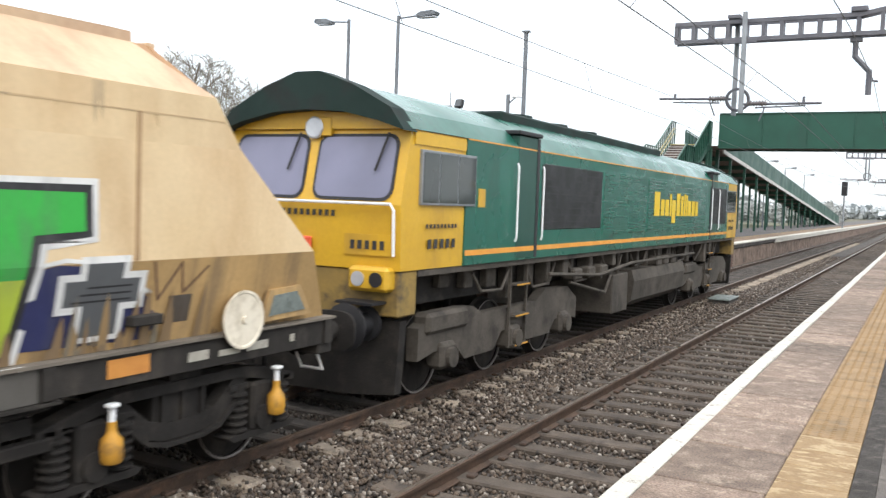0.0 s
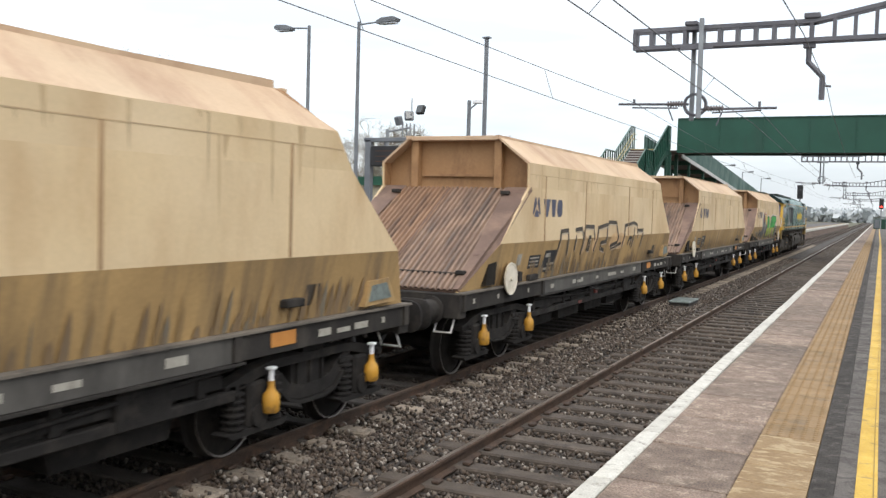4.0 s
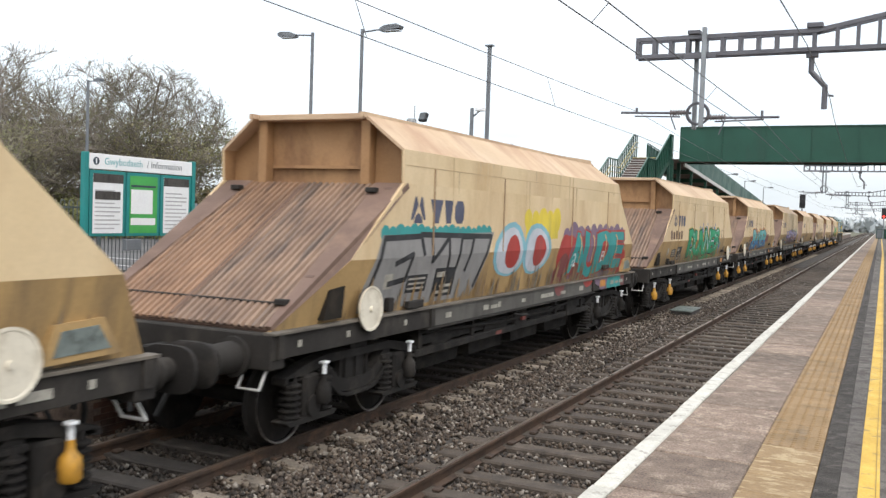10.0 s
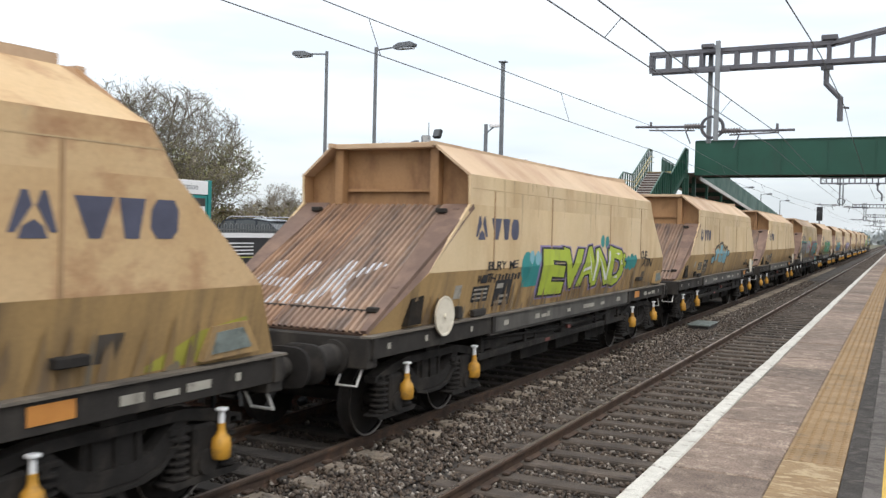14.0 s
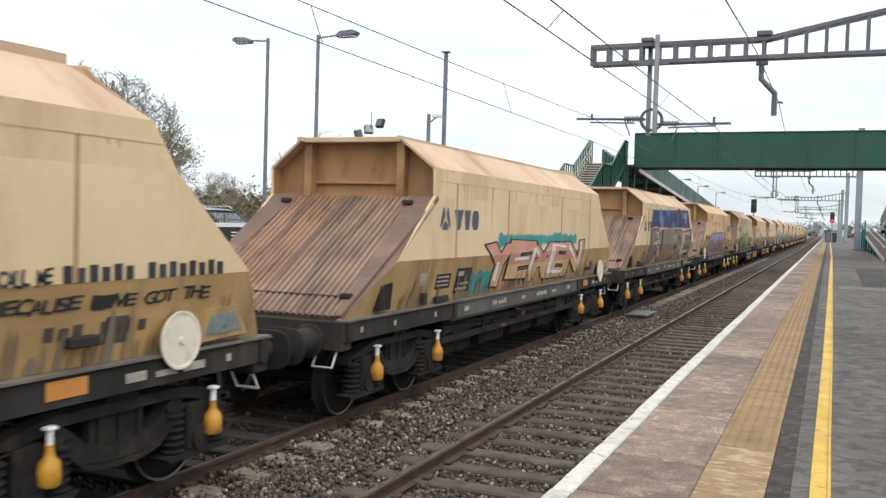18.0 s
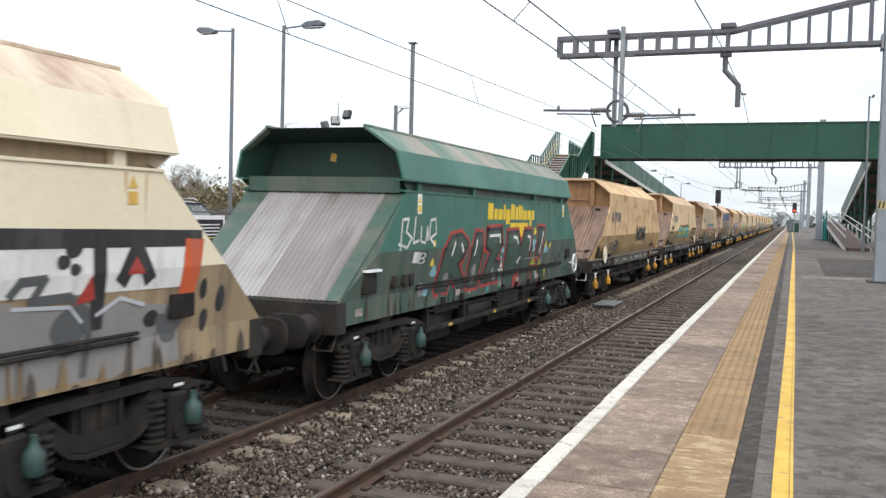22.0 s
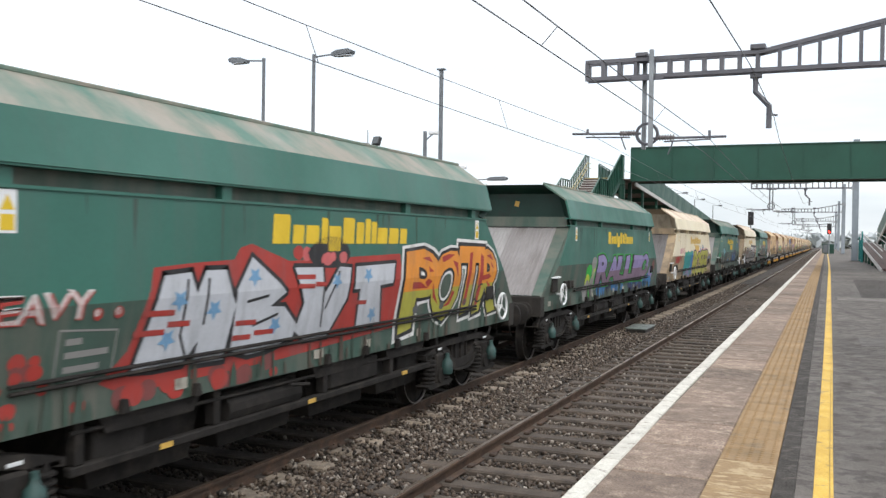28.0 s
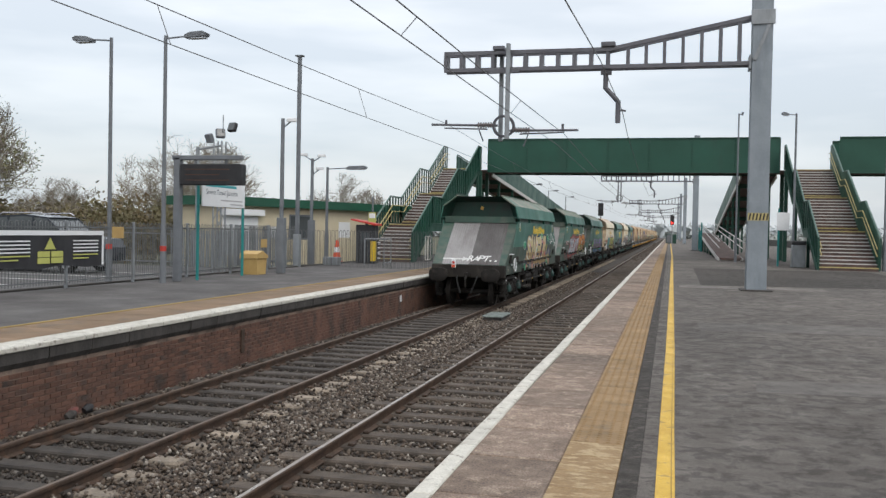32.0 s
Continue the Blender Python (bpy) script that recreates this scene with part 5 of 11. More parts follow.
def underframe(w, L, colour, plates):
    for s in (-1, 1):
        a, b = (1.20, 1.31) if s > 0 else (-1.31, -1.20)
        so = part("solebar", MB().box(a, b, -L / 2, L / 2, 1.05, 1.29, c=0.008), colour, w)
        part("flange", MB().box(min(a, b) - (0.035 if s < 0 else 0), max(a, b) + (0.035 if s > 0 else 0), -L / 2, L / 2, 1.292, 1.315), M["lit_flange"], so, "pale dusty top flange")
        part("web_plate", MB().box(b + 0.001 if s > 0 else a - 0.006, b + 0.006 if s > 0 else a - 0.001, -L / 2 + 3.42, L / 2 - 3.37, 1.055, 1.285), M["web_grey"], so, "paler grey middle of the solebar")
        part("flange", MB().box(min(a, b) - (0.035 if s < 0 else 0), max(a, b) + (0.035 if s > 0 else 0), -L / 2 + 3.2, L / 2 - 3.2, 1.025, 1.048), colour, so)
        if s > 0:
            for y in (-L / 2 + 0.12, -L / 2 + 3.35, L / 2 - 3.3, L / 2 - 0.12):
                part("gusset", MB().box(b, b + 0.03, y - 0.05, y + 0.05, 1.06, 1.288), colour, so)
            if plates:
                sd = Side(1.317, 0.0, 0)
                rnd = random.Random(3)
                for y in (-3.15, -1.9, -1.62, -1.35, -0.35, 0.55, 0.9, 1.6, 2.7, 4.9, 5.25, 5.6):
                    ww = rnd.uniform(0.12, 0.34)
                    sd.rect(y, y + ww, 1.13, 1.13 + rnd.uniform(0.05, 0.09), "label_white", 0.004)
                for y in (-6.5, -5.6, -4.3, 6.2):
                    sd.rect(y, y + 0.07, 1.14, 1.21, "label_white", 0.004)
                sd.rect(4.1, 4.5, 1.12, 1.26, "orange_label", 0.004)
                for key, polys in sd.polys.items():
                    for q in polys:
                        part("label_plate", MB().add(q, [tuple(range(len(q)))]), M[key], so, "orange plate" if key == "orange_label" else "", fix=False)
    for s in (-1, 1):
        y0, y1 = sorted((s * (L / 2 - 0.22), s * (L / 2 + 0.005)))
        part("headstock", MB().box(-1.30, 1.30, y0, y1, 0.95, 1.30, c=0.015), M["frame"], w)
    mid = MB().box(-0.45, 0.45, -L / 2 + 0.3, L / 2 - 0.3, 0.98, 1.28)
    part("centre_sill", mid, M["bogie"], w)
    part("equipment_box", MB().box(-1.15, 1.15, -3.2, -2.6, 0.62, 0.978, c=0.02), M["bogie"], w)
    part("equipment_box", MB().box(-0.9, 0.9, 2.2, 3.0, 0.55, 0.978, c=0.02), M["bogie"], w)
    gear = MB().box(1.02, 1.16, -3.6, 3.6, 0.80, 0.92).cyl((1.05, -1.5, 0.82), (1.05, -0.6, 0.82), 0.13, n=14).cyl((0.95, 0.6, 0.78), (0.95, 1.9, 0.78), 0.17, n=14)
    gear.tube([(1.2, -3.7, 0.98), (1.2, -1.0, 0.86), (1.2, 1.2, 0.86), (1.2, 3.7, 0.98)], 0.022, 6).box(1.0, 1.22, 2.3, 2.9, 0.66, 0.98, c=0.02)
    gear.box(1.08, 1.2, -0.3, 0.25, 0.68, 0.98, c=0.02)
    part("brake_gear", gear, M["bogie"], w)
    part("brake_handle", MB().tube([(1.33, -0.7, 0.98), (1.36, -0.45, 0.93), (1.36, -0.2, 0.93)], 0.02, 6), M["bogie"], w)
    chutes(w)
    part("lower_beam", MB().box(1.10, 1.20, -3.75, 3.75, 0.66, 0.76, c=0.012), M["bogie"], w, "grimy beam below the solebar")
    for y in (-1.1, 2.5):
        part("label_plate", MB().box(1.201, 1.206, y, y + 0.22, 0.68, 0.735), M["red_worn"], w, "worn red label")
    for y in (-3.6, -1.95, 0.1, 1.75, 3.3):
        part("hanger", MB().box(1.08, 1.19, y - 0.05, y + 0.05, 0.762, 1.045, c=0.008), M["bogie"], w)
    part("brake_lever", MB().box(1.22, 1.26, -0.12, 0.02, 0.82, 0.90), M["red_worn"], w)


def end_slope(w, L, s, d0, d1, z0, z1, hw, cx0, cx1, pitch, depth, mats, knee, top=0.0):
    """The sloping end of a hopper, s = -1 at its rear: ribbed in the middle, plain plates at the sides."""
    lo, hi = (s * (L / 2 - d0), z0), (s * (L / 2 - d1), z1)
    vs, fs = corrugated(cx0, cx1, pitch, depth, lo, hi, -s)
    split = [f for f in fs if vs[f[0]].x < cx0 + (cx1 - cx0) * 0.47]
    rest = [f for f in fs if vs[f[0]].x >= cx0 + (cx1 - cx0) * 0.47]
    nm = "ribbed_sheet"
    part(nm, MB().add(vs, split), mats[0], w, fix=False)
    part(nm, MB().add(vs, rest), mats[1], w, fix=False)
    d = Vector((0, hi[0] - lo[0], hi[1] - lo[1])).normalized()
    nrm = Vector((0, -d.z, d.y)) * -s
    lay = Matrix.Translation((0, *lo)) @ Matrix((Vector((1, 0, 0)), d, nrm)).transposed().to_4x4()
    run_ = math.hypot(hi[0] - lo[0], hi[1] - lo[1])
    xm = cx0 + (cx1 - cx0) * 0.47
    if depth > 0.02:
        part("sheet_joint", MB().box(cx0, cx1, run_ * 0.13, run_ * 0.13 + 0.018, -0.01, depth + 0.006, m=lay), M["frame"], w)
        part("sheet_joint", MB().box(xm - 0.012, xm + 0.012, run_ * 0.02, run_ * 0.98, -0.01, depth + 0.012, m=lay), M["slope_plain"], w)
        for f in (0.30, 0.95):
            part("latch", MB().box(cx1 - 0.04, cx1 + 0.07, run_ * f - 0.03, run_ * f + 0.03, 0.0, 0.05, c=0.012, m=lay), M["slope_plain"], w)
    back = -nrm * (0.07 if top else 0.03)
    for xa, xb, xa2, xb2 in ((-hw[0], cx0, -hw[1], -top or cx0), (cx1, hw[0], top or cx1, hw[1]), (cx0, cx1, cx0, cx1)):
        q = [Vector((xa, *lo)), Vector((xb, *lo)), Vector((xb2, *hi)), Vector((xa2, *hi))]
        o = nrm * ((depth + 0.008 if top else 0.012) if (xa, xb) != (cx0, cx1) else -0.012)
        q = [p + o for p in q]
        plain = MB().add(q + [p + back for p in q], [(0, 1, 2, 3), (7, 6, 5, 4), (0, 4, 5, 1), (1, 5, 6, 2), (2, 6, 7, 3), (3, 7, 4, 0)])
        part("slope_plate", plain, mats[2], w)
    for sx in (-1, 1):
        # the three-cornered plate between the slope and the bend in the side
        a, b, c = Vector((sx * (hw[0] + 0.012), *lo)), Vector((sx * (knee[0] - 0.004), s * (L / 2 - knee[1] - 0.004), knee[2])), Vector((sx * (hw[1] + 0.012), *hi))
        o = Vector((-sx * 0.03, -s * 0.02, -0.02))
        part("corner_plate", MB().add([a, b, c, a + o, b + o, c + o], [(0, 1, 2), (5, 4, 3), (0, 3, 4, 1), (1, 4, 5, 2), (2, 5, 3, 0)]), mats[3], w)
    return lo, hi


def slope_paint(w, lo, hi, fl, label, lift):
    """Flat paint laid on the rear slope: across, and up the slope from its foot."""
    lo, hi = Vector((0, *lo)), Vector((0, *hi))
    d = (hi - lo).normalized()
    nr = Vector((0, -d.z, d.y))
    for key, polys in fl.polys.items():
        mb = MB()
        for q in polys:
            mb.add([lo + Vector((p[1], 0, 0)) + d * p[2] + nr * (lift + p[0]) for p in q], [tuple(range(len(q)))])
        part("graffiti", mb, PAINT[key], w, label, fix=False)


def vtg_wagon(label, disc="", rusty=False, deco=None, scrawled=False):
    w = thing("hopper_wagon", label, "wagon", "sand-coloured hopper wagons")
    body = M["sand_rust"] if rusty else M["sand"]
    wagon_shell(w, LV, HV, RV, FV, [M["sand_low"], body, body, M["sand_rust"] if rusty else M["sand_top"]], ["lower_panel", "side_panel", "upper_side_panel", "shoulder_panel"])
    for s, T in ((-1, RV), (1, FV)):
        dtop = interp(2.85, T) + 0.10
        end_slope(w, LV, s, 0.10, dtop, 1.33, 2.82, (1.225, 1.368) if s < 0 else (1.195, 1.34), -1.15, 1.15, 0.088, 0.034, (M["slope_rust"], M["slope_rust_grey"], M["slope_plain"], M["slope_plain"]), (1.36, interp(1.97, T), 1.97), 0.93)
        deep = 0.12 if s < 0 else 0.40
        yw = s * (LV / 2 - dtop - deep)
        a, b = sorted((yw, s * (LV / 2 - dtop)))
        part("end_ledge", MB().box(-1.32, 1.32, a, b, 2.785, 2.818), M["slope_plain"], w)
        reach = 0.22 if s < 0 else 0.07
        e = MB()
        e.prism([(-1.33, 2.80), (1.33, 2.80), (1.33, 3.24), (0.83, 3.65), (-0.83, 3.65), (-1.33, 3.24)], "y", yw, yw - s * 0.04)
        part("end_wall", e, M["end_ochre"], w, "ochre recessed end panel")
        for sx in (-1, 1):
            ch = MB()
            for (za, ha), (zb, hb) in ((HV[2], HV[3]), (HV[3], HV[4])):
                q = [(sx * (ha - 0.045), s * (LV / 2 - interp(za, T) - 0.004), za), (sx * (ha - 0.045), yw, za), (sx * (hb - 0.045), yw, zb), (sx * (hb - 0.045), s * (LV / 2 - interp(zb, T) - 0.004), zb)]
                sheet(ch, q, 0.006)
            part("cheek_lining", ch, M["end_ochre"], w)
        for x in (-0.77, 0.77):
            a, b = sorted((yw + s * 0.004, yw + s * (reach - 0.06)))
            part("post", MB().box(x - 0.065, x + 0.065, a, b, 2.83, 3.62, c=0.008), M["end_ochre"], w)
        a, b = sorted((yw - s * 0.02, yw + s * reach))
        part("lip", MB().box(-0.80, 0.80, a, b, 3.615, 3.69, c=0.008), M["sand_top"], w)
        a, b = sorted((yw + s * 0.004, yw + s * 0.06))
        part("rib", MB().box(-0.67, 0.67, a, b, 3.02, 3.06), M["end_ochre"], w)
        for x, f in ((1.12, 0.12), (1.0, 0.9), (-1.12, 0.12), (-1.0, 0.9)):
            y = s * (LV / 2 - 0.10 - (dtop - 0.10) * f)
            z = 1.36 + (2.85 - 1.33) * f
            part("bracket", MB().box(x - 0.07, x + 0.07, y - 0.05, y + 0.05, z, z + 0.06, c=0.01), M["frame"], w)
    yr, yf = -LV / 2 + 2.3, LV / 2 - 2.2
    part("load_floor", MB().box(-0.9, 0.9, yr + 0.50, yf - 0.4, 3.26, 3.30), M["ballast"], w)
    for s in (-1, 1):
        xa, xb = sorted((s * 0.79, s * 0.85))
        part("top_rim", MB().prism([(yr, 3.63), (yf, 3.63), (yf, 3.735), (yf - 0.25, 3.735), (yf - 2.0, 3.695), (yr, 3.69)], "x", xa, xb), M["sand_top"], w)
    for y in (3.22, 5.56, 8.88, 11.22):
        yy = -LV / 2 + y
        a = MB().box(1.36, 1.368, yy - 0.018, yy + 0.018, 1.975, 3.062)
        part("seam", a, M["seam"], w)
    sd = Side(1.36, 1.97, 0.14 / 0.67)
    y0 = -LV / 2
    # maker's mark as plain shapes: three wedges and three blocks
    for pts in ([(2.60, 2.42), (2.66, 2.42), (2.79, 2.60), (2.75, 2.70), (2.70, 2.70)], [(2.99, 2.42), (2.93, 2.42), (2.82, 2.60), (2.86, 2.70), (2.90, 2.70)], [(2.68, 2.38), (2.91, 2.38), (2.88, 2.46), (2.80, 2.51), (2.71, 2.46)],
                [(3.12, 2.68), (3.48, 2.68), (3.36, 2.38), (3.25, 2.38)], [(3.52, 2.68), (3.78, 2.68), (3.72, 2.38), (3.58, 2.38)],
                [(3.84, 2.60), (3.90, 2.68), (4.08, 2.68), (4.13, 2.60), (4.12, 2.44), (4.06, 2.38), (3.90, 2.38), (3.83, 2.46)]):
        sd.poly([(y0 + a + (8.2 if deco is d12 else 0.0), b) for a, b in pts], "logo_blue", 0.004)
    loose(sd, "logo_shape", w, "faded navy maker's mark")
    pn = Side(1.36, 1.97, 0.14 / 0.67)
    pn.rect(y0 + 2.66, y0 + 3.20, 1.52, 1.74, "panel_black")
    pn.rect(y0 + 3.40, y0 + 4.02, 1.42, 1.80, "panel_black")
    for k in range(3):
        pn.rect(y0 + 2.70, y0 + 3.14, 1.56 + 0.06 * k, 1.585 + 0.06 * k, "label_white", 0.007)
    pn.rect(y0 + 3.46, y0 + 3.70, 1.68, 1.75, "label_white", 0.007)
    pn.rect(y0 + 3.46, y0 + 3.90, 1.46, 1.50, "label_white", 0.007)
    pn.rect(y0 + 3.60, y0 + 3.94, 1.54, 1.58, "label_white", 0.007)
    pn.rect(y0 + 2.10, y0 + 2.30, 1.60, 1.78, "label_white", 0.004)
    pn.rect(-y0 - 2.2, -y0 - 1.95, 1.46, 1.68, "grime", 0.004)
    for key, polys in pn.polys.items():
        for q in polys:
            part("data_panel" if key == "panel_black" else "stencil", MB().add(q, [tuple(range(len(q)))]), PAINT.get(key) or M[key], w, fix=False)
    # proud blocks, coloured as shaded openings
    for (a, b, z0, z1) in ((0.86, 1.20, 1.36, 1.70), (1.30, 1.60, 1.36, 1.58))[:2 if deco in (d1, d15) else 1]:
        part("hatch", MB().prism([(y0 + a, z0), (y0 + b, z0), (y0 + b + 0.06, z1), (y0 + a + 0.10, z1 - 0.03)], "x", 1.23, 1.312), M["hatch_shade"], w, "dark hatch opening")
    for x1, a, b, z0, z1 in ((1.33, y0 + 2.2, y0 + 2.32, 1.34, 1.5), (1.32, y0 + 2.7, y0 + 3.1, 1.33, 1.42), (1.36, -y0 - 2.6, -y0 - 2.3, 1.48, 1.56)):
        part("door_gear", MB().box(1.25, x1, a, b, z0, z1, c=0.01), M["frame"], w)
    fy = -y0 - 0.95
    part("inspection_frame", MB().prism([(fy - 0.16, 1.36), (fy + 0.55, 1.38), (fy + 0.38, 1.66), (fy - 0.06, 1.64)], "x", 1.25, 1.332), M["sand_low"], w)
    # solid plate; its pale colour stands for what shows through the opening
    part("inspection_port", MB().prism([(fy - 0.08, 1.41), (fy + 0.44, 1.43), (fy + 0.32, 1.61), (fy - 0.01, 1.59)], "x", 1.30, 1.340), M["port_grey"], w, "grey-green inspection port")
    for where, yd in (("r", y0 + 1.72), ("f", -y0 - 1.40)):
        if where in disc:
            d = MB().lathe([(0, 0.0), (0, 0.24), (0.018, 0.252), (0.035, 0.252), (0.035, 0.23), (0.028, 0.222), (0.028, 0.03), (0.05, 0.03), (0.05, 0.0)], (1.345, yd, 1.42), (1, 0, 0), 32)
            part("handbrake_disc", d, M["disc"], w, "round cream handbrake disc", smooth=True)
            part("spindle", MB().cyl((1.2, yd, 1.42), (1.35, yd, 1.42), 0.03, n=8), M["frame"], w)
    underframe(w, LV, M["frame"], True)
    bogies(w, (-LV / 2 + 1.84, LV / 2 - 1.84), True, deco is d8)
    buffers(w, LV)
    if scrawled:
        fl = Side(0, -9, 0)
        fl.word("HUK", -0.85, 0.75, 0.45, 1.35, "silver", fat=0.03, lean=0.3)
        slope_paint(w, (-(LV / 2 - 0.10), 1.33), (-(LV / 2 - RV[2][1] - 0.10), 2.82), fl, "worn white scrawl on the ribbed slope", 0.012)
    if deco:
        g = Side(1.36, 1.97, 0.14 / 0.67, 1.318, 1.312)
        deco(g, y0)
        tagged(part("graffiti", g.mesh("graffiti"), None, w, "sprayed graffiti on the side"), kind="stuff")
    g = Side(1.36, 1.97, 0.14 / 0.67)
    g.streaks(y0 + 0.9, -y0 - 0.6, 1.32, 1.80, ["grime_brown", "grime_brown", "dun", "ochre_dirt", "ochre_dirt"], 170, len(label) + 5)
    g.runs(y0 + 2.7, -y0 - 2.3, 3.24, 0.9, ["rust_run", "rust_run", "rust_dark"], 16, len(label) + 2)
    g.runs(y0 + 2.7, -y0 - 2.0, 3.062, 0.9, ["rust_run", "rust_dark"], 14, len(label) + 3)
    g.rect(y0 + 2.46, -y0 - 1.66, 3.06, 3.072, "rust_dark", 0.003)
    tagged(part("dirt", g.mesh("dirt"), None, w, "dark runs of dirt"), kind="stuff")
    return w


# ---- green or cream bogie hopper with an overhanging hood ----
LF = 13.38
LEAD = 0.20                       # how far the hooded wagons reach before their station in the train
HF = [(1.05, 1.23), (1.36, 1.23), (1.96, 1.32), (2.80, 1.32), (2.97, 1.385), (3.37, 1.29), (3.70, 0.82)]
RF = [(1.05, 0.06), (1.36, 0.06), (1.96, 1.00), (2.80, 1.84), (2.97, 1.62), (3.37, 1.60), (3.70, 1.52)]
FF = [(1.05, 0.06), (1.36, 0.06), (1.96, 0.80), (2.80, 1.75), (2.97, 1.62), (3.37, 1.66), (3.70, 1.72)]


def fl_logo(sd, y0, z0, ya, yb, colour, off=0.004):
    """The operator's word as a row of plain bars."""
    widths = (1.15, 0.8, 1.0, 0.5, 1.0, 1.0, 0.7, 0.5, 0.5, 1.0, 1.0, 0.75)
    tops = (1.0, 0.66, 0.66, 0.95, 0.66, 1.0, 0.85, 1.0, 0.9, 0.66, 0.66, 0.66)
    lows = (0.0, 0.0, 0.0, 0.0, -0.28, 0.0, 0.0, 0.0, 0.0, 0.0, 0.0, 0.0)
    unit = (yb - ya) / sum(widths)
    h = 0.30
    y = ya
    for k, (a, t, l) in enumerate(zip(widths, tops, lows)):
        b = y + a * unit * 0.84
        lean = 0.02
        sd.poly([(y0 + y, z0 + l * h), (y0 + b, z0 + l * h), (y0 + b + lean, z0 + t * h - 0.03), (y0 + b + lean - 0.02, z0 + t * h), (y0 + y + lean, z0 + t * h)], colour, off)
        y += a * unit


def fl_wagon(label, key, wheel="r", deco=None, box_yellow=False, rapt=False):
    w = thing("hopper_wagon", label, "wagon", "hooded hopper wagons")
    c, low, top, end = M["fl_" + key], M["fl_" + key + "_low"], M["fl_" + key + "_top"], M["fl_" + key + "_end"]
    wagon_shell(w, LF, HF, RF, FF, [low, low, c, None, c, top], ["sole_fascia", "lower_panel", "side_panel", None, "hood_side", "hood_top"])
    y0, yf = -LF / 2 - 0.42, LF / 2
    part("recess", MB().box(-1.25, 1.25, y0 + 2.2, yf - 1.8, 2.78, 3.0), low, w)
    for s in (-1, 1):
        x0, x1 = sorted((s * 1.245, s * 1.325))
        part("ledge", MB().box(x0, x1 + (0.01 if s > 0 else 0), y0 + 2.17, yf - 1.75, 2.80, 2.825), c, w)
        part("ledge", MB().box(x0, x1 + (0.05 if s > 0 else 0), y0 + 2.05, yf - 1.65, 2.95, 2.975), c, w)
        for y in (2.75, 5.2, 9.1, 11.5):
            part("bracket", MB().box(x0, x1, y0 + y - 0.07, y0 + y + 0.07, 2.826, 2.949), c, w)
        part("top_rim", MB().box(min(s * 0.77, s * 0.83), max(s * 0.77, s * 0.83), y0 + 1.95, yf - 1.72, 3.69, 3.735, c=0.01), top, w)
    part("load_floor", MB().box(-0.9, 0.9, y0 + 2.62, yf - 2.3, 3.30, 3.34), M["ballast"], w)
    for s, T in ((-1, RF), (1, FF)):
        d1 = interp(2.80, T) + 0.06
        lo, hi = end_slope(w, LF, s, 0.08, d1, 1.37, 2.82, (1.22, 1.31), -0.92, 1.02, 0.078, 0.016, (M["fl_slope_light"] if key == "green" else M["fl_slope"], M["fl_slope_mid"] if key == "green" and not rapt else M["fl_slope"], low, low), (1.32, interp(1.96, T), 1.96))
        # the hollow hood end: a lip, a recessed wall and two slanting cheeks
        yb, yt, yw = s * (LF / 2 - d1), s * (LF / 2 - interp(3.70, T) - 0.02), s * (LF / 2 - d1 - 0.24)
        e = MB()
        for q in ([(-1.30, yb, 2.83), (1.30, yb, 2.83), (1.12, yw, 2.98), (-1.12, yw, 2.98)],
                  [(-1.12, yw, 2.98), (1.12, yw, 2.98), (0.95, yw, 3.52), (-0.95, yw, 3.52)],
                  [(-0.95, yw, 3.52), (0.95, yw, 3.52), (0.80, yt, 3.69), (-0.80, yt, 3.69)],
                  [(1.12, yw, 2.98), (1.34, s * (LF / 2 - interp(2.97, T) - 0.02), 2.97), (1.25, s * (LF / 2 - interp(3.37, T) - 0.02), 3.37), (0.95, yw, 3.52)],
                  [(0.95, yw, 3.52), (1.25, s * (LF / 2 - interp(3.37, T) - 0.02), 3.37), (0.80, yt, 3.69), (0.80, yt, 3.68)],
                  [(1.30, yb, 2.83), (1.34, s * (LF / 2 - interp(2.97, T) - 0.02), 2.97), (1.12, yw, 2.98), (1.12, yw, 2.97)]):
            for mirror in ((1,) if q[0][0] == -q[1][0] else (1, -1)):
                p = [Vector((a * mirror, b, d)) for a, b, d in q]
                n = Vector((0, -s * 0.02, 0.0))
                e.add(p + [v + n for v in p], [(0, 1, 2, 3), (7, 6, 5, 4), (0, 4, 5, 1), (1, 5, 6, 2), (2, 6, 7, 3), (3, 7, 4, 0)])
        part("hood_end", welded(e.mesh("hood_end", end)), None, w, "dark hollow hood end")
        lab = MB().box(-0.05, 0.05, yw + s * 0.004, yw + s * 0.010, 3.24, 3.36, m=Matrix.Translation((0, yw, 3.3)) @ Matrix.Rotation(0.25, 4, "Y") @ Matrix.Translation((0, -yw, -3.3)))
        part("label_plate", lab, M["logo_ochre"], w, "small yellow warning label")
    sd = Side(1.32, 1.96, 0.09 / 0.6)
    fl_logo(sd, y0, 2.42, 5.95, 9.1, "logo_yellow" if key == "green" else "logo_ochre")
    if box_yellow:
        sd.rect(y0 + 7.35, y0 + 8.6, 2.08, 2.36, "logo_yellow" if key == "green" else "logo_ochre")
    for y in (2.72, 11.6):
        if key == "green":
            sd.rect(y0 + y - 0.02, y0 + y + 0.14, 2.49, 2.79, "sign_white", 0.003)
        sd.rect(y0 + y, y0 + y + 0.12, 2.51, 2.62, "logo_yellow" if key == "green" else "logo_ochre", 0.005)
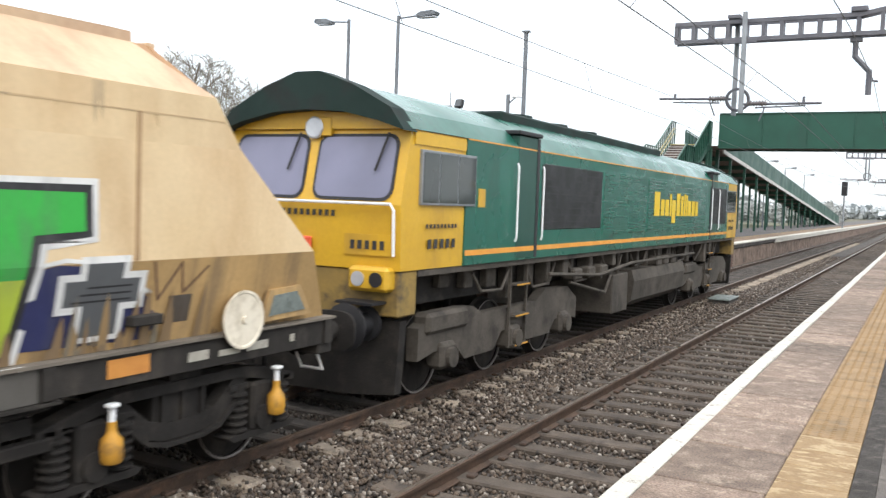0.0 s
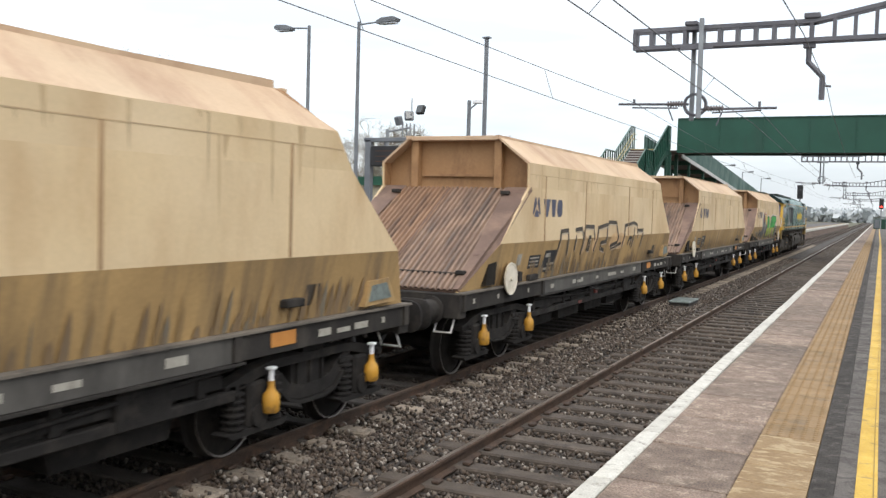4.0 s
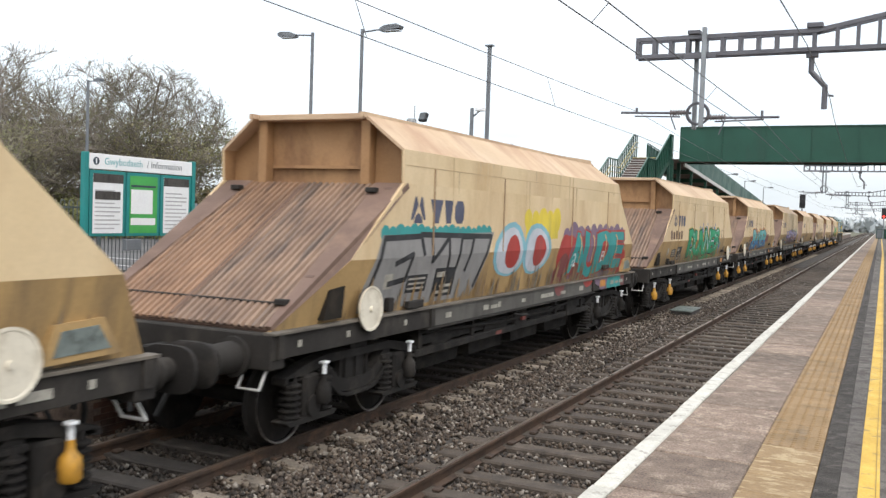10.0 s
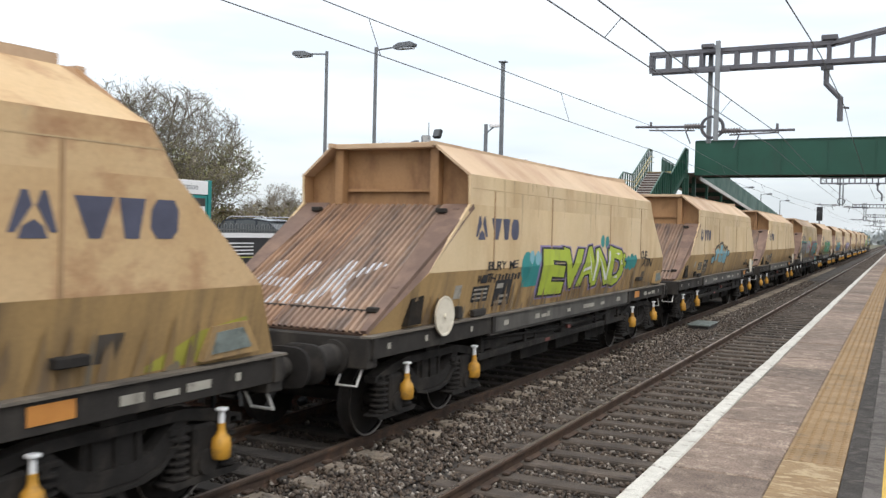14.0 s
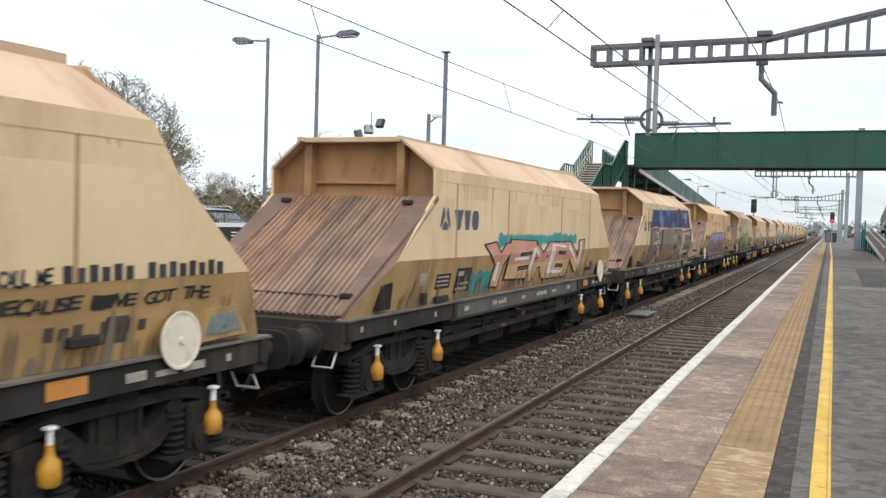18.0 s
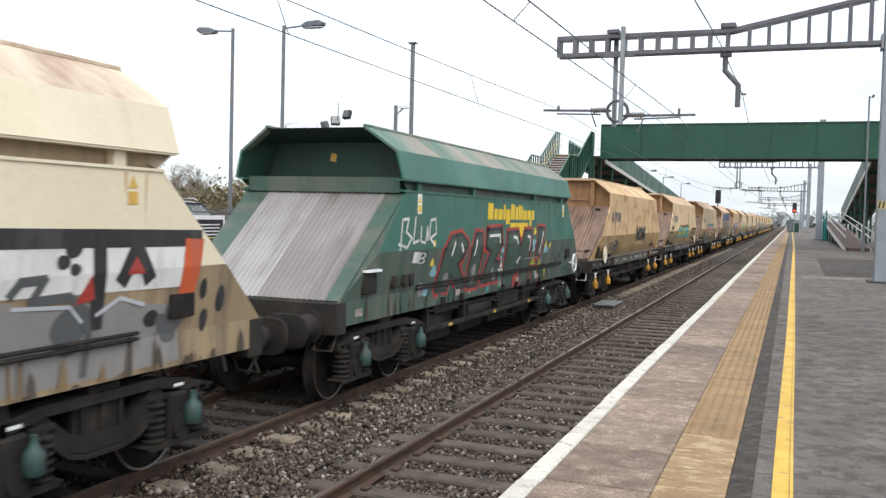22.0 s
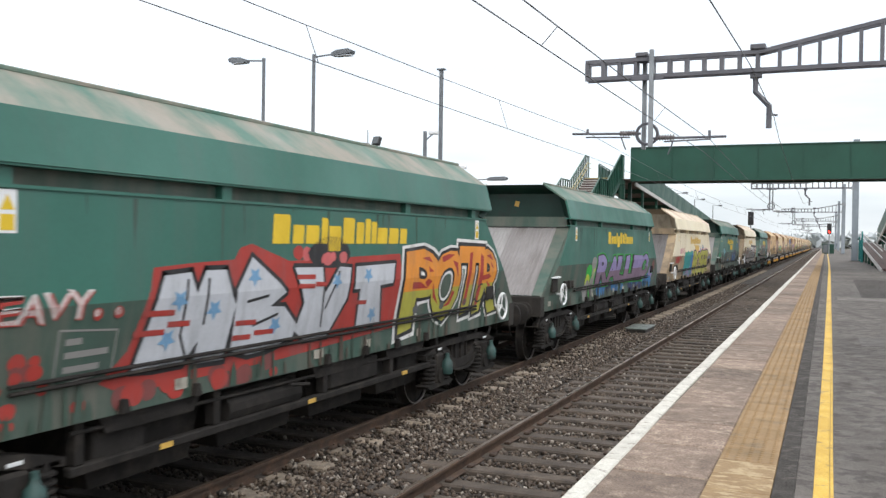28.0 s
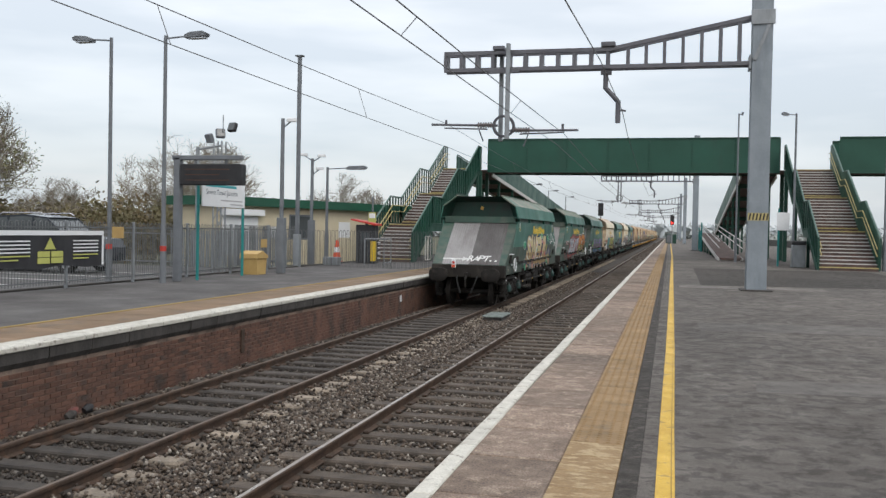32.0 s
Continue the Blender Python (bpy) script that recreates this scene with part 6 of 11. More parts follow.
        sd.poly([(y0 + y, 2.65), (y0 + y + 0.12, 2.65), (y0 + y + 0.06, 2.76)], "logo_yellow" if key == "green" else "logo_ochre", 0.005)
    loose(sd, "logo_bar", w, "")
    pn = Side(1.24, 0.0, 0)
    for y in (0.9, 4.6, 6.9, 8.1, 9.6):
        pn.rect(y0 + y, y0 + y + 0.2, 1.14, 1.24, "label_white")
    for q in pn.polys["label_white"]:
        part("label_plate", MB().add(q, [tuple(range(len(q)))]), M["label_white"], w, fix=False)
    for a, b, z0, z1 in ((y0 + 1.05, y0 + 1.42, 1.42, 1.70), (yf - 1.6, yf - 1.25, 1.50, 1.72)):
        part("hatch", MB().box(1.22, 1.30, a, b, z0, z1, c=0.01), M["bogie"], w, "dark hatch box")
    for zz in (1.37, 1.42):
        part("pipe", MB().cyl((1.275, y0 + 2.85, zz), (1.275, yf - 2.0, zz), 0.017, n=6), M["bogie"], w)
    part("hatch_lid", MB().box(1.24, 1.36, y0 + 1.03, y0 + 1.45, 1.71, 1.74), M["sign_white"], w)
    for y in (2.0, 2.35, 2.55):
        ga = MB().cyl((1.22, y0 + y, 1.5), (1.33, y0 + y, 1.5), 0.06, n=10).box(1.24, 1.32, y0 + y - 0.05, y0 + y + 0.1, 1.45, 1.62, c=0.01)
        part("valve", ga, M["frame"], w)
    yd = y0 + 1.62 if wheel == "r" else yf - 1.0
    hw = MB()
    for k in range(28):
        a, b = 2 * math.pi * k / 28, 2 * math.pi * (k + 1) / 28
        hw.cyl((1.37, yd + 0.215 * math.cos(a), 1.36 + 0.215 * math.sin(a)), (1.37, yd + 0.215 * math.cos(b), 1.36 + 0.215 * math.sin(b)), 0.022, n=6)
    for a in (1.57, 3.67, 5.76):
        hw.cyl((1.35, yd, 1.36), (1.37, yd + 0.215 * math.cos(a), 1.36 + 0.215 * math.sin(a)), 0.014, n=6)
    hw.cyl((1.2, yd, 1.36), (1.37, yd, 1.36), 0.025, n=8)
    part("handbrake_wheel", hw, M["sign_white"], w, "white spoked handbrake wheel")
    for s in (-1, 1):
        a, b = sorted((s * (LF / 2 - 0.25), s * (LF / 2 + 0.005)))
        part("headstock", MB().box(-1.24, 1.24, a, b, 0.95, 1.36, c=0.015), M["frame"], w)
    mid = MB().box(-0.45, 0.45, -LF / 2 + 0.3, yf - 0.3, 0.95, 1.3)
    part("centre_sill", mid, M["bogie"], w)
    part("equipment_box", MB().box(-1.1, 1.1, -3.3, -2.7, 0.62, 0.948, c=0.02), M["bogie"], w)
    part("equipment_box", MB().box(-1.0, 1.0, 2.4, 3.1, 0.62, 0.948, c=0.02), M["bogie"], w)
    part("equipment_box", MB().box(0.95, 1.16, 0.3, 1.5, 0.72, 1.0, c=0.02), M["bogie"], w)
    part("air_tank", MB().cyl((1.0, -1.6, 0.80), (1.0, -0.3, 0.80), 0.16, n=14), M["bogie"], w)
    part("pipe", MB().tube([(1.15, -3.6, 0.96), (1.15, 3.6, 0.90)], 0.02, 6), M["bogie"], w)
    part("brake_handle", MB().tube([(1.25, -0.7, 0.93), (1.3, -0.4, 0.9)], 0.02, 6), M["bogie"], w)
    chutes(w)
    part("lower_beam", MB().box(1.08, 1.17, -3.6, 3.6, 0.62, 0.70, c=0.012), M["bogie"], w, "grimy beam below the side")
    for y in (-2.6, -0.2, 2.2):
        part("label_plate", MB().box(1.171, 1.176, y, y + 0.16, 0.635, 0.685), M["logo_ochre"], w, "small yellow label")
    for y in (-3.5, -1.8, 0.2, 1.9, 3.4):
        part("hanger", MB().box(1.05, 1.16, y - 0.05, y + 0.05, 0.702, 1.04, c=0.008), M["bogie"], w)
    # added blocks for the dark space below the side; not real casings
    for y in (-2.7, 0.5, 2.3):
        part("door_box", MB().prism([(y - 0.62, 1.045), (y + 0.62, 1.045), (y + 0.54, 0.90), (y - 0.54, 0.90)], "x", 0.96, 1.17), M["bogie"], w, "grimy discharge door casing")
        for d in (-0.45, 0.45):
            part("door_lug", MB().prism([(y + d - 0.05, 1.06), (y + d + 0.05, 1.06), (y + d + 0.02, 1.17), (y + d - 0.02, 1.17)], "x", 1.245, 1.30), M["bogie"], w)
    bogies(w, (y0 + 2.05, yf - 2.25), False)
    buffers(w, LF)
    if deco:
        g = Side(1.32, 1.96, 0.09 / 0.6, 1.36, 1.232)
        deco(g, y0)
        tagged(part("graffiti", g.mesh("graffiti"), None, w, "sprayed graffiti on the side"), kind="stuff")
    g = Side(1.32, 1.96, 0.09 / 0.6, 1.36, 1.232)
    g.streaks(y0 + 0.9, yf - 0.4, 1.06, 1.5, ["grime", "grime_green" if key == "green" else "grime_brown"], 70, len(label) + 9)
    g.runs(y0 + 2.3, yf - 1.9, 2.79, 0.8, ["grime_green"] if key == "green" else ["rust_run"], 16, len(label) + 4)
    tagged(part("dirt", g.mesh("dirt"), None, w, "dark runs of dirt"), kind="stuff")
    if rapt:
        # sprayed word and arrow on the rear slope
        lo, hi = Vector((0, -(LF / 2 - 0.08), 1.37)), Vector((0, -(LF / 2 - RF[3][1] - 0.06), 2.82))
        d = (hi - lo).normalized()
        nr = Vector((0, -d.z, d.y))
        fl = Side(0, -9, 0)
        fl.word("RAPT..", -0.05, 1.0, 0.17, 0.45, "white", fat=0.02, lean=0.35, wave=0.03)
        fl.stroke([(-0.9, 0.27), (-0.2, 0.27)], 0.07, "white", 0)
        fl.poly([(-0.25, 0.16), (-0.05, 0.27), (-0.25, 0.38)], "white", 0)
        mb = MB()
        for q in fl.polys["white"]:
            mb.add([lo + Vector((p[1], 0, 0)) + d * p[2] + nr * 0.018 for p in q], [tuple(range(len(q)))])
        part("graffiti", mb, PAINT["white"], w, "white sprayed word and arrow", fix=False)
        tl = part("tail_lamp", MB().box(-0.54, -0.40, -LF / 2 - 0.12, -LF / 2 - 0.02, 1.26, 1.53, c=0.02), M["sign_white"], w, "white portable tail lamp")
        part("lens", MB().cyl((-0.47, -LF / 2 - 0.121, 1.44), (-0.47, -LF / 2 - 0.145, 1.44), 0.045, n=14), M["red"], tl)
        part("panel", MB().box(-0.53, -0.41, -LF / 2 - 0.13, -LF / 2 - 0.122, 1.28, 1.36), M["orange_cone"], tl)
    return w


# ---- diesel locomotive ----
def locomotive():
    w = thing("locomotive", "green and yellow diesel locomotive with dark roof, grimy bogies", "locomotive")
    prof = [(1.32, 1.68), (1.32, 3.28), (1.16, 3.55), (0.74, 3.80), (0.0, 3.90), (-0.74, 3.80), (-1.16, 3.55), (-1.32, 3.28), (-1.32, 1.68)]
    part("body", MB().prism([(1.32, 1.68), (1.32, 3.28), (-1.32, 3.28), (-1.32, 1.68)], "y", -8.5, 8.5), M["loco_green"], w)
    part("roof", MB().prism([(1.325, 3.285), (1.14, 3.50), (0.62, 3.75), (0.20, 3.87), (-0.20, 3.87), (-0.62, 3.75), (-1.14, 3.50), (-1.325, 3.285)], "y", -9.9, 9.9), M["loco_green"], w, "green curved roof")
    rf = MB().box(-0.62, 0.62, -6.0, 3.4, 3.70, 3.90, c=0.03)
    for k in range(3):
        rf.cyl((0, -4.6 + 1.7 * k, 3.90), (0, -4.6 + 1.7 * k, 3.96), 0.5, n=20)
    part("roof_fan", rf, M["loco_roof"], w)
    for s in (-1, 1):
        def Y(v):
            return s * v
        c = w
        def yb(a, b):
            return sorted((s * a, s * b))
        shell = MB().prism([(Y(8.5), 1.68), (Y(10.02), 1.68), (Y(10.05), 2.42), (Y(9.86), 3.28), (Y(8.5), 3.28)], "x", -1.30, 1.30)
        part("cab_front", shell, M["loco_yellow"], c, "bright yellow cab end")
        visor = MB().prism([(1.34, 3.25), (1.15, 3.51), (0.63, 3.78), (0.17, 3.94), (-0.17, 3.94), (-0.63, 3.78), (-1.15, 3.51), (-1.34, 3.25), (-1.0, 3.36), (-0.5, 3.47), (0, 3.50), (0.5, 3.47), (1.0, 3.36)], "y", *yb(9.80, 10.10))
        part("visor", visor, M["loco_roof"], c, "dark green roof end")
        part("brow", MB().prism([(1.31, 3.284), (1.0, 3.37), (0.5, 3.48), (0, 3.51), (-0.5, 3.48), (-1.0, 3.37), (-1.31, 3.284)], "y", *yb(9.5, 9.915)), M["loco_yellow"], c)
        part("side_strip", MB().box(-1.318, 1.318, *yb(8.52, 9.8), 3.12, 3.26), M["loco_yellow"], c)
        # windscreens on the raked front
        for x in (-0.62, 0.62):
            fr, gl = MB(), MB()
            def pz(z, o):
                return s * (10.05 - (z - 2.42) * 0.221 + o)
            def panel(m, hw, za, zb, o, r):
                pts = [(x + sx * (hw - r) + r * math.cos(a0 + j * math.pi / 8), (za + r if sz < 0 else zb - r) + r * math.sin(a0 + j * math.pi / 8)) for sx, sz, a0 in ((1, 1, 0.0), (-1, 1, math.pi / 2), (-1, -1, math.pi), (1, -1, 1.5 * math.pi)) for j in range(5)]
                a = [(p, pz(z, o), z) for p, z in pts]
                b = [(p, pz(z, o - 0.03), z) for p, z in pts]
                n = len(pts)
                m.add(a + b, [tuple(range(n)), tuple(range(n, 2 * n))[::-1]] + [(k, (k + 1) % n, n + (k + 1) % n, n + k) for k in range(n)])
            panel(fr, 0.555, 2.46, 3.23, 0.012, 0.14)
            panel(gl, 0.52, 2.495, 3.195, 0.018, 0.12)
            f = part("windscreen_frame", fr, M["black"], c)
            part("windscreen", gl, M["cab_glass"], f, "blue-tinted windscreen")
            wi = MB().tube([(x + 0.42, pz(3.24, 0.05), 3.24), (x + 0.30, pz(2.8, 0.05), 2.8)], 0.014, 6)
            part("wiper", wi, M["black"], c)
        hl = MB().lathe([(0, 0.13), (0.10, 0.13), (0.11, 0.11), (0.11, 0.0)], (0, s * 9.84, 3.30), (0, s, 0), 20)
        part("headlight", hl, M["light_lens"], c, "round headlight")
        part("headlight_box", MB().box(0.02, 0.24, *yb(9.8, 9.93), 3.2, 3.42, c=0.01), M["loco_yellow"], c)
        hr = MB().tube([(-1.22, s * 10.12, 2.43), (1.20, s * 10.12, 2.43), (1.25, s * 10.12, 2.36), (1.25, s * 10.10, 1.85)], 0.018, 6)
        part("handrail", hr, M["sign_white"], c, "white front handrail")
        bars = MB()
        for k in range(5):
            bars.box(0.64 + 0.10 * k, 0.695 + 0.10 * k, *yb(10.048, 10.056), 1.91, 2.01)
        for k in range(9):
            bars.box(-0.35 + 0.09 * k, -0.305 + 0.09 * k, *yb(10.056, 10.064), 2.27, 2.34)
        part("number_bars", bars, M["panel_black"], c, "dark plain bars on the cab end")
        part("number_panel", MB().box(0.55, 1.22, *yb(10.035, 10.046), 1.84, 2.08), M["loco_yellow"], c)
        sb = MB()
        for k in range(5):
            sb.box(1.321, 1.325, *yb(9.45 - 0.15 * k, 9.365 - 0.15 * k), 1.92, 2.03)
        for k in range(9):
            sb.box(1.321, 1.325, *yb(9.5 - 0.09 * k, 9.455 - 0.09 * k), 2.16, 2.21)
        part("number_bars", sb, M["panel_black"], c)
        # lamp clusters, buffer beam, plough
        for x in (-0.95, 0.95):
            b = part("lamp_cluster", MB().box(x - 0.27, x + 0.27, *yb(9.95, 10.16), 1.44, 1.72, c=0.04), M["loco_yellow"], c)
            for dx in (-0.12, 0.12):
                part("lamp", MB().cyl((x + dx, s * 10.16, 1.58), (x + dx, s * 10.18, 1.58), 0.085, n=16), M["light_lens"] if dx < 0 else M["black"], b)
        part("cable_socket", MB().box(-0.06, 0.10, *yb(10.045, 10.09), 1.88, 2.02, c=0.015), M["orange_cone"], c, "faded orange jumper socket")
        part("buffer_beam", MB().box(-1.28, 1.28, *yb(9.6, 10.0), 1.15, 1.68, c=0.02), M["loco_yellow_grimy"], c, "grimy yellow buffer beam")
        for x in (-0.87, 0.87):
            p = Vector((x, s * 10.0, 1.06))
            bu = MB().lathe([(0, 0.2), (0.05, 0.2), (0.06, 0.13), (0.4, 0.13), (0.41, 0.26), (0.45, 0.27), (0.48, 0.15), (0.48, 0.0)], p, (0, s, 0), 18)
            part("buffer", bu, M["black"], c, smooth=True)
            part("buffer_step", MB().box(x - 0.25, x + 0.25, *yb(10.0, 10.3), 1.30, 1.33), M["black"], c)
        pg = MB().prism([(-1.25, 1.1), (1.25, 1.1), (1.2, 0.25), (0.5, 0.18), (-0.5, 0.18), (-1.2, 0.25)], "y", *yb(9.75, 9.9))
        part("snow_plough", pg, M["bogie"], c, "grimy black snow plough")
        # side window, cab door, handrails
        wn = part("window_frame", MB().box(-1.338, 1.338, *yb(8.25, 9.66), 2.43, 3.07, c=0.006), M["galv"], c, "thin silver window frame")
        for ya, ye in ((8.28, 8.74), (8.77, 9.22), (9.25, 9.63)):
            part("pane", MB().box(-1.343, 1.343, *yb(ya, ye), 2.46, 3.04), M["cab_side_glass"], wn)
        part("tag", MB().box(1.321, 1.33, *yb(7.95, 8.15), 2.42, 2.66), M["loco_yellow"], c)
        part("door_recess", MB().box(-1.326, 1.326, *yb(6.15, 6.9), 1.70, 3.45, c=0.01), M["loco_door_shaded"], c, "dark green recessed cab door")
        part("door_hood", MB().box(-1.36, 1.36, *yb(6.1, 6.95), 3.46, 3.52, c=0.01), M["black"], c)
        # black strip painted in as the shadow line at the door's edge
        part("door_jamb", MB().box(-1.332, 1.332, *yb(6.12, 6.22), 1.70, 3.45), M["black"], c)
        dh = MB()
        for yv in (6.05, 7.0):
            dh.tube([(1.36, s * yv, 1.95), (1.38, s * yv, 2.0), (1.38, s * yv, 3.0), (1.36, s * yv, 3.05)], 0.017, 6)
        part("handrail", dh, M["sign_white"], c)
        for zz in (0.42, 0.85, 1.3):
            st_ = part("step", MB().box(1.15, 1.30, *yb(6.25, 6.75), zz, zz + 0.025), M["loco_grime"], c)
            part("step_edge", MB().box(1.302, 1.315, *yb(6.27, 6.73), zz, zz + 0.022), M["damper"], st_, "yellow step edge")
        lv = MB()
        for yv in (6.2, 6.8):
            lv.box(1.2, 1.24, *yb(yv - 0.02, yv + 0.02), 0.4, 1.7)
        part("ladder", lv, M["loco_grime"], c)
    # grilles, louvres, lining
    for y0, y1 in ((-5.98, -3.15), (6.0, 8.2)):
        fr = part("grille", MB().box(-1.331, 1.331, y0, y1, 2.10, 3.10, c=0.01), M["grille"], w, "black mesh grille")
        for k in range(1, 9):
            z = 2.10 + k * 0.11
            part("slat", MB().box(-1.337, 1.337, y0 + 0.04, y1 - 0.04, z, z + 0.015), M["black"], fr)
    for y0, y1 in ((-3.05, -0.2), (-0.1, 5.5)):
        lo = part("louvre_panel", MB().box(-1.328, 1.328, y0, y1, 1.98, 3.12, c=0.008), M["loco_green"], w)
        for k in range(16):
            z = 2.02 + k * 0.068
            part("slat", MB().box(-1.335, 1.335, y0 + 0.04, y1 - 0.04, z, z + 0.03), M["loco_green"], lo)
    part("lining", MB().box(-1.327, 1.327, -8.48, 8.48, 1.80, 1.87), M["orange_line"], w, "orange line along the body")
    part("lining", MB().box(-1.327, 1.327, -8.48, 8.48, 3.265, 3.284), M["orange_line"], w)
    sd = Side(1.336, 0, 0)
    widths = (0.55, 0.36, 0.4, 0.2, 0.42, 0.42, 0.3, 0.2, 0.2, 0.42, 0.4, 0.34)
    y = 0.35
    for k, a in enumerate(widths):
        up = (1.0, 0.7, 0.7, 0.95, 0.7, 1.0, 0.9, 1.0, 0.95, 0.7, 0.7, 0.7)[k]
        sd.rect(y, y + a * 0.82, 2.32 - (0.16 if k == 4 else 0), 2.32 + 0.52 * up, "logo_yellow", 0.004)
        y += a
    loose(sd, "logo_bar", w, "")
    # underframe
    part("sole", MB().box(-1.29, 1.29, -9.6, 9.6, 1.60, 1.675), M["loco_grime"], w)
    part("frame", MB().box(-0.95, 0.95, -9.5, 9.5, 1.2, 1.598), M["bogie"], w)
    part("fuel_tank", MB().prism([(-1.28, 1.22), (1.28, 1.22), (1.34, 1.0), (1.28, 0.6), (1.0, 0.42), (-1.0, 0.42), (-1.28, 0.6), (-1.34, 1.0)], "y", -0.9, 3.4), M["loco_grime"], w, "rounded grimy fuel tank")
    bx = MB().box(-1.3, 1.3, -2.2, -1.2, 0.45, 1.2, c=0.02)
    part("battery_box", bx, M["loco_grime"], w)
    pp = MB()
    for y in (-4.3, -3.6, -2.9, 1.0, 1.6, 2.3):
        pp.box(1.05, 1.3, y, y + 0.4, 1.22, 1.42, c=0.03)
    pp.tube([(1.3, -5.5, 1.4), (1.3, -3.0, 1.25), (1.3, -1.0, 1.38), (1.3, 4.5, 1.38)], 0.03, 6).tube([(1.25, -4.4, 1.2), (1.28, -2.6, 0.9), (1.28, -2.3, 1.2)], 0.03, 6)
    rnd = random.Random(8)
    for k in range(26):
        y = -8.6 + 0.66 * k + rnd.uniform(-0.1, 0.1)
        z = rnd.uniform(1.28, 1.45)
        pp.box(0.96, rnd.uniform(1.05, 1.24), y, y + rnd.uniform(0.08, 0.34), z - rnd.uniform(0.05, 0.2), 1.598, c=0.015)
    for k in range(9):
        y = -8.0 + 1.8 * k
        pp.tube([(1.2, y, 1.55), (1.24, y + 0.2, rnd.uniform(1.15, 1.35)), (1.22, y + 0.9, rnd.uniform(1.15, 1.4)), (1.2, y + 1.2, 1.56)], 0.022, 6)
    part("pipework", pp, M["loco_grime"], w)
    lb = MB()
    for s in (-1, 1):
        a, b = (1.02, 1.18) if s > 0 else (-1.18, -1.02)
        lb.prism([(-2.75, 0.95), (-2.2, 1.12), (-1.3, 1.10), (-1.0, 0.98), (0.9, 0.98), (1.3, 1.15), (2.3, 1.12), (2.75, 0.9), (2.75, 0.55), (2.35, 0.62), (1.75, 0.62), (1.5, 0.42), (0.6, 0.42), (0.35, 0.66), (-0.35, 0.66), (-0.6, 0.42), (-1.5, 0.42), (-1.75, 0.62), (-2.35, 0.62), (-2.75, 0.55)], "x", a, b)
        for y in (-2.06, 0.0, 2.06):
            lb.box(min(a, b) - 0.02, max(a, b) + 0.08, y - 0.2, y + 0.2, 0.38, 0.72, c=0.05)
            lb.cyl((s * 1.18, y, 0.53), (s * 1.32, y, 0.53), 0.13, n=14)
        lb.box(min(a, b) - 0.03, max(a, b) + 0.06, -2.6, -1.5, 0.85, 1.12, c=0.05)
    for y in (-6.6, 6.6):
        b = part("bogie", lb, M["loco_grime"], w, m=pose(0, y, 0))
        for dy in (-2.06, 0.0, 2.06):
            part("wheelset", WHEELSET, None, b, m=pose(0, dy, 0.53) @ Matrix.Diagonal((1, 1.15, 1.15, 1)))
    return w


LOCO = locomotive()


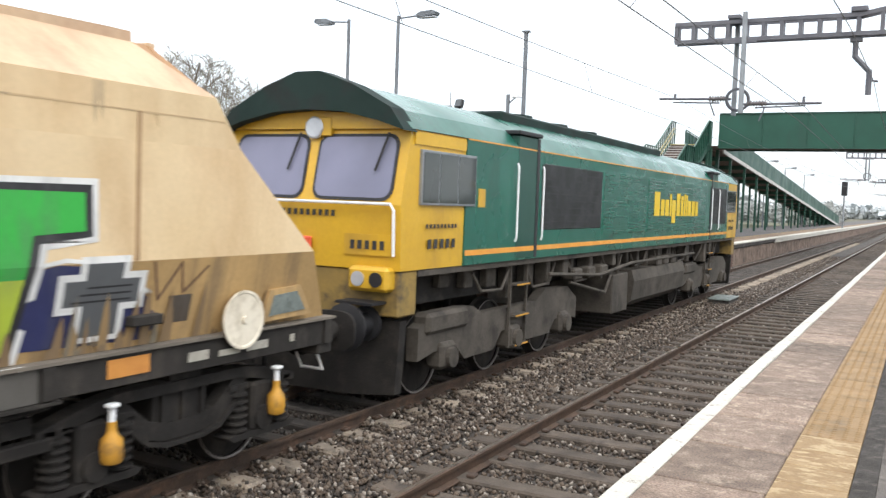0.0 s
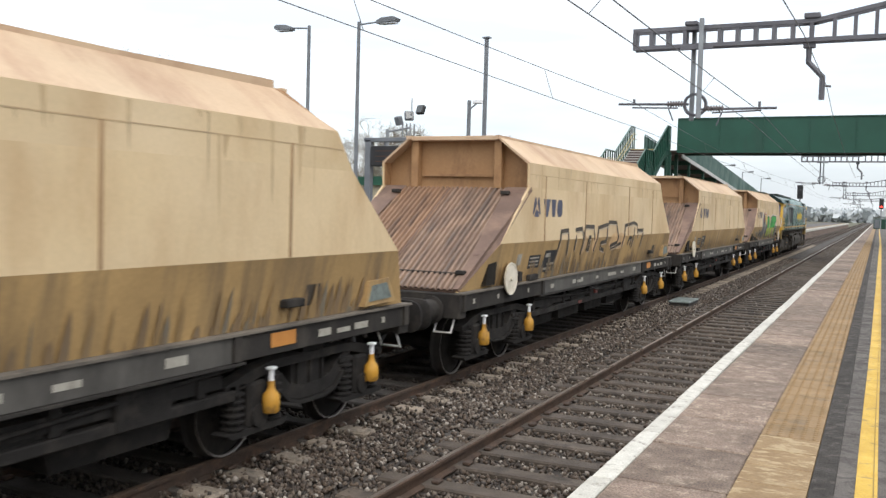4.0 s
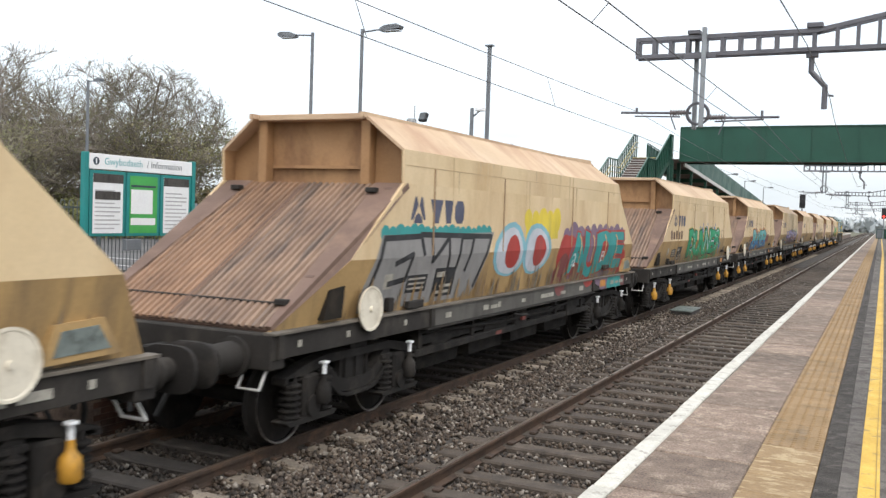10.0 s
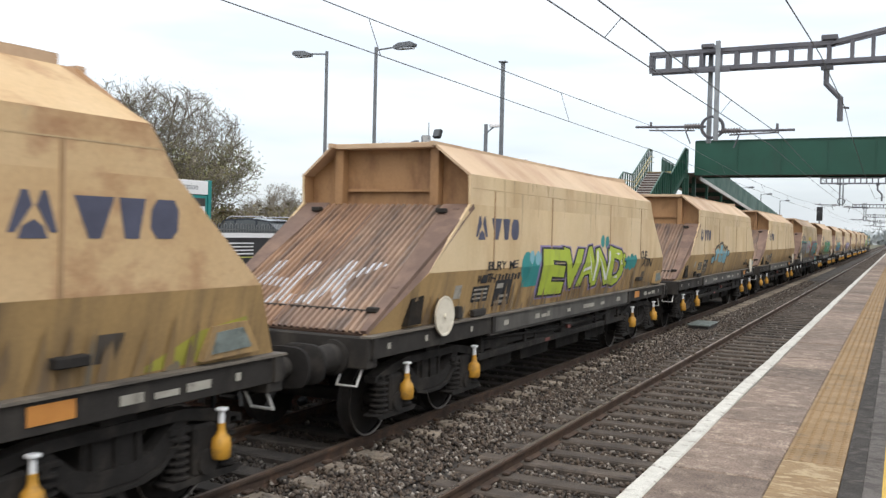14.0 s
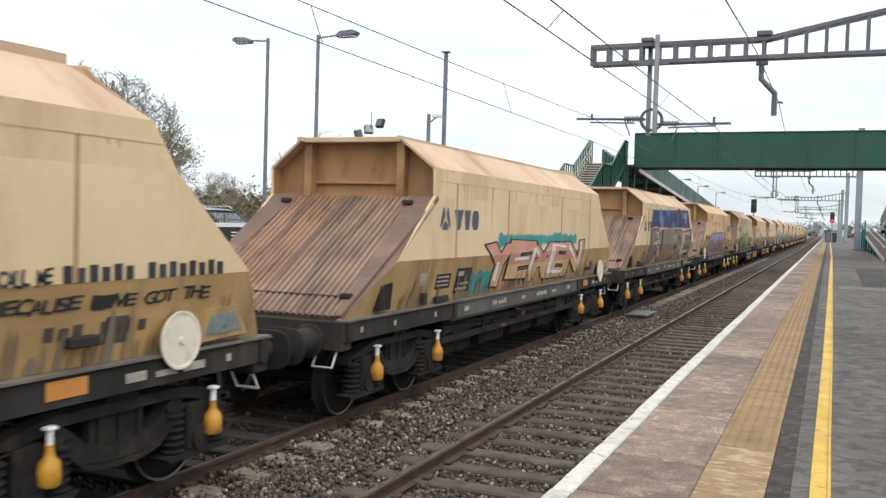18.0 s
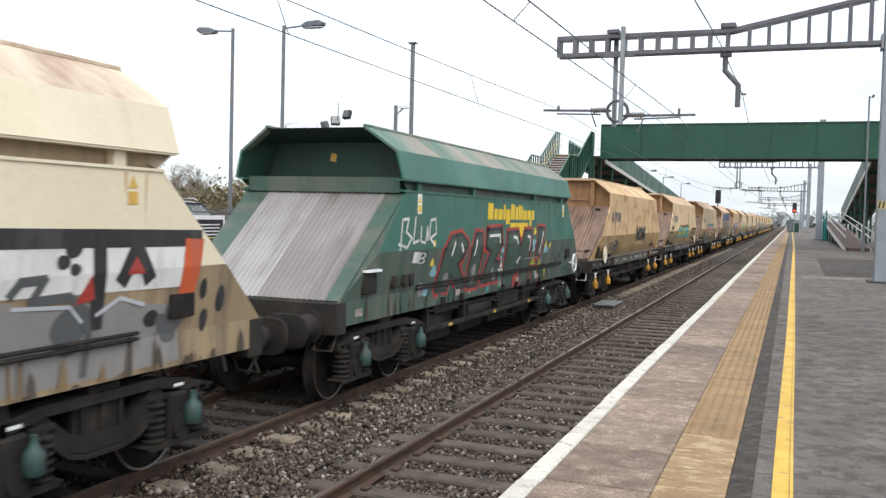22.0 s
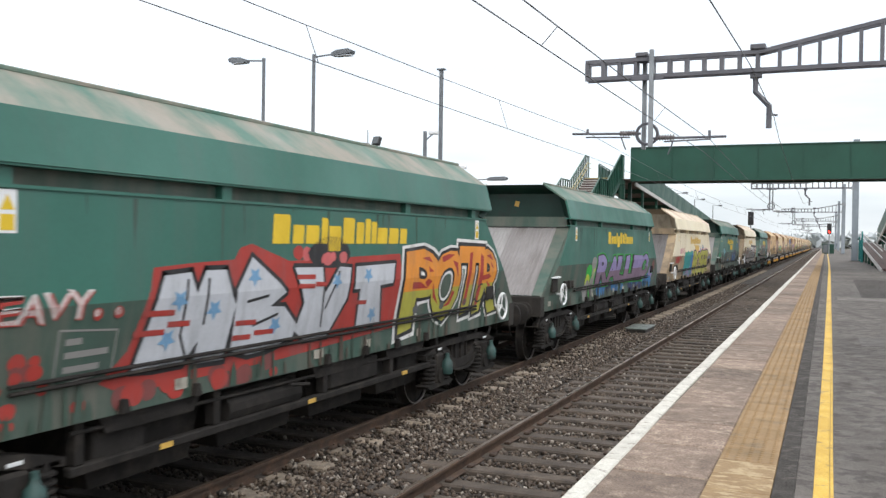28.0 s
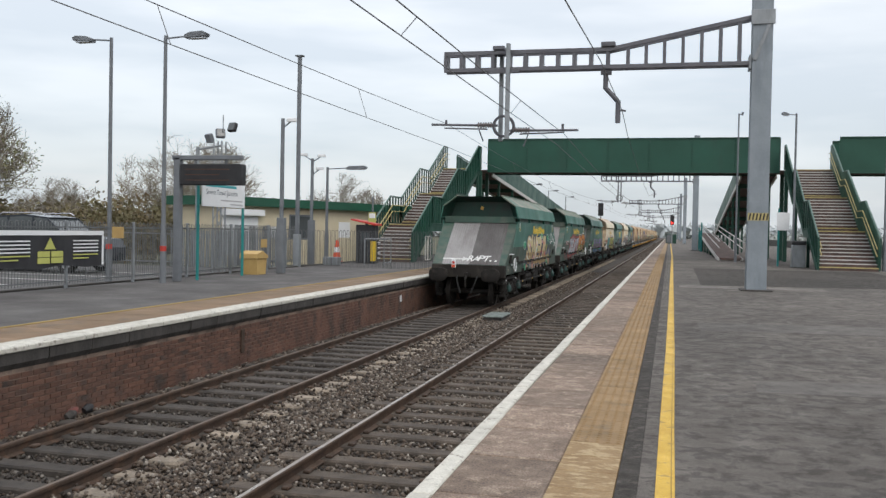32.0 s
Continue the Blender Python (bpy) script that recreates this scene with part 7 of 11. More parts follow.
# ---- what is painted on each wagon ----
def d1(g, y):
    g.blob(y + 5.7, 1.98, 0.70, 0.72, "red", 0.003, random.Random(1))
    g.blob(y + 5.72, 1.98, 0.58, 0.62, "yellow", 0.004, random.Random(2))
    g.scallop(y + 6.1, y + 7.0, 1.75, 0.36, "navy", 0.0045, tail=0.35)
    g.blob(y + 5.15, 1.92, 0.78, 0.60, "grey", 0.0055, random.Random(3), wob=0.15)
    g.blob(y + 4.6, 1.62, 0.5, 0.24, "slate", 0.006, random.Random(6), wob=0.2)
    g.blob(y + 5.15, 2.30, 0.42, 0.30, "black", 0.007, random.Random(4), wob=0.2)
    g.blob(y + 5.15, 2.34, 0.24, 0.16, "maroon", 0.0085, random.Random(5))
    g.blob(y + 5.1, 1.86, 0.34, 0.2, "slate", 0.0072, random.Random(7), wob=0.2)
    g.stroke([(y + 4.45, 2.15), (y + 4.45, 2.45), (y + 4.6, 2.66), (y + 4.7, 2.4)], 0.09, "white", 0.0075)
    g.stroke([(y + 5.8, 2.15), (y + 5.82, 2.45), (y + 5.7, 2.66), (y + 5.55, 2.4)], 0.09, "white", 0.0075)
    g.stroke([(y + 4.6, 1.5), (y + 5.1, 1.66), (y + 5.7, 1.5)], 0.07, "black", 0.0075)
    g.cloud(y + 6.3, y + 10.2, 1.40, 1.52, ["navy", "maroon"], 14, 7, 0.14)
    g.word("RAPT", y + 6.7, y + 10.6, 1.42, 2.46, "leafgreen", "black", "white", "lime", seed=4, fat=0.055, lean=0.12, wave=0.0)
    g.poly([(y + 10.25, 1.40), (y + 10.3, 1.92), (y + 10.55, 1.97), (y + 10.9, 1.94), (y + 11.35, 1.72), (y + 11.5, 1.45), (y + 11.4, 1.36)], "navy", 0.0034)
    g.cloud(y + 10.35, y + 11.4, 1.42, 1.7, ["navy", "navy", "slate"], 10, 3, 0.11, 0.0046)
    g.stroke([(y + 10.3, 1.95), (y + 10.6, 2.0), (y + 10.9, 1.97), (y + 11.4, 1.72)], 0.03, "white", 0.0058)
    g.rect(y + 10.72, y + 11.16, 1.40, 2.02, "white", 0.0135)
    g.rect(y + 10.55, y + 11.33, 1.62, 1.90, "white", 0.0136)
    g.rect(y + 10.78, y + 11.10, 1.44, 1.97, "slate", 0.0148)
    g.rect(y + 10.61, y + 11.27, 1.67, 1.85, "slate", 0.0149)
    for k in range(3):
        g.rect(y + 10.68 + 0.06 * k, y + 11.2, 1.69 + 0.05 * k, 1.705 + 0.05 * k, "black", 0.0162)
    g.stroke([(y + 11.4, 1.95), (y + 11.48, 1.66), (y + 11.68, 1.94), (y + 11.74, 1.7), (y + 11.98, 1.9)], 0.022, "brown", 0.006)
    g.scrawl("BLES..", y + 3.6, y + 4.4, 1.34, 1.46, "white", fat=0.02)


def d3(g, y):
    for a, b in ((5.5, 5.7), (6.2, 6.45), (8.0, 8.6), (7.5, 8.0)):
        g.blob(y + a + (b - a) / 2, 1.86, (b - a) * 0.7, 0.18, "peach", 0.003, random.Random(int(a * 10)))
    # unfilled letters, outlined twice
    for pts in ([(4.0, 1.66), (4.1, 2.12), (4.5, 2.14), (4.62, 1.70)],
                [(4.96, 2.14), (5.34, 2.16), (5.44, 2.06), (5.51, 1.8)],
                [(5.0, 2.01), (5.02, 1.78)],
                [(5.46, 1.68), (5.55, 2.18), (5.59, 2.2), (6.14, 2.19), (6.23, 1.94)],
                [(5.82, 1.75), (5.84, 1.98), (5.94, 1.99), (5.95, 1.74), (5.82, 1.75)],
                [(6.32, 1.71), (6.48, 2.17), (7.14, 2.23), (7.11, 1.88), (6.75, 1.86), (6.78, 1.74), (7.07, 1.69)],
                [(7.14, 2.18), (7.25, 2.28), (7.83, 2.27), (8.06, 1.94), (8.02, 1.84), (7.54, 1.78), (7.63, 1.72), (8.35, 1.81)],
                [(8.5, 1.75), (8.59, 2.2), (9.37, 2.26), (9.68, 2.21), (9.82, 1.92)],
                [(8.98, 1.78), (9.03, 1.92), (9.26, 1.91), (9.21, 1.76)],
                [(9.43, 2.12), (9.39, 1.69)],
                [(9.81, 2.08), (10.28, 2.08), (10.23, 1.7)]):
        g.stroke([(y + p, q) for p, q in pts], 0.075, "grime", 0.006)
        g.stroke([(y + p + 0.045, q - 0.05) for p, q in pts], 0.018, "chalk", 0.0075)


def d4(g, y):
    g.scrawl("SB2", y + 5.6, y + 6.6, 1.75, 2.05, "black")


def d5(g, y):
    g.scallop(y + 5.0, y + 5.5, 1.72, 0.2, "teal", 0.0030, tail=0.3)
    g.cloud(y + 4.2, y + 5.6, 1.36, 1.6, ["teal", "teal", "navy"], 16, 8, 0.13)
    g.scallop(y + 4.9, y + 5.3, 1.82, 0.1, "navy", 0.0042)
    for k, a in enumerate((6.2, 7.3, 8.3, 9.2, 10.2, 11.3)):
        g.scallop(y + a, y + a + 0.4, 2.14, 0.12, "teal" if k % 2 else "navy", 0.003, seed=k)
        g.blob(y + a + 0.6, 2.3, 0.05, 0.05, "teal", 0.003, random.Random(k))
    g.scallop(y + 11.6, y + 12.1, 1.75, 0.2, "teal", 0.003, tail=0.3)
    g.cloud(y + 5.2, y + 11.6, 1.36, 1.5, ["mauve", "dun", "mauve"], 24, 4, 0.14, 0.0044)
    g.word("HEDOM", y + 5.3, y + 11.9, 1.46, 2.14, "lilac", "black", "peach", "mauve", "white", seed=5, fat=0.06)
    g.scallop(y + 10.0, y + 10.3, 1.74, 0.1, "salmon", 0.0125)


def d6(g, y):
    def splash(a, b, z, r, s):
        g.scallop(y + a, y + b, z, r, "maroon", 0.003, seed=s, tail=0.2)
        rnd = random.Random(s)
        for _ in range(4):
            g.blob(y + rnd.uniform(a - 0.2, b + 0.2), z + r + rnd.uniform(0.02, 0.22), 0.05, 0.045, "maroon", 0.003, rnd)
    splash(3.75, 4.7, 1.82, 0.2, 1)
    splash(5.4, 5.7, 2.18, 0.15, 2)
    splash(6.7, 7.1, 2.22, 0.14, 3)
    splash(7.9, 8.2, 2.24, 0.16, 4)
    splash(9.5, 10.3, 1.86, 0.22, 5)
    g.cloud(y + 3.0, y + 4.2, 1.36, 1.44, ["red", "orange"], 8, 7, 0.12)
    g.blob(y + 4.3, 1.55, 0.55, 0.28, "orange", 0.0042, random.Random(3))
    g.blob(y + 4.3, 1.54, 0.48, 0.24, "black", 0.0062, random.Random(3))
    g.blob(y + 4.3, 1.53, 0.42, 0.19, "blue", 0.0082, random.Random(3))
    g.word("BASER", y + 4.45, y + 9.6, 1.40, 2.22, "aqua", "black", "orange", "blue", "sky", seed=6, fat=0.05, lean=0.0)
    g.stroke([(y + 2.0, 2.7), (y + 2.15, 2.3), (y + 2.35, 2.75), (y + 2.4, 2.25)], 0.03, "brown", 0.005)
    g.stroke([(y + 2.0, 2.4), (y + 2.5, 2.35)], 0.03, "brown", 0.005)


def d7(g, y):
    for a, b, z in ((6.6, 7.0, 2.24), (7.6, 7.8, 2.26), (8.4, 8.8, 2.24), (9.2, 9.3, 2.24)):
        g.scallop(y + a, y + b, z, 0.16, "blue", 0.0026)
        g.blob(y + b + 0.1, z + 0.2, 0.05, 0.05, "blue", 0.0026, random.Random(int(a * 7)))
        g.blob(y + a + 0.1, z + 0.06, 0.03, 0.03, "sky", 0.0038, random.Random(3))
    g.cloud(y + 10.3, y + 10.7, 1.5, 1.9, ["blue", "teal"], 7, 2, 0.1)
    g.cloud(y + 4.6, y + 5.4, 1.45, 1.8, ["sky", "blue"], 6, 1, 0.16)
    g.scallop(y + 5.0, y + 10.0, 1.5, 0.18, "emerald", 0.0032, tail=0.1)
    g.cloud(y + 5.0, y + 9.6, 1.36, 1.5, ["salmon", "dun", "emerald"], 16, 3, 0.1, 0.0046)
    g.word("DUNNES", y + 4.9, y + 10.25, 1.50, 2.28, "emerald", "black", "olive", "emerald", "silver", seed=12, fat=0.06, lean=0.0)
    for a, z in ((7.1, 2.06), (7.16, 1.96), (6.05, 1.86), (10.3, 2.02)):
        g.blob(y + a, z, 0.07, 0.06, "brown", 0.0145, random.Random(1))
        g.blob(y + a, z, 0.05, 0.045, "orange", 0.0155, random.Random(1))
    g.scrawl("C", y + 10.75, y + 11.05, 1.98, 2.28, "brown", fat=-0.012)
    g.bars([5], y + 2.2, y + 3.9, 2.02, 2.26, "brown")


def d8(g, y):
    g.poly([(y + 1.5, 1.36), (y + 1.95, 2.24), (y + 5.2, 2.26), (y + 4.7, 1.36)], "grey", 0.003)
    g.scallop(y + 2.0, y + 5.0, 2.24, 0.12, "teal", 0.0025)
    for pts in ([(1.7, 1.4), (2.0, 2.2), (2.9, 2.22), (3.0, 2.0)], [(2.3, 1.9), (2.7, 2.0), (2.6, 1.7), (2.2, 1.66)], [(3.2, 2.2), (3.25, 1.9), (3.7, 2.2), (3.75, 1.7)], [(4.0, 1.8), (4.1, 2.2), (4.5, 2.2), (4.3, 1.75)], [(4.7, 1.5), (5.1, 2.2), (2.9, 2.24)]):
        g.stroke([(y + a, b) for a, b in pts], 0.07, "black", 0.006)
    for a in (5.9, 7.1):
        g.blob(y + a, 1.98, 0.66, 0.42, "sky", 0.0034, random.Random(int(a)))
        g.blob(y + a, 1.96, 0.54, 0.36, "silver", 0.0046, random.Random(int(a)))
        g.blob(y + a + 0.1, 1.95, 0.3, 0.26, "red", 0.0058, random.Random(int(a)))
    g.scallop(y + 6.6, y + 8.0, 2.44, 0.2, "yellow", 0.0030, tail=0.3)
    g.scallop(y + 8.6, y + 12.4, 2.12, 0.27, "mauve", 0.0028, seed=4, tail=0.75)
    g.cloud(y + 8.4, y + 12.7, 1.36, 2.0, ["maroon", "red", "mauve"], 30, 3, 0.36, 0.0040)
    g.word("AUDE", y + 8.9, y + 12.5, 1.42, 2.22, "teal", "red", None, None, None, seed=15, fat=0.05, lean=0.0)
    for k in range(4):
        g.stroke([(y + 9.35 + 0.85 * k, 2.18), (y + 9.45 + 0.85 * k, 2.12), (y + 9.48 + 0.85 * k, 1.66)], 0.05, "peach", 0.015)
    g.scrawl("a", y + 9.1, y + 9.3, 1.62, 1.86, "white", off=0.02)
    g.scrawl("B", y + 11.0, y + 11.2, 1.66, 1.86, "white", off=0.02)
    for a, b, c in ((8.6, 9.1, "teal"), (9.2, 9.5, "maroon"), (9.6, 10.1, "teal"), (11.2, 11.5, "maroon"), (11.5, 12.6, "teal"), (12.6, 12.9, "maroon"), (6.0, 6.4, "teal"), (7.0, 7.6, "sky"), (8.0, 8.4, "silver")):
        g.rect(y + a, y + b, 1.06, 1.285, c, 0.003)


def d10(g, y):
    g.blob(y + 4.75, 1.78, 0.24, 0.14, "black", 0.004, random.Random(3))
    g.blob(y + 4.75, 1.78, 0.19, 0.10, "sky", 0.006, random.Random(3))
    g.blob(y + 7.35, 1.95, 0.22, 0.12, "black", 0.004, random.Random(4))
    g.blob(y + 7.35, 1.95, 0.17, 0.08, "sky", 0.006, random.Random(4))
    hull = [(4.88, 2.06), (5.14, 2.18), (5.58, 2.23), (5.67, 2.13), (5.75, 2.27), (6.03, 2.31), (6.28, 2.29), (6.38, 2.2), (6.71, 2.1), (7.1, 2.18), (7.14, 1.94), (7.11, 1.82), (7.09, 1.6), (5.04, 1.59), (5.07, 1.76), (5.03, 1.96)]
    edge = hull[:13]
    for p in range(1, len(hull) - 2):
        a, b, c = hull[-1 - (p // 2)], hull[(p + 1) // 2], hull[(p + 1) // 2 + 1] if p % 2 == 0 else hull[-2 - (p // 2)]
        g.poly([(y + q[0], q[1]) for q in (a, b, c)], "tan", 0.0042)
    g.stroke([(y + p, q) for p, q in edge], 0.06, "black", 0.0062)
    g.stroke([(y + p, q) for p, q in (hull[0], hull[15], hull[14], hull[13])], 0.06, "black", 0.0062)
    for pts in ([(4.99, 2.03), (5.18, 2.11), (5.56, 2.13), (5.59, 2.0), (5.36, 1.92), (5.34, 1.74), (5.11, 1.75), (5.07, 1.95)],
                [(5.63, 2.04), (5.86, 2.09), (5.87, 1.72), (5.63, 1.71)],
                [(5.83, 2.24), (6.25, 2.24), (6.23, 1.97), (6.08, 1.93), (5.84, 1.98)],
                [(5.84, 1.91), (6.19, 1.89), (6.16, 1.67), (5.85, 1.69)],
                [(6.27, 2.01), (6.59, 2.06), (6.55, 1.85), (6.36, 1.66), (6.24, 1.67)],
                [(6.59, 1.95), (7.07, 2.12), (7.02, 1.63), (6.48, 1.65)]):
        g.poly([(y + p, q) for p, q in pts], "sky", 0.0085)
    g.scrawl("YLS", y + 4.4, y + 4.8, 2.02, 2.14, "salmon", fat=-0.01)
    g.stroke([(y + 9.5, 1.78), (y + 9.7, 1.84), (y + 9.9, 1.76), (y + 10.1, 1.84), (y + 10.3, 1.77), (y + 10.5, 1.82)], 0.015, "brown", 0.006)


def d11(g, y):
    g.scallop(y + 4.5, y + 5.4, 1.95, 0.26, "teal", 0.0035, tail=0.3)
    g.scallop(y + 4.7, y + 5.2, 2.1, 0.12, "sky", 0.0045)
    g.scallop(y + 8.4, y + 8.7, 2.34, 0.14, "teal", 0.003)
    g.scallop(y + 10.0, y + 10.8, 1.92, 0.16, "teal", 0.0034, tail=0.12)
    g.word("EVAND", y + 5.3, y + 9.9, 1.52, 2.22, "lime", "black", "lilac", None, "white", seed=8, fat=0.06, lean=0.0)
    for a, z in ((9.9, 2.05), (10.0, 1.88), (9.85, 1.95)):
        g.blob(y + a, z, 0.11, 0.08, "black", 0.012, random.Random(1))
        g.blob(y + a, z, 0.08, 0.055, "lime", 0.0135, random.Random(1))
    g.scrawl("BURY ME", y + 3.05, y + 4.1, 1.96, 2.08, "black", fat=0.015)
    g.scrawl("WITH", y + 2.75, y + 3.35, 1.78, 1.9, "black", fat=0.015)
    g.bars([7], y + 3.45, y + 4.3, 1.79, 1.89, "black")
    g.scrawl("DUE", y + 11.3, y + 11.8, 1.98, 2.14, "black", fat=0.01)
    g.scrawl("ATN", y + 11.5, y + 12.3, 1.8, 1.96, "black", fat=0.01)


def d12(g, y):
    g.poly([(y + 12.0, 1.33), (y + 13.4, 1.36), (y + 13.25, 1.70), (y + 12.7, 1.62)], "olive", 0.003)
    g.word("GERTD", y + 3.8, y + 8.95, 1.50, 2.30, "lilac", "slate", "coral", "mauve", "chalk", seed=3, fat=0.075, lean=0.0)
    g.scrawl("ORIN", y + 9.3, y + 10.35, 2.16, 2.36, "grime", fat=0.01)
    g.scrawl("SLEW", y + 9.45, y + 10.5, 1.94, 2.10, "grime", fat=0.01)
    g.scrawl("SMT.RTN!", y + 1.8, y + 3.45, 1.98, 2.22, "black", fat=0.03)



def d13(g, y):
    g.poly([(y + 3.6, 1.9), (y + 3.9, 3.05), (y + 11.4, 3.2), (y + 11.75, 2.95), (y + 12.45, 2.15), (y + 12.85, 1.7), (y + 11.0, 1.6)], "navy", 0.0026)
    g.cloud(y + 4.2, y + 11.4, 2.5, 3.0, ["navy", "blue", "navy"], 26, 1, 0.30, 0.0030)
    g.cloud(y + 3.6, y + 12.2, 1.40, 1.8, ["dun", "dun", "grime_brown"], 46, 2, 0.34, 0.0046)
    g.scallop(y + 4.2, y + 12.0, 2.32, 0.2, "pink", 0.0064, seed=4, tail=0.25)
    g.word("RISE", y + 4.0, y + 12.2, 1.46, 2.42, "dun", "black", "peach", "grime_brown", "chalk", seed=10, fat=0.06)
    for k in range(4):
        a = 9.9 + 0.33 * k
        g.stroke([(y + a, 2.86), (y + a + 0.08, 3.06), (y + a + 0.18, 2.88), (y + a + 0.28, 3.06)], 0.03, "silver", 0.0125 + 0.0002 * k)


def d14(g, y):
    g.scallop(y + 3.8, y + 5.0, 1.55, 0.18, "teal", 0.0036, tail=0.2)
    g.scallop(y + 5.2, y + 10.0, 2.2, 0.12, "teal", 0.003, seed=2)
    g.cloud(y + 4.6, y + 10.6, 1.38, 1.52, ["brown", "salmon"], 16, 3, 0.16)
    g.word("YEMEN", y + 4.6, y + 10.6, 1.46, 2.16, "salmon", "black", None, "peach", "white", seed=13, fat=0.06)


def d15(g, y):
    g.scallop(y + 5.2, y + 9.4, 2.14, 0.12, "brown", 0.0028, seed=2, tail=0.2)
    g.scallop(y + 5.0, y + 9.6, 2.04, 0.12, "yellow", 0.0036, seed=3, tail=0.3)
    g.word("CYUZL", y + 4.6, y + 9.8, 1.62, 2.12, "aqua", "black", None, "aqua", None, seed=14, fat=0.05)
    g.blob(y + 7.4, 1.86, 0.14, 0.18, "lime", 0.0125, random.Random(4))
    g.scrawl("CALL ME", y + 10.55, y + 11.0, 1.97, 2.09, "black", fat=0.02)
    g.bars([6, 8], y + 11.1, y + 13.0, 1.97, 2.10, "black")
    g.scrawl("BECAUSE I'VE GOT THE", y + 10.5, y + 12.8, 1.76, 1.87, "black", fat=0.02)
    g.bars([3, 4], y + 11.0, y + 12.1, 1.54, 1.65, "grime")
    g.scrawl("SMT", y + 2.1, y + 2.85, 2.02, 2.22, "black", fat=0.03)
    g.bars([4], y + 2.1, y + 2.85, 1.84, 1.94, "black")
    g.scrawl("OP", y + 1.15, y + 1.5, 1.84, 1.96, "black", fat=0.02)
    g.scrawl("2", y + 1.65, y + 1.95, 1.66, 2.02, "black", fat=0.04)
    g.blob(y + 2.25, 1.62, 0.13, 0.1, "grime", 0.005, random.Random(2))


def d16(g, y):
    g.word("NOMK", y + 7.4, y + 9.5, 1.74, 2.20, "black", "slate", None, seed=6, fat=0.05)


def hand_tag(g, y):
    """The white handwritten tag that two wagons carry."""
    for pts in ([(2.1, 1.98), (2.16, 2.40), (2.38, 2.42), (2.3, 2.23), (2.5, 2.14), (2.34, 2.0), (2.04, 2.06)], [(2.64, 2.44), (2.56, 2.06), (2.76, 2.1)],
                [(2.86, 2.3), (2.84, 2.08), (3.02, 2.06), (3.1, 2.32), (3.12, 2.1)], [(3.2, 2.12), (3.46, 2.2), (3.42, 2.42), (3.22, 2.4), (3.18, 2.14), (3.4, 2.02)]):
        g.stroke([(y + a, b) for a, b in pts], 0.04, "white", 0.006)


def f17(g, y):
    # grey letters with black lines inside red ones, faded towards the foot
    g.cloud(y + 3.0, y + 10.4, 1.08, 1.4, ["grime_green", "grey", "grime_green", "teal"], 40, 1, 0.16)
    g.cloud(y + 9.3, y + 10.4, 1.1, 1.5, ["olive", "grime_green"], 8, 2, 0.14, 0.0032)
    letters = ([(3.7, 1.3), (3.9, 1.9), (4.15, 2.1), (4.6, 2.14), (4.9, 2.0), (4.75, 1.8), (4.5, 1.68), (5.0, 1.3), (4.7, 1.28), (4.3, 1.55), (4.15, 1.3)],
               [(5.15, 1.28), (5.2, 1.9), (5.35, 2.14), (5.65, 2.14), (5.7, 1.8), (5.65, 1.28)],
               [(5.95, 1.3), (6.3, 1.86), (5.95, 1.94), (6.0, 2.2), (6.78, 2.22), (6.84, 1.98), (6.5, 1.62), (6.85, 1.58), (6.82, 1.32)],
               [(7.24, 1.12), (7.23, 2.14), (7.9, 2.16), (8.13, 1.82), (8.40, 2.16), (8.90, 2.16), (8.93, 1.10), (8.44, 1.10), (8.36, 1.60), (8.13, 1.40), (7.9, 1.60), (7.80, 1.12)],
               [(9.46, 2.22), (9.96, 2.22), (9.70, 1.68), (9.46, 1.64)],
               [(9.30, 1.12), (9.34, 1.33), (9.60, 1.35), (9.68, 1.12)])
    for k, pts in enumerate(letters):
        g.letter(y, pts, "grime_green", "red", 0.0044 + 0.0001 * k, 0.12)
        g.letter(y, pts, "grime_green", "black", 0.0072 + 0.0001 * k, 0.065)
        low = [q for q in pts if q[1] < 1.75]
        if k < 4:
            g.cloud(y + min(q[0] for q in low) + 0.2, y + max(q[0] for q in low) - 0.2, 1.35, 1.55, ["grey", "grime_green"], 4, k, 0.1, 0.0096)
    for pts in ([(4.3, 2.04), (4.2, 1.84)], [(4.62, 2.0), (4.72, 1.88)], [(5.4, 2.05), (5.34, 1.8)], [(6.1, 2.12), (6.7, 2.13), (6.72, 2.0)], [(7.6, 2.08), (7.84, 2.06), (7.92, 1.95)],
                [(8.62, 2.08), (8.82, 2.06), (8.84, 1.8)], [(9.86, 2.16), (9.66, 1.72)], [(8.05, 1.55), (8.22, 1.66)], [(9.55, 1.3), (9.6, 1.15)]):
        g.stroke([(y + a, b) for a, b in pts], 0.055, "white", 0.0108)
    g.poly([(y + 7.92, 1.1), (y + 7.95, 1.42), (y + 8.12, 1.32), (y + 8.26, 1.42), (y + 8.2, 1.1)], "red", 0.0046)
    for a, z, r in ((9.17, 1.93, 0.12), (9.2, 1.8, 0.09), (10.2, 1.78, 0.14), (10.4, 1.74, 0.08), (6.98, 1.84, 0.09), (6.92, 1.64, 0.12), (3.5, 1.6, 0.13), (3.3, 1.3, 0.12)):
        g.blob(y + a, z, r, r * 0.7, "sky", 0.0040, random.Random(int(a * 10)), wob=0.2)
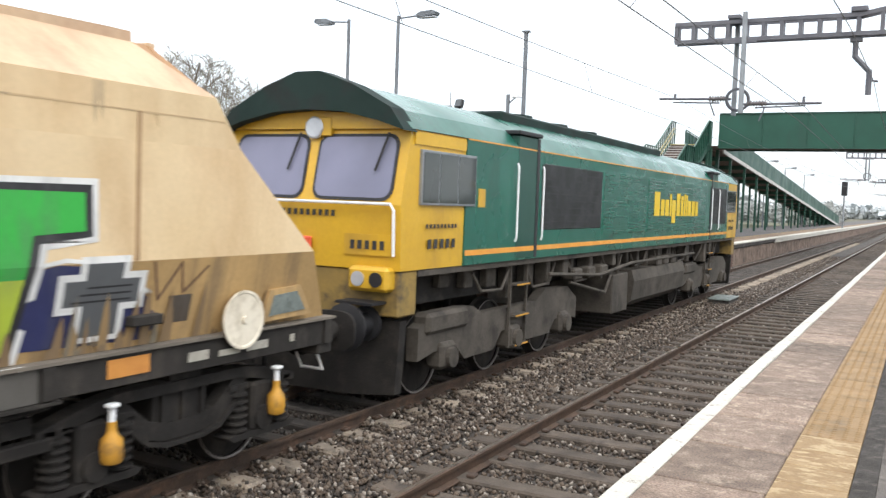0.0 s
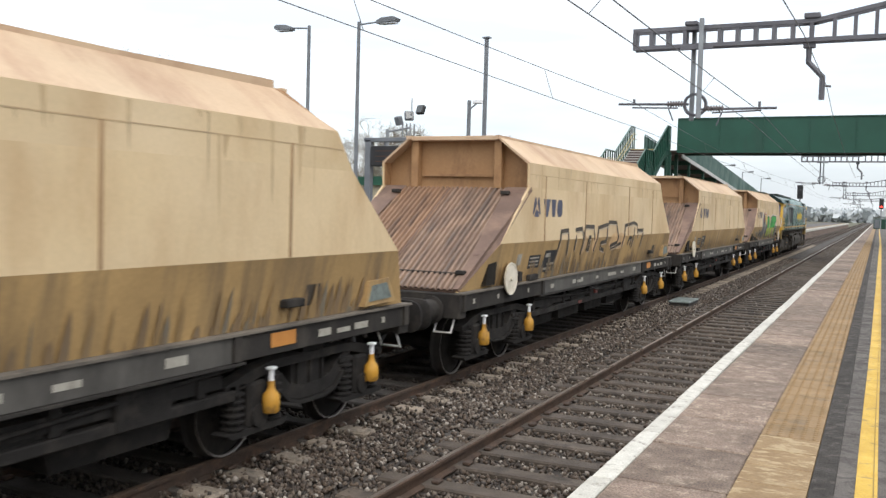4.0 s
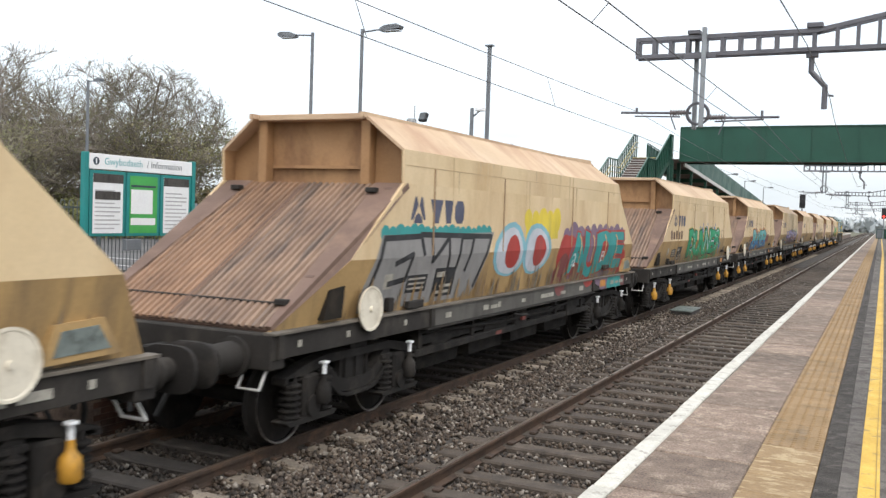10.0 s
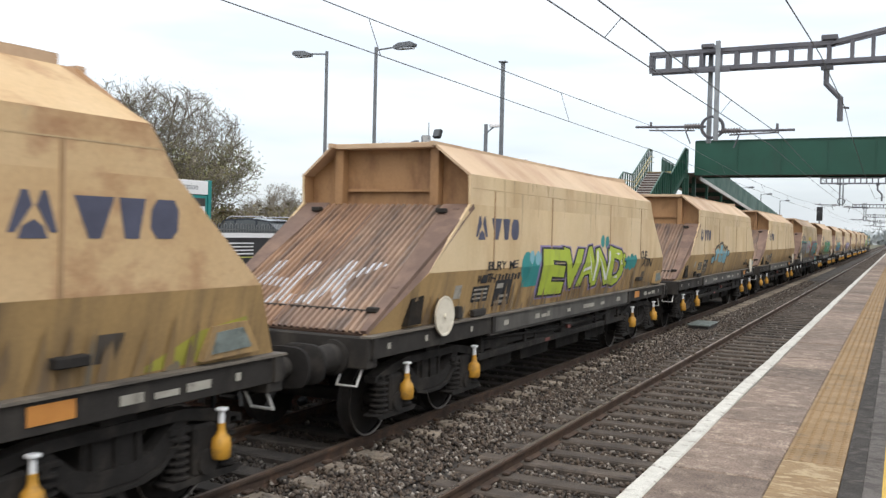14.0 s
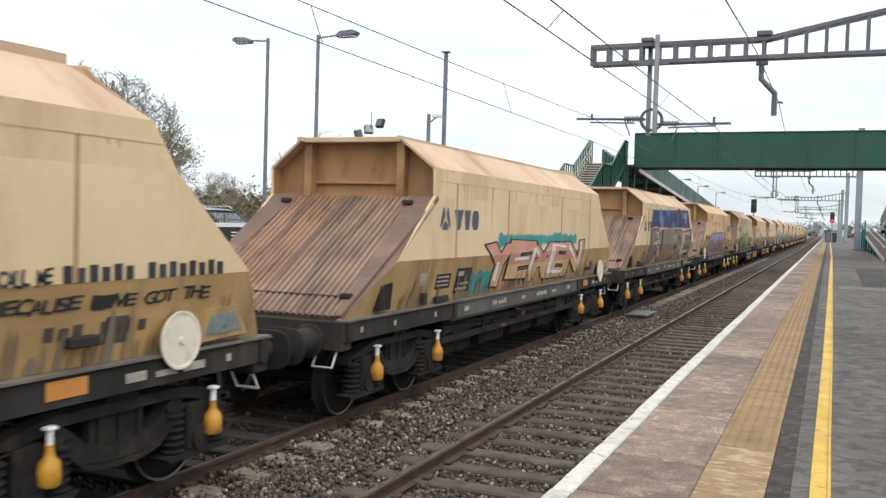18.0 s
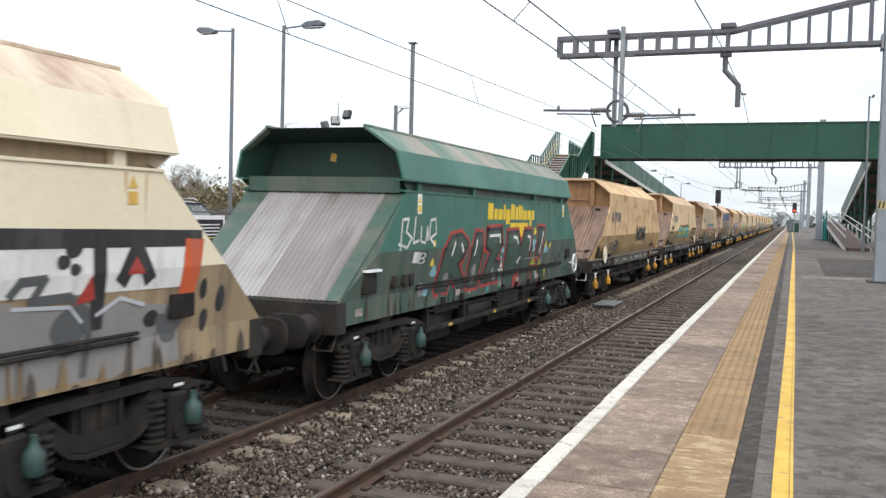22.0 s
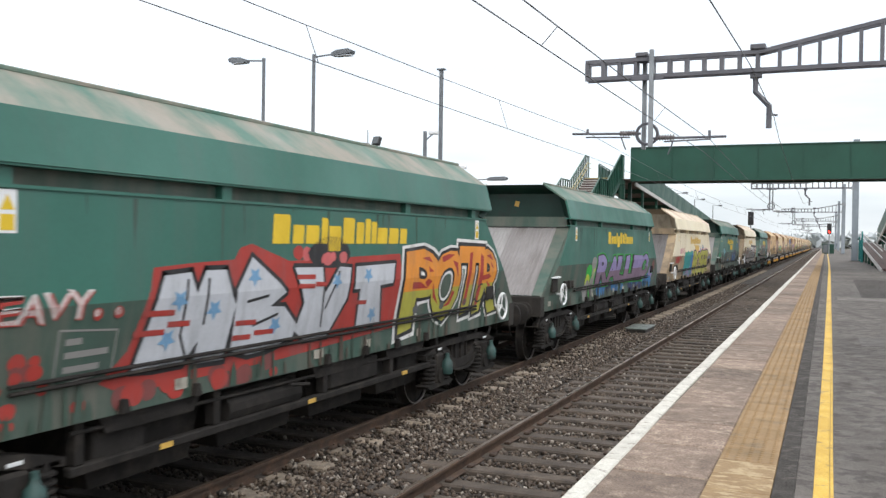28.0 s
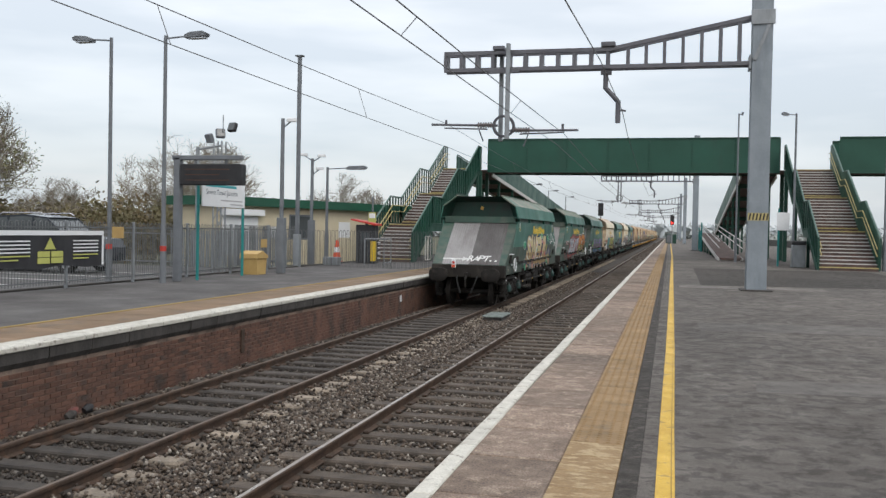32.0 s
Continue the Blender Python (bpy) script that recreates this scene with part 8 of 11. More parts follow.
    for a, z, r in ((9.2, 2.17, 0.08), (8.8, 2.36, 0.09), (10.16, 1.88, 0.07), (10.55, 1.84, 0.07), (9.85, 1.46, 0.1), (10.1, 1.2, 0.16), (3.4, 2.04, 0.06), (3.4, 1.74, 0.07)):
        g.blob(y + a, z, r, r * 0.9, "yellow" if r < 0.1 else "olive", 0.0041, random.Random(int(a * 10)), wob=0.2)
    for a, z in ((7.0, 1.54), (6.92, 1.45), (7.08, 1.44)):
        g.blob(y + a, z, 0.06, 0.045, "white", 0.0110, random.Random(3))
    for a, z in ((11.6, 1.6), (11.95, 1.4), (12.0, 1.7), (11.3, 1.5)):
        g.blob(y + a, z, 0.09, 0.06, "black", 0.004, random.Random(int(a * 9)), wob=0.25)
    g.rect(y + 8.6, y + 9.6, 1.60, 1.625, "grey", 0.0112)
    hand_tag(g, y)
    g.scrawl(".18", y + 2.4, y + 3.05, 1.76, 1.92, "white", fat=-0.015)


def f18(g, y):
    # brown heads, arches in grey and maroon, then a black, white and orange piece
    for k, (a, z) in enumerate(((2.45, 2.02), (2.98, 2.0), (3.4, 2.02))):
        g.blob(y + a, z, 0.30, 0.22, "olive", 0.003 + 0.0001 * k, random.Random(k), wob=0.12)
        g.blob(y + a, z - 0.01, 0.26, 0.185, "brown", 0.0045, random.Random(k), wob=0.12)
        g.blob(y + a - 0.08, z - 0.22, 0.28, 0.16, "brown", 0.0048, random.Random(k + 4), wob=0.25)
    g.cloud(y + 2.6, y + 3.7, 1.3, 1.6, ["dun", "slate", "black", "teal"], 12, 6, 0.13, 0.0052)
    g.poly([(y + 2.7, 1.1), (y + 2.75, 1.32), (y + 3.9, 1.7), (y + 7.8, 1.84), (y + 11.2, 1.72), (y + 12.35, 1.62), (y + 12.4, 1.1)], "grey", 0.0022)
    g.cloud(y + 3.8, y + 12.2, 1.10, 1.66, ["grey", "slate", "grey", "dun"], 60, 3, 0.2, 0.003)
    g.poly([(y + 3.27, 1.80), (y + 3.91, 1.80), (y + 3.8, 1.43), (y + 3.26, 1.46)], "faded_white", 0.0062)
    for z in (1.71, 1.62, 1.53):
        g.rect(y + 3.34, y + 3.76, z, z + 0.035, "slate", 0.0074)
    arches = ([(3.93, 1.5), (4.0, 1.9), (4.12, 2.12), (4.5, 2.18), (4.8, 2.05), (4.72, 1.85), (4.3, 1.74), (4.8, 1.5)],
              [(5.0, 1.5), (5.1, 1.95), (5.45, 2.17), (5.7, 2.08), (5.66, 1.8), (5.3, 1.74)],
              [(5.9, 1.48), (6.05, 1.95), (6.35, 2.15), (6.55, 2.0), (6.5, 1.5)],
              [(6.8, 1.48), (6.86, 1.98), (7.1, 2.12), (7.3, 2.0), (7.24, 1.5)])
    for k, pts in enumerate(arches):
        pts = [(y + a, b) for a, b in pts]
        g.poly(pts[:6], "grey", 0.0058)
        g.stroke(pts, 0.11, "maroon" if k % 2 == 0 else "brown", 0.0066 + 0.0002 * k)
        g.stroke([(a + 0.05, b - 0.05) for a, b in pts], 0.045, "black", 0.0076 + 0.0002 * k)
    for a, z in ((4.95, 2.16), (5.0, 2.02), (5.85, 2.14), (6.62, 2.12), (6.7, 1.9), (6.66, 1.7)):
        g.stroke([(y + a - 0.05, z - 0.1), (y + a + 0.05, z + 0.08)], 0.08, "sky", 0.0086)
    g.cloud(y + 2.6, y + 3.9, 1.1, 1.24, ["blue", "teal", "sky", "slate"], 9, 4, 0.12, 0.0064)
    for a in (4.3, 5.0, 7.2):
        g.stroke([(y + a, 1.4), (y + a - 0.05, 1.25), (y + a + 0.05, 1.1)], 0.06, "maroon", 0.0088)
    # the piece in white over grey, with heavy black bars
    g.poly([(y + 7.66, 1.86), (y + 7.70, 2.27), (y + 12.42, 2.22), (y + 12.4, 1.78)], "white", 0.0060)
    for pts in ([(7.80, 1.42), (7.80, 2.3), (8.5, 2.32), (8.6, 2.0), (8.0, 1.86)], [(8.9, 1.45), (8.96, 2.28)], [(8.9, 1.9), (9.7, 1.5), (9.9, 2.28)], [(10.2, 1.5), (10.16, 2.28)],
                [(11.3, 1.55), (11.28, 2.22)], [(11.56, 1.9), (11.72, 2.16), (11.88, 1.9)], [(7.75, 2.28), (12.55, 2.22)]):
        g.stroke([(y + a, b) for a, b in pts], 0.15 if len(pts) < 5 else 0.11, "black", 0.0092)
    for pts in ([(8.6, 2.26), (8.75, 1.7)], [(10.0, 2.26), (10.04, 1.75)]):
        g.stroke([(y + a, b) for a, b in pts], 0.10, "red", 0.0104)
    g.poly([(y + 11.60, 1.93), (y + 11.71, 2.08), (y + 11.83, 1.93)], "red", 0.0108)
    g.poly([(y + 11.05, 1.72), (y + 11.2, 1.95), (y + 11.26, 1.75)], "red", 0.0106)
    g.poly([(y + 12.36, 2.22), (y + 12.63, 2.21), (y + 12.52, 1.62), (y + 12.30, 1.64)], "vermilion", 0.0108)
    for a, z, r in ((10.9, 2.06, 0.07), (11.02, 2.0, 0.06), (11.0, 2.16, 0.09)):
        g.blob(y + a, z, r, r * 0.8, "black", 0.0096, random.Random(3))
    g.stroke([(y + a, b) for a, b in ((10.42, 1.84), (10.5, 1.93), (10.72, 1.94), (10.62, 1.78), (10.98, 1.79), (11.18, 1.66), (11.24, 1.45), (11.2, 1.16))], 0.075, "slate", 0.0098)
    g.stroke([(y + a, b) for a, b in ((10.45, 1.74), (11.0, 1.71), (11.14, 1.58))], 0.03, "silver", 0.0100)
    g.stroke([(y + a, b) for a, b in ((11.3, 1.62), (11.55, 1.74), (11.85, 1.66))], 0.035, "silver", 0.0102)
    g.cloud(y + 11.9, y + 12.4, 1.35, 1.62, ["black", "slate"], 6, 7, 0.13, 0.0078)
    for a, z, r in ((12.68, 1.74, 0.10), (12.97, 1.62, 0.13), (12.74, 1.44, 0.11)):
        g.blob(y + a, z, r * 0.55, r, "black", 0.005, random.Random(int(a * 10)))


def f19(g, y):
    # worn piece in pale blue and grey, with old tags round it
    g.cloud(y + 2.9, y + 5.9, 1.08, 1.45, ["grey", "grime_green", "grime", "grime_green"], 30, 3, 0.17)
    g.cloud(y + 2.6, y + 3.2, 1.45, 1.7, ["tan", "brown", "grime_green"], 8, 8, 0.13)
    g.poly([(y + 2.3, 1.66), (y + 2.72, 1.63), (y + 2.74, 1.24), (y + 2.3, 1.1)], "brown", 0.0042)
    g.scrawl("MH", y + 1.7, y + 2.6, 1.66, 1.9, "emerald", fat=0.03)
    g.stroke([(y + a, b) for a, b in ((2.56, 1.9), (2.58, 2.0), (2.72, 2.02), (2.84, 1.97), (2.7, 1.94), (2.6, 1.8), (2.8, 1.7), (2.95, 1.82))], 0.045, "faded_white", 0.006)
    g.stroke([(y + a, b) for a, b in ((2.95, 1.6), (2.97, 1.95), (3.1, 2.02), (3.2, 1.98), (3.12, 1.62), (3.3, 1.72))], 0.045, "faded_white", 0.0064)
    g.stroke([(y + a, b) for a, b in ((3.22, 2.1), (3.34, 1.99), (3.25, 1.96), (3.42, 1.99), (3.36, 1.78), (3.47, 1.56))], 0.045, "faded_white", 0.0068)
    g.poly([(y + 3.28, 1.83), (y + 3.84, 1.84), (y + 3.79, 1.49), (y + 3.22, 1.46)], "grime_green", 0.0072)
    g.rect(y + 3.36, y + 3.56, 1.73, 1.80, "grey", 0.0084)
    for z in (1.66, 1.60, 1.53):
        g.rect(y + 3.33, y + 3.74, z, z + 0.025, "grey", 0.0084)
    g.letter(y, [(3.66, 2.07), (3.79, 2.18), (4.34, 2.21), (4.42, 2.13), (4.77, 2.01), (4.75, 1.94), (4.51, 1.86), (4.4, 1.74), (4.1, 1.80), (3.9, 1.88)], "sky", "faded_white", 0.0074, 0.075)
    g.letter(y, [(3.66, 2.07), (3.79, 2.18), (4.34, 2.21), (4.42, 2.13), (4.77, 2.01), (4.75, 1.94), (4.51, 1.86), (4.4, 1.74), (4.1, 1.80), (3.9, 1.88)], "sky", "black", 0.0092, 0.04)
    g.poly([(y + a, b) for a, b in ((3.98, 1.84), (4.1, 1.80), (4.4, 1.75), (4.43, 1.56), (4.57, 1.4), (4.19, 1.37), (4.1, 1.51), (3.96, 1.6), (4.04, 1.7))], "grey", 0.0112)
    g.poly([(y + a, b) for a, b in ((4.0, 1.85), (4.46, 1.84), (4.41, 1.72), (4.06, 1.74))], "teal", 0.0124)
    g.stroke([(y + a, b) for a, b in ((4.34, 2.18), (4.33, 1.98), (4.36, 1.88))], 0.03, "teal", 0.0128)
    g.stroke([(y + a, b) for a, b in ((3.96, 1.62), (4.13, 1.5), (4.16, 1.36), (4.06, 1.22), (4.1, 1.1))], 0.045, "black", 0.0130)
    g.stroke([(y + a, b) for a, b in ((4.75, 1.93), (4.54, 1.84), (4.46, 1.68), (4.52, 1.52), (4.7, 1.42), (5.38, 1.41))], 0.085, "black", 0.0132)
    g.stroke([(y + a, b) for a, b in ((4.81, 2.05), (4.88, 2.14), (4.95, 2.1), (4.9, 1.95), (4.82, 1.74), (4.62, 1.72))], 0.07, "black", 0.0136)
    g.stroke([(y + a, b) for a, b in ((4.98, 2.16), (5.0, 1.95), (4.92, 1.78), (5.05, 1.84), (4.96, 1.62))], 0.03, "faded_white", 0.0140)
    g.stroke([(y + a, b) for a, b in ((5.0, 1.55), (5.14, 1.64), (5.46, 1.82), (5.78, 1.9), (5.96, 1.84), (6.02, 1.66), (5.92, 1.44), (5.8, 1.37))], 0.085, "black", 0.0137)
    g.stroke([(y + a, b) for a, b in ((5.2, 1.53), (5.45, 1.6), (5.62, 1.52), (5.7, 1.38))], 0.045, "tan", 0.0141)
    g.stroke([(y + a, b) for a, b in ((5.6, 1.66), (5.66, 1.8), (5.8, 1.82), (5.86, 1.7), (5.74, 1.64))], 0.03, "faded_white", 0.0143)
    g.stroke([(y + a, b) for a, b in ((5.06, 1.48), (5.5, 1.5), (5.56, 1.4))], 0.08, "black", 0.0145)
    g.cloud(y + 6.1, y + 8.0, 1.42, 1.66, ["blue", "tan", "grime_green"], 10, 6, 0.14, 0.0024)
    g.scribble(y + 6.08, y + 7.3, 1.66, 2.0, "faded_white", 5, 0.03)
    g.scribble(y + 6.1, y + 6.9, 1.5, 1.75, "tan", 9, 0.03, 0.0058, 5)
    g.scribble(y + 7.45, y + 8.45, 1.45, 1.96, "faded_white", 12, 0.03, 0.0056, 7)
    hill = [(8.0, 1.36), (8.54, 1.67), (8.61, 1.94), (8.75, 1.85), (8.97, 1.84), (9.37, 2.01), (9.6, 2.03), (9.84, 2.13), (10.06, 2.06), (10.07, 1.86), (10.28, 1.97), (10.45, 2.15), (10.58, 2.1), (10.69, 1.94), (11.0, 1.86), (10.95, 1.37)]
    g.poly([(y + a, b) for a, b in hill], "navy", 0.0028)
    g.stroke([(y + a, b) for a, b in hill[:-1]], 0.055, "black", 0.0042)
    g.stroke([(y + a, b) for a, b in hill[4:15]], 0.03, "faded_white", 0.0050)
    g.cloud(y + 8.7, y + 10.6, 1.5, 1.72, ["blue", "navy", "blue"], 9, 2, 0.2, 0.0034)
    g.rect(y + 8.9, y + 9.9, 1.73, 1.75, "grey", 0.0048)
    g.rect(y + 10.2, y + 10.6, 1.76, 1.80, "grey", 0.0048)
    g.scribble(y + 11.05, y + 12.8, 1.72, 2.08, "faded_white", 21, 0.024)
    g.cloud(y + 11.4, y + 12.1, 2.2, 2.36, ["blue"], 4, 11, 0.17)
    for a, z, r in ((12.3, 1.58, 0.16), (11.45, 1.5, 0.13), (11.75, 1.28, 0.1), (12.6, 1.24, 0.16), (12.75, 1.46, 0.13)):
        g.blob(y + a, z, r, r * 0.7, "black", 0.0046, random.Random(int(a * 10)), wob=0.25)
    for a, b, q, z in ((3.62, 1.28, 3.94, 1.07), (4.02, 1.18, 4.16, 1.07)):
        g.stroke([(y + a, b), (y + q, z)], 0.07, "peach", 0.0148)


def f20(g, y):
    g.scallop(y + 4.6, y + 6.6, 1.86, 0.26, "teal", 0.003, tail=0.7)
    g.scallop(y + 4.8, y + 6.6, 2.0, 0.10, "leafgreen", 0.0024)
    g.scallop(y + 6.5, y + 7.2, 1.75, 0.30, "blue", 0.0036, tail=0.5)
    for a, z, r in ((7.05, 2.03, 0.12), (8.3, 2.16, 0.14), (8.5, 2.12, 0.12), (9.1, 2.16, 0.1), (9.9, 2.2, 0.14), (11.0, 2.12, 0.1), (8.25, 2.32, 0.04), (9.0, 2.3, 0.04), (9.7, 2.34, 0.04), (6.7, 1.98, 0.05), (10.1, 2.3, 0.04)):
        g.blob(y + a, z, r * 1.1, r, "blue", 0.003, random.Random(int(a * 10)))
    g.cloud(y + 11.9, y + 12.6, 1.5, 1.95, ["blue", "navy", "mauve"], 10, 4, 0.16)
    g.cloud(y + 4.6, y + 7.2, 1.08, 1.35, ["lilac", "teal", "blue", "pink"], 18, 1, 0.2)
    g.word("BOSER", y + 7.15, y + 12.0, 1.12, 2.12, "olive", "black", "pink", None, None, seed=18, fat=0.045, lean=0.0)
    rnd = random.Random(5)
    for k in range(16):
        g.blob(y + rnd.uniform(7.4, 11.6), rnd.uniform(1.2, 2.0), 0.03, 0.025, "black", 0.0135, rnd)
    g.poly([(y + 12.1, 1.4), (y + 12.5, 1.4), (y + 12.9, 1.7), (y + 12.2, 1.66)], "black", 0.006)
    g.blob(y + 13.1, 1.65, 0.25, 0.22, "brown", 0.004, random.Random(8))
    g.scrawl("RIZM", y + 2.2, y + 3.6, 1.7, 1.95, "red")
    g.scrawl("ISKS", y + 3.2, y + 4.4, 2.05, 2.25, "pink")


def f21(g, y):
    g.cloud(y + 3.6, y + 5.0, 1.2, 1.9, ["lime", "leafgreen", "grey"], 14, 1, 0.26)
    g.cloud(y + 5.0, y + 12.4, 1.15, 1.4, ["blue", "blue", "navy"], 22, 3, 0.24)
    g.word("RALLIO", y + 5.0, y + 11.6, 1.4, 2.1, "lilac", "black", "leafgreen", "mauve", seed=19, fat=0.05)
    g.cloud(y + 11.2, y + 12.8, 1.4, 2.0, ["maroon", "lilac", "leafgreen"], 12, 4, 0.2)


def f22(g, y):
    g.scrawl("HEAVY..", y + 2.45, y + 4.0, 1.86, 2.06, "red", fat=0.05)
    g.scrawl("HEAVY..", y + 2.44, y + 3.99, 1.87, 2.07, "white", 0.012, fat=0.02)
    g.cloud(y + 2.3, y + 3.2, 1.12, 1.6, ["red", "maroon"], 24, 1, 0.07)
    g.cloud(y + 3.5, y + 6.2, 1.1, 1.24, ["red", "maroon"], 16, 5, 0.12)
    # framed panel of white data lines
    g.stroke([(y + a, b) for a, b in ((3.27, 1.78), (3.86, 1.74), (3.84, 1.42), (3.26, 1.36), (3.27, 1.78))], 0.016, "grey", 0.004)
    for z, q in ((1.66, 3.5), (1.56, 3.78), (1.45, 3.7)):
        g.rect(y + 3.34, y + q, z, z + 0.05, "grey", 0.0042)
    g.poly([(y + a, b) for a, b in ((3.72, 1.32), (4.0, 1.55), (4.2, 2.04), (4.23, 2.22), (4.73, 2.25), (5.33, 2.27), (5.42, 2.38), (5.6, 2.42), (6.27, 2.24), (8.88, 2.29), (8.94, 2.08), (8.94, 1.33), (6.27, 1.22), (3.99, 1.2))], "red", 0.0022)
    g.cloud(y + 6.2, y + 7.3, 2.3, 2.36, ["coral", "red"], 6, 9, 0.12, 0.0026)
    g.blob(y + 7.1, 2.32, 0.46, 0.18, "black", 0.0040, random.Random(5))
    g.cloud(y + 6.8, y + 7.4, 2.24, 2.3, ["red", "coral"], 5, 3, 0.09, 0.0054)
    for k, pts in enumerate((
            [(4.07, 1.38), (4.36, 2.15), (4.70, 2.17), (4.79, 1.98), (4.91, 2.18), (5.2, 2.18), (5.31, 1.93), (5.38, 1.84), (5.27, 1.33), (4.83, 1.34), (4.88, 1.55), (4.69, 1.36), (4.32, 1.36)],
            [(5.38, 1.40), (5.38, 1.99), (5.61, 2.29), (6.09, 2.02), (6.22, 1.92), (5.96, 1.79), (6.22, 1.77), (6.50, 1.56), (6.44, 1.42), (5.95, 1.34), (5.65, 1.33)],
            [(6.37, 2.17), (6.93, 2.16), (6.97, 1.84), (7.31, 2.16), (7.57, 2.14), (7.52, 1.78), (7.16, 1.38), (6.68, 1.38), (6.47, 1.49), (6.60, 1.79)],
            [(7.70, 2.15), (8.73, 2.17), (8.69, 1.92), (8.34, 1.9), (8.45, 1.43), (7.84, 1.42), (7.83, 1.88), (7.68, 1.88)])):
        g.letter(y, pts, "silver", "black", 0.0060 + 0.0004 * k, 0.045)
    for pts in ([(4.66, 2.1), (4.62, 1.62), (4.74, 1.38)], [(4.95, 2.1), (4.92, 1.7)], [(5.56, 1.86), (5.9, 1.9)], [(5.7, 1.62), (6.1, 1.7)], [(6.98, 1.86), (7.0, 1.5)], [(7.3, 2.1), (7.05, 1.7)]):
        g.stroke([(y + a, b) for a, b in pts], 0.03, "black", 0.0106)
    for a, b in ((4.56, 1.93), (5.05, 1.82), (5.65, 2.10), (6.08, 1.59), (7.25, 2.0), (8.0, 2.04), (8.2, 1.55), (4.45, 1.6)):
        star = []
        for i in range(10):
            r = 0.105 if i % 2 else 0.05
            star.append((y + a + r * 1.15 * math.sin(math.pi * i / 5), b + r * math.cos(math.pi * i / 5)))
        for i in range(0, 10, 2):
            g.poly([star[i], star[i + 1], star[(i + 2) % 10]], "star_blue", 0.0112)
        g.poly(star[::2], "star_blue", 0.0113)
    for a, b, l in ((4.15, 1.84, 0.34), (4.45, 1.73, 0.26), (4.05, 1.68, 0.34), (5.42, 1.66, 0.3), (5.75, 1.54, 0.3), (5.4, 1.52, 0.26), (6.42, 2.07, 0.34), (6.45, 1.97, 0.3), (6.8, 1.98, 0.2), (7.7, 1.72, 0.3)):
        g.stroke([(y + a, b), (y + a + l, b - 0.01)], 0.05, "red", 0.0118)
    g.scrawl("HOME", y + 7.7, y + 8.5, 1.36, 1.43, "red", fat=0.0)
    g.word("POTR", y + 9.15, y + 12.75, 1.30, 2.36, "orange", "black", "white", "olive", "red", seed=21, fat=0.05, lean=0.12)
    for k in range(4):
        g.blob(y + 9.5 + 0.9 * k, 1.52, 0.09, 0.06, "slate", 0.0134, random.Random(k))
    g.scribble(y + 11.6, y + 12.9, 1.35, 1.65, "black", 4, 0.03, 0.0138, 6)


def f23(g, y):
    g.scallop(y + 4.8, y + 9.6, 2.1, 0.26, "navy", 0.0024, tail=0.8)
    g.cloud(y + 4.2, y + 11.4, 1.1, 1.5, ["salmon", "tan", "grey", "tan", "emerald"], 40, 1, 0.22)
    g.cloud(y + 9.8, y + 11.4, 1.2, 1.9, ["grey", "navy", "olive"], 14, 6, 0.24, 0.0036)
    g.word("SWEUL", y + 4.6, y + 10.2, 1.22, 2.30, "cream_paint", "navy", None, "tan", "white", seed=22, fat=0.075, lean=0.0)
    for a, z in ((5.2, 1.95), (6.5, 1.5), (6.9, 2.0), (9.0, 2.05), (9.7, 1.6)):
        g.blob(y + a, z, 0.16, 0.11, "coral" if a > 6.6 else "pink", 0.0131, random.Random(int(a * 5)))
    for k, (a, z) in enumerate(((3.9, 2.0), (8.3, 2.34), (8.6, 2.28), (10.1, 2.27), (10.45, 2.16), (7.2, 1.78), (10.5, 1.22), (10.25, 1.26))):
        r = (0.26, 0.22, 0.1, 0.22, 0.12, 0.14, 0.2, 0.09)[k]
        g.blob(y + a, z, r, r * 0.62, "white", 0.0135, random.Random(k))
        g.blob(y + a, z, r * 0.84, r * 0.5, "emerald", 0.0148, random.Random(k))
    g.rect(y + 8.25, y + 8.6, 2.04, 2.16, "pink", 0.0138)
    for pts in ([(8.2, 1.6), (8.5, 1.75), (8.9, 1.6)], [(9.2, 1.5), (9.3, 1.9)], [(8.2, 1.5), (8.3, 1.85)]):
        g.stroke([(y + a, b) for a, b in pts], 0.06, "red", 0.0142)
    hand_tag(g, y + 8.85)
    g.scrawl(".18", y + 12.2, y + 12.8, 1.86, 2.05, "white", fat=-0.012)


TRAIN = []
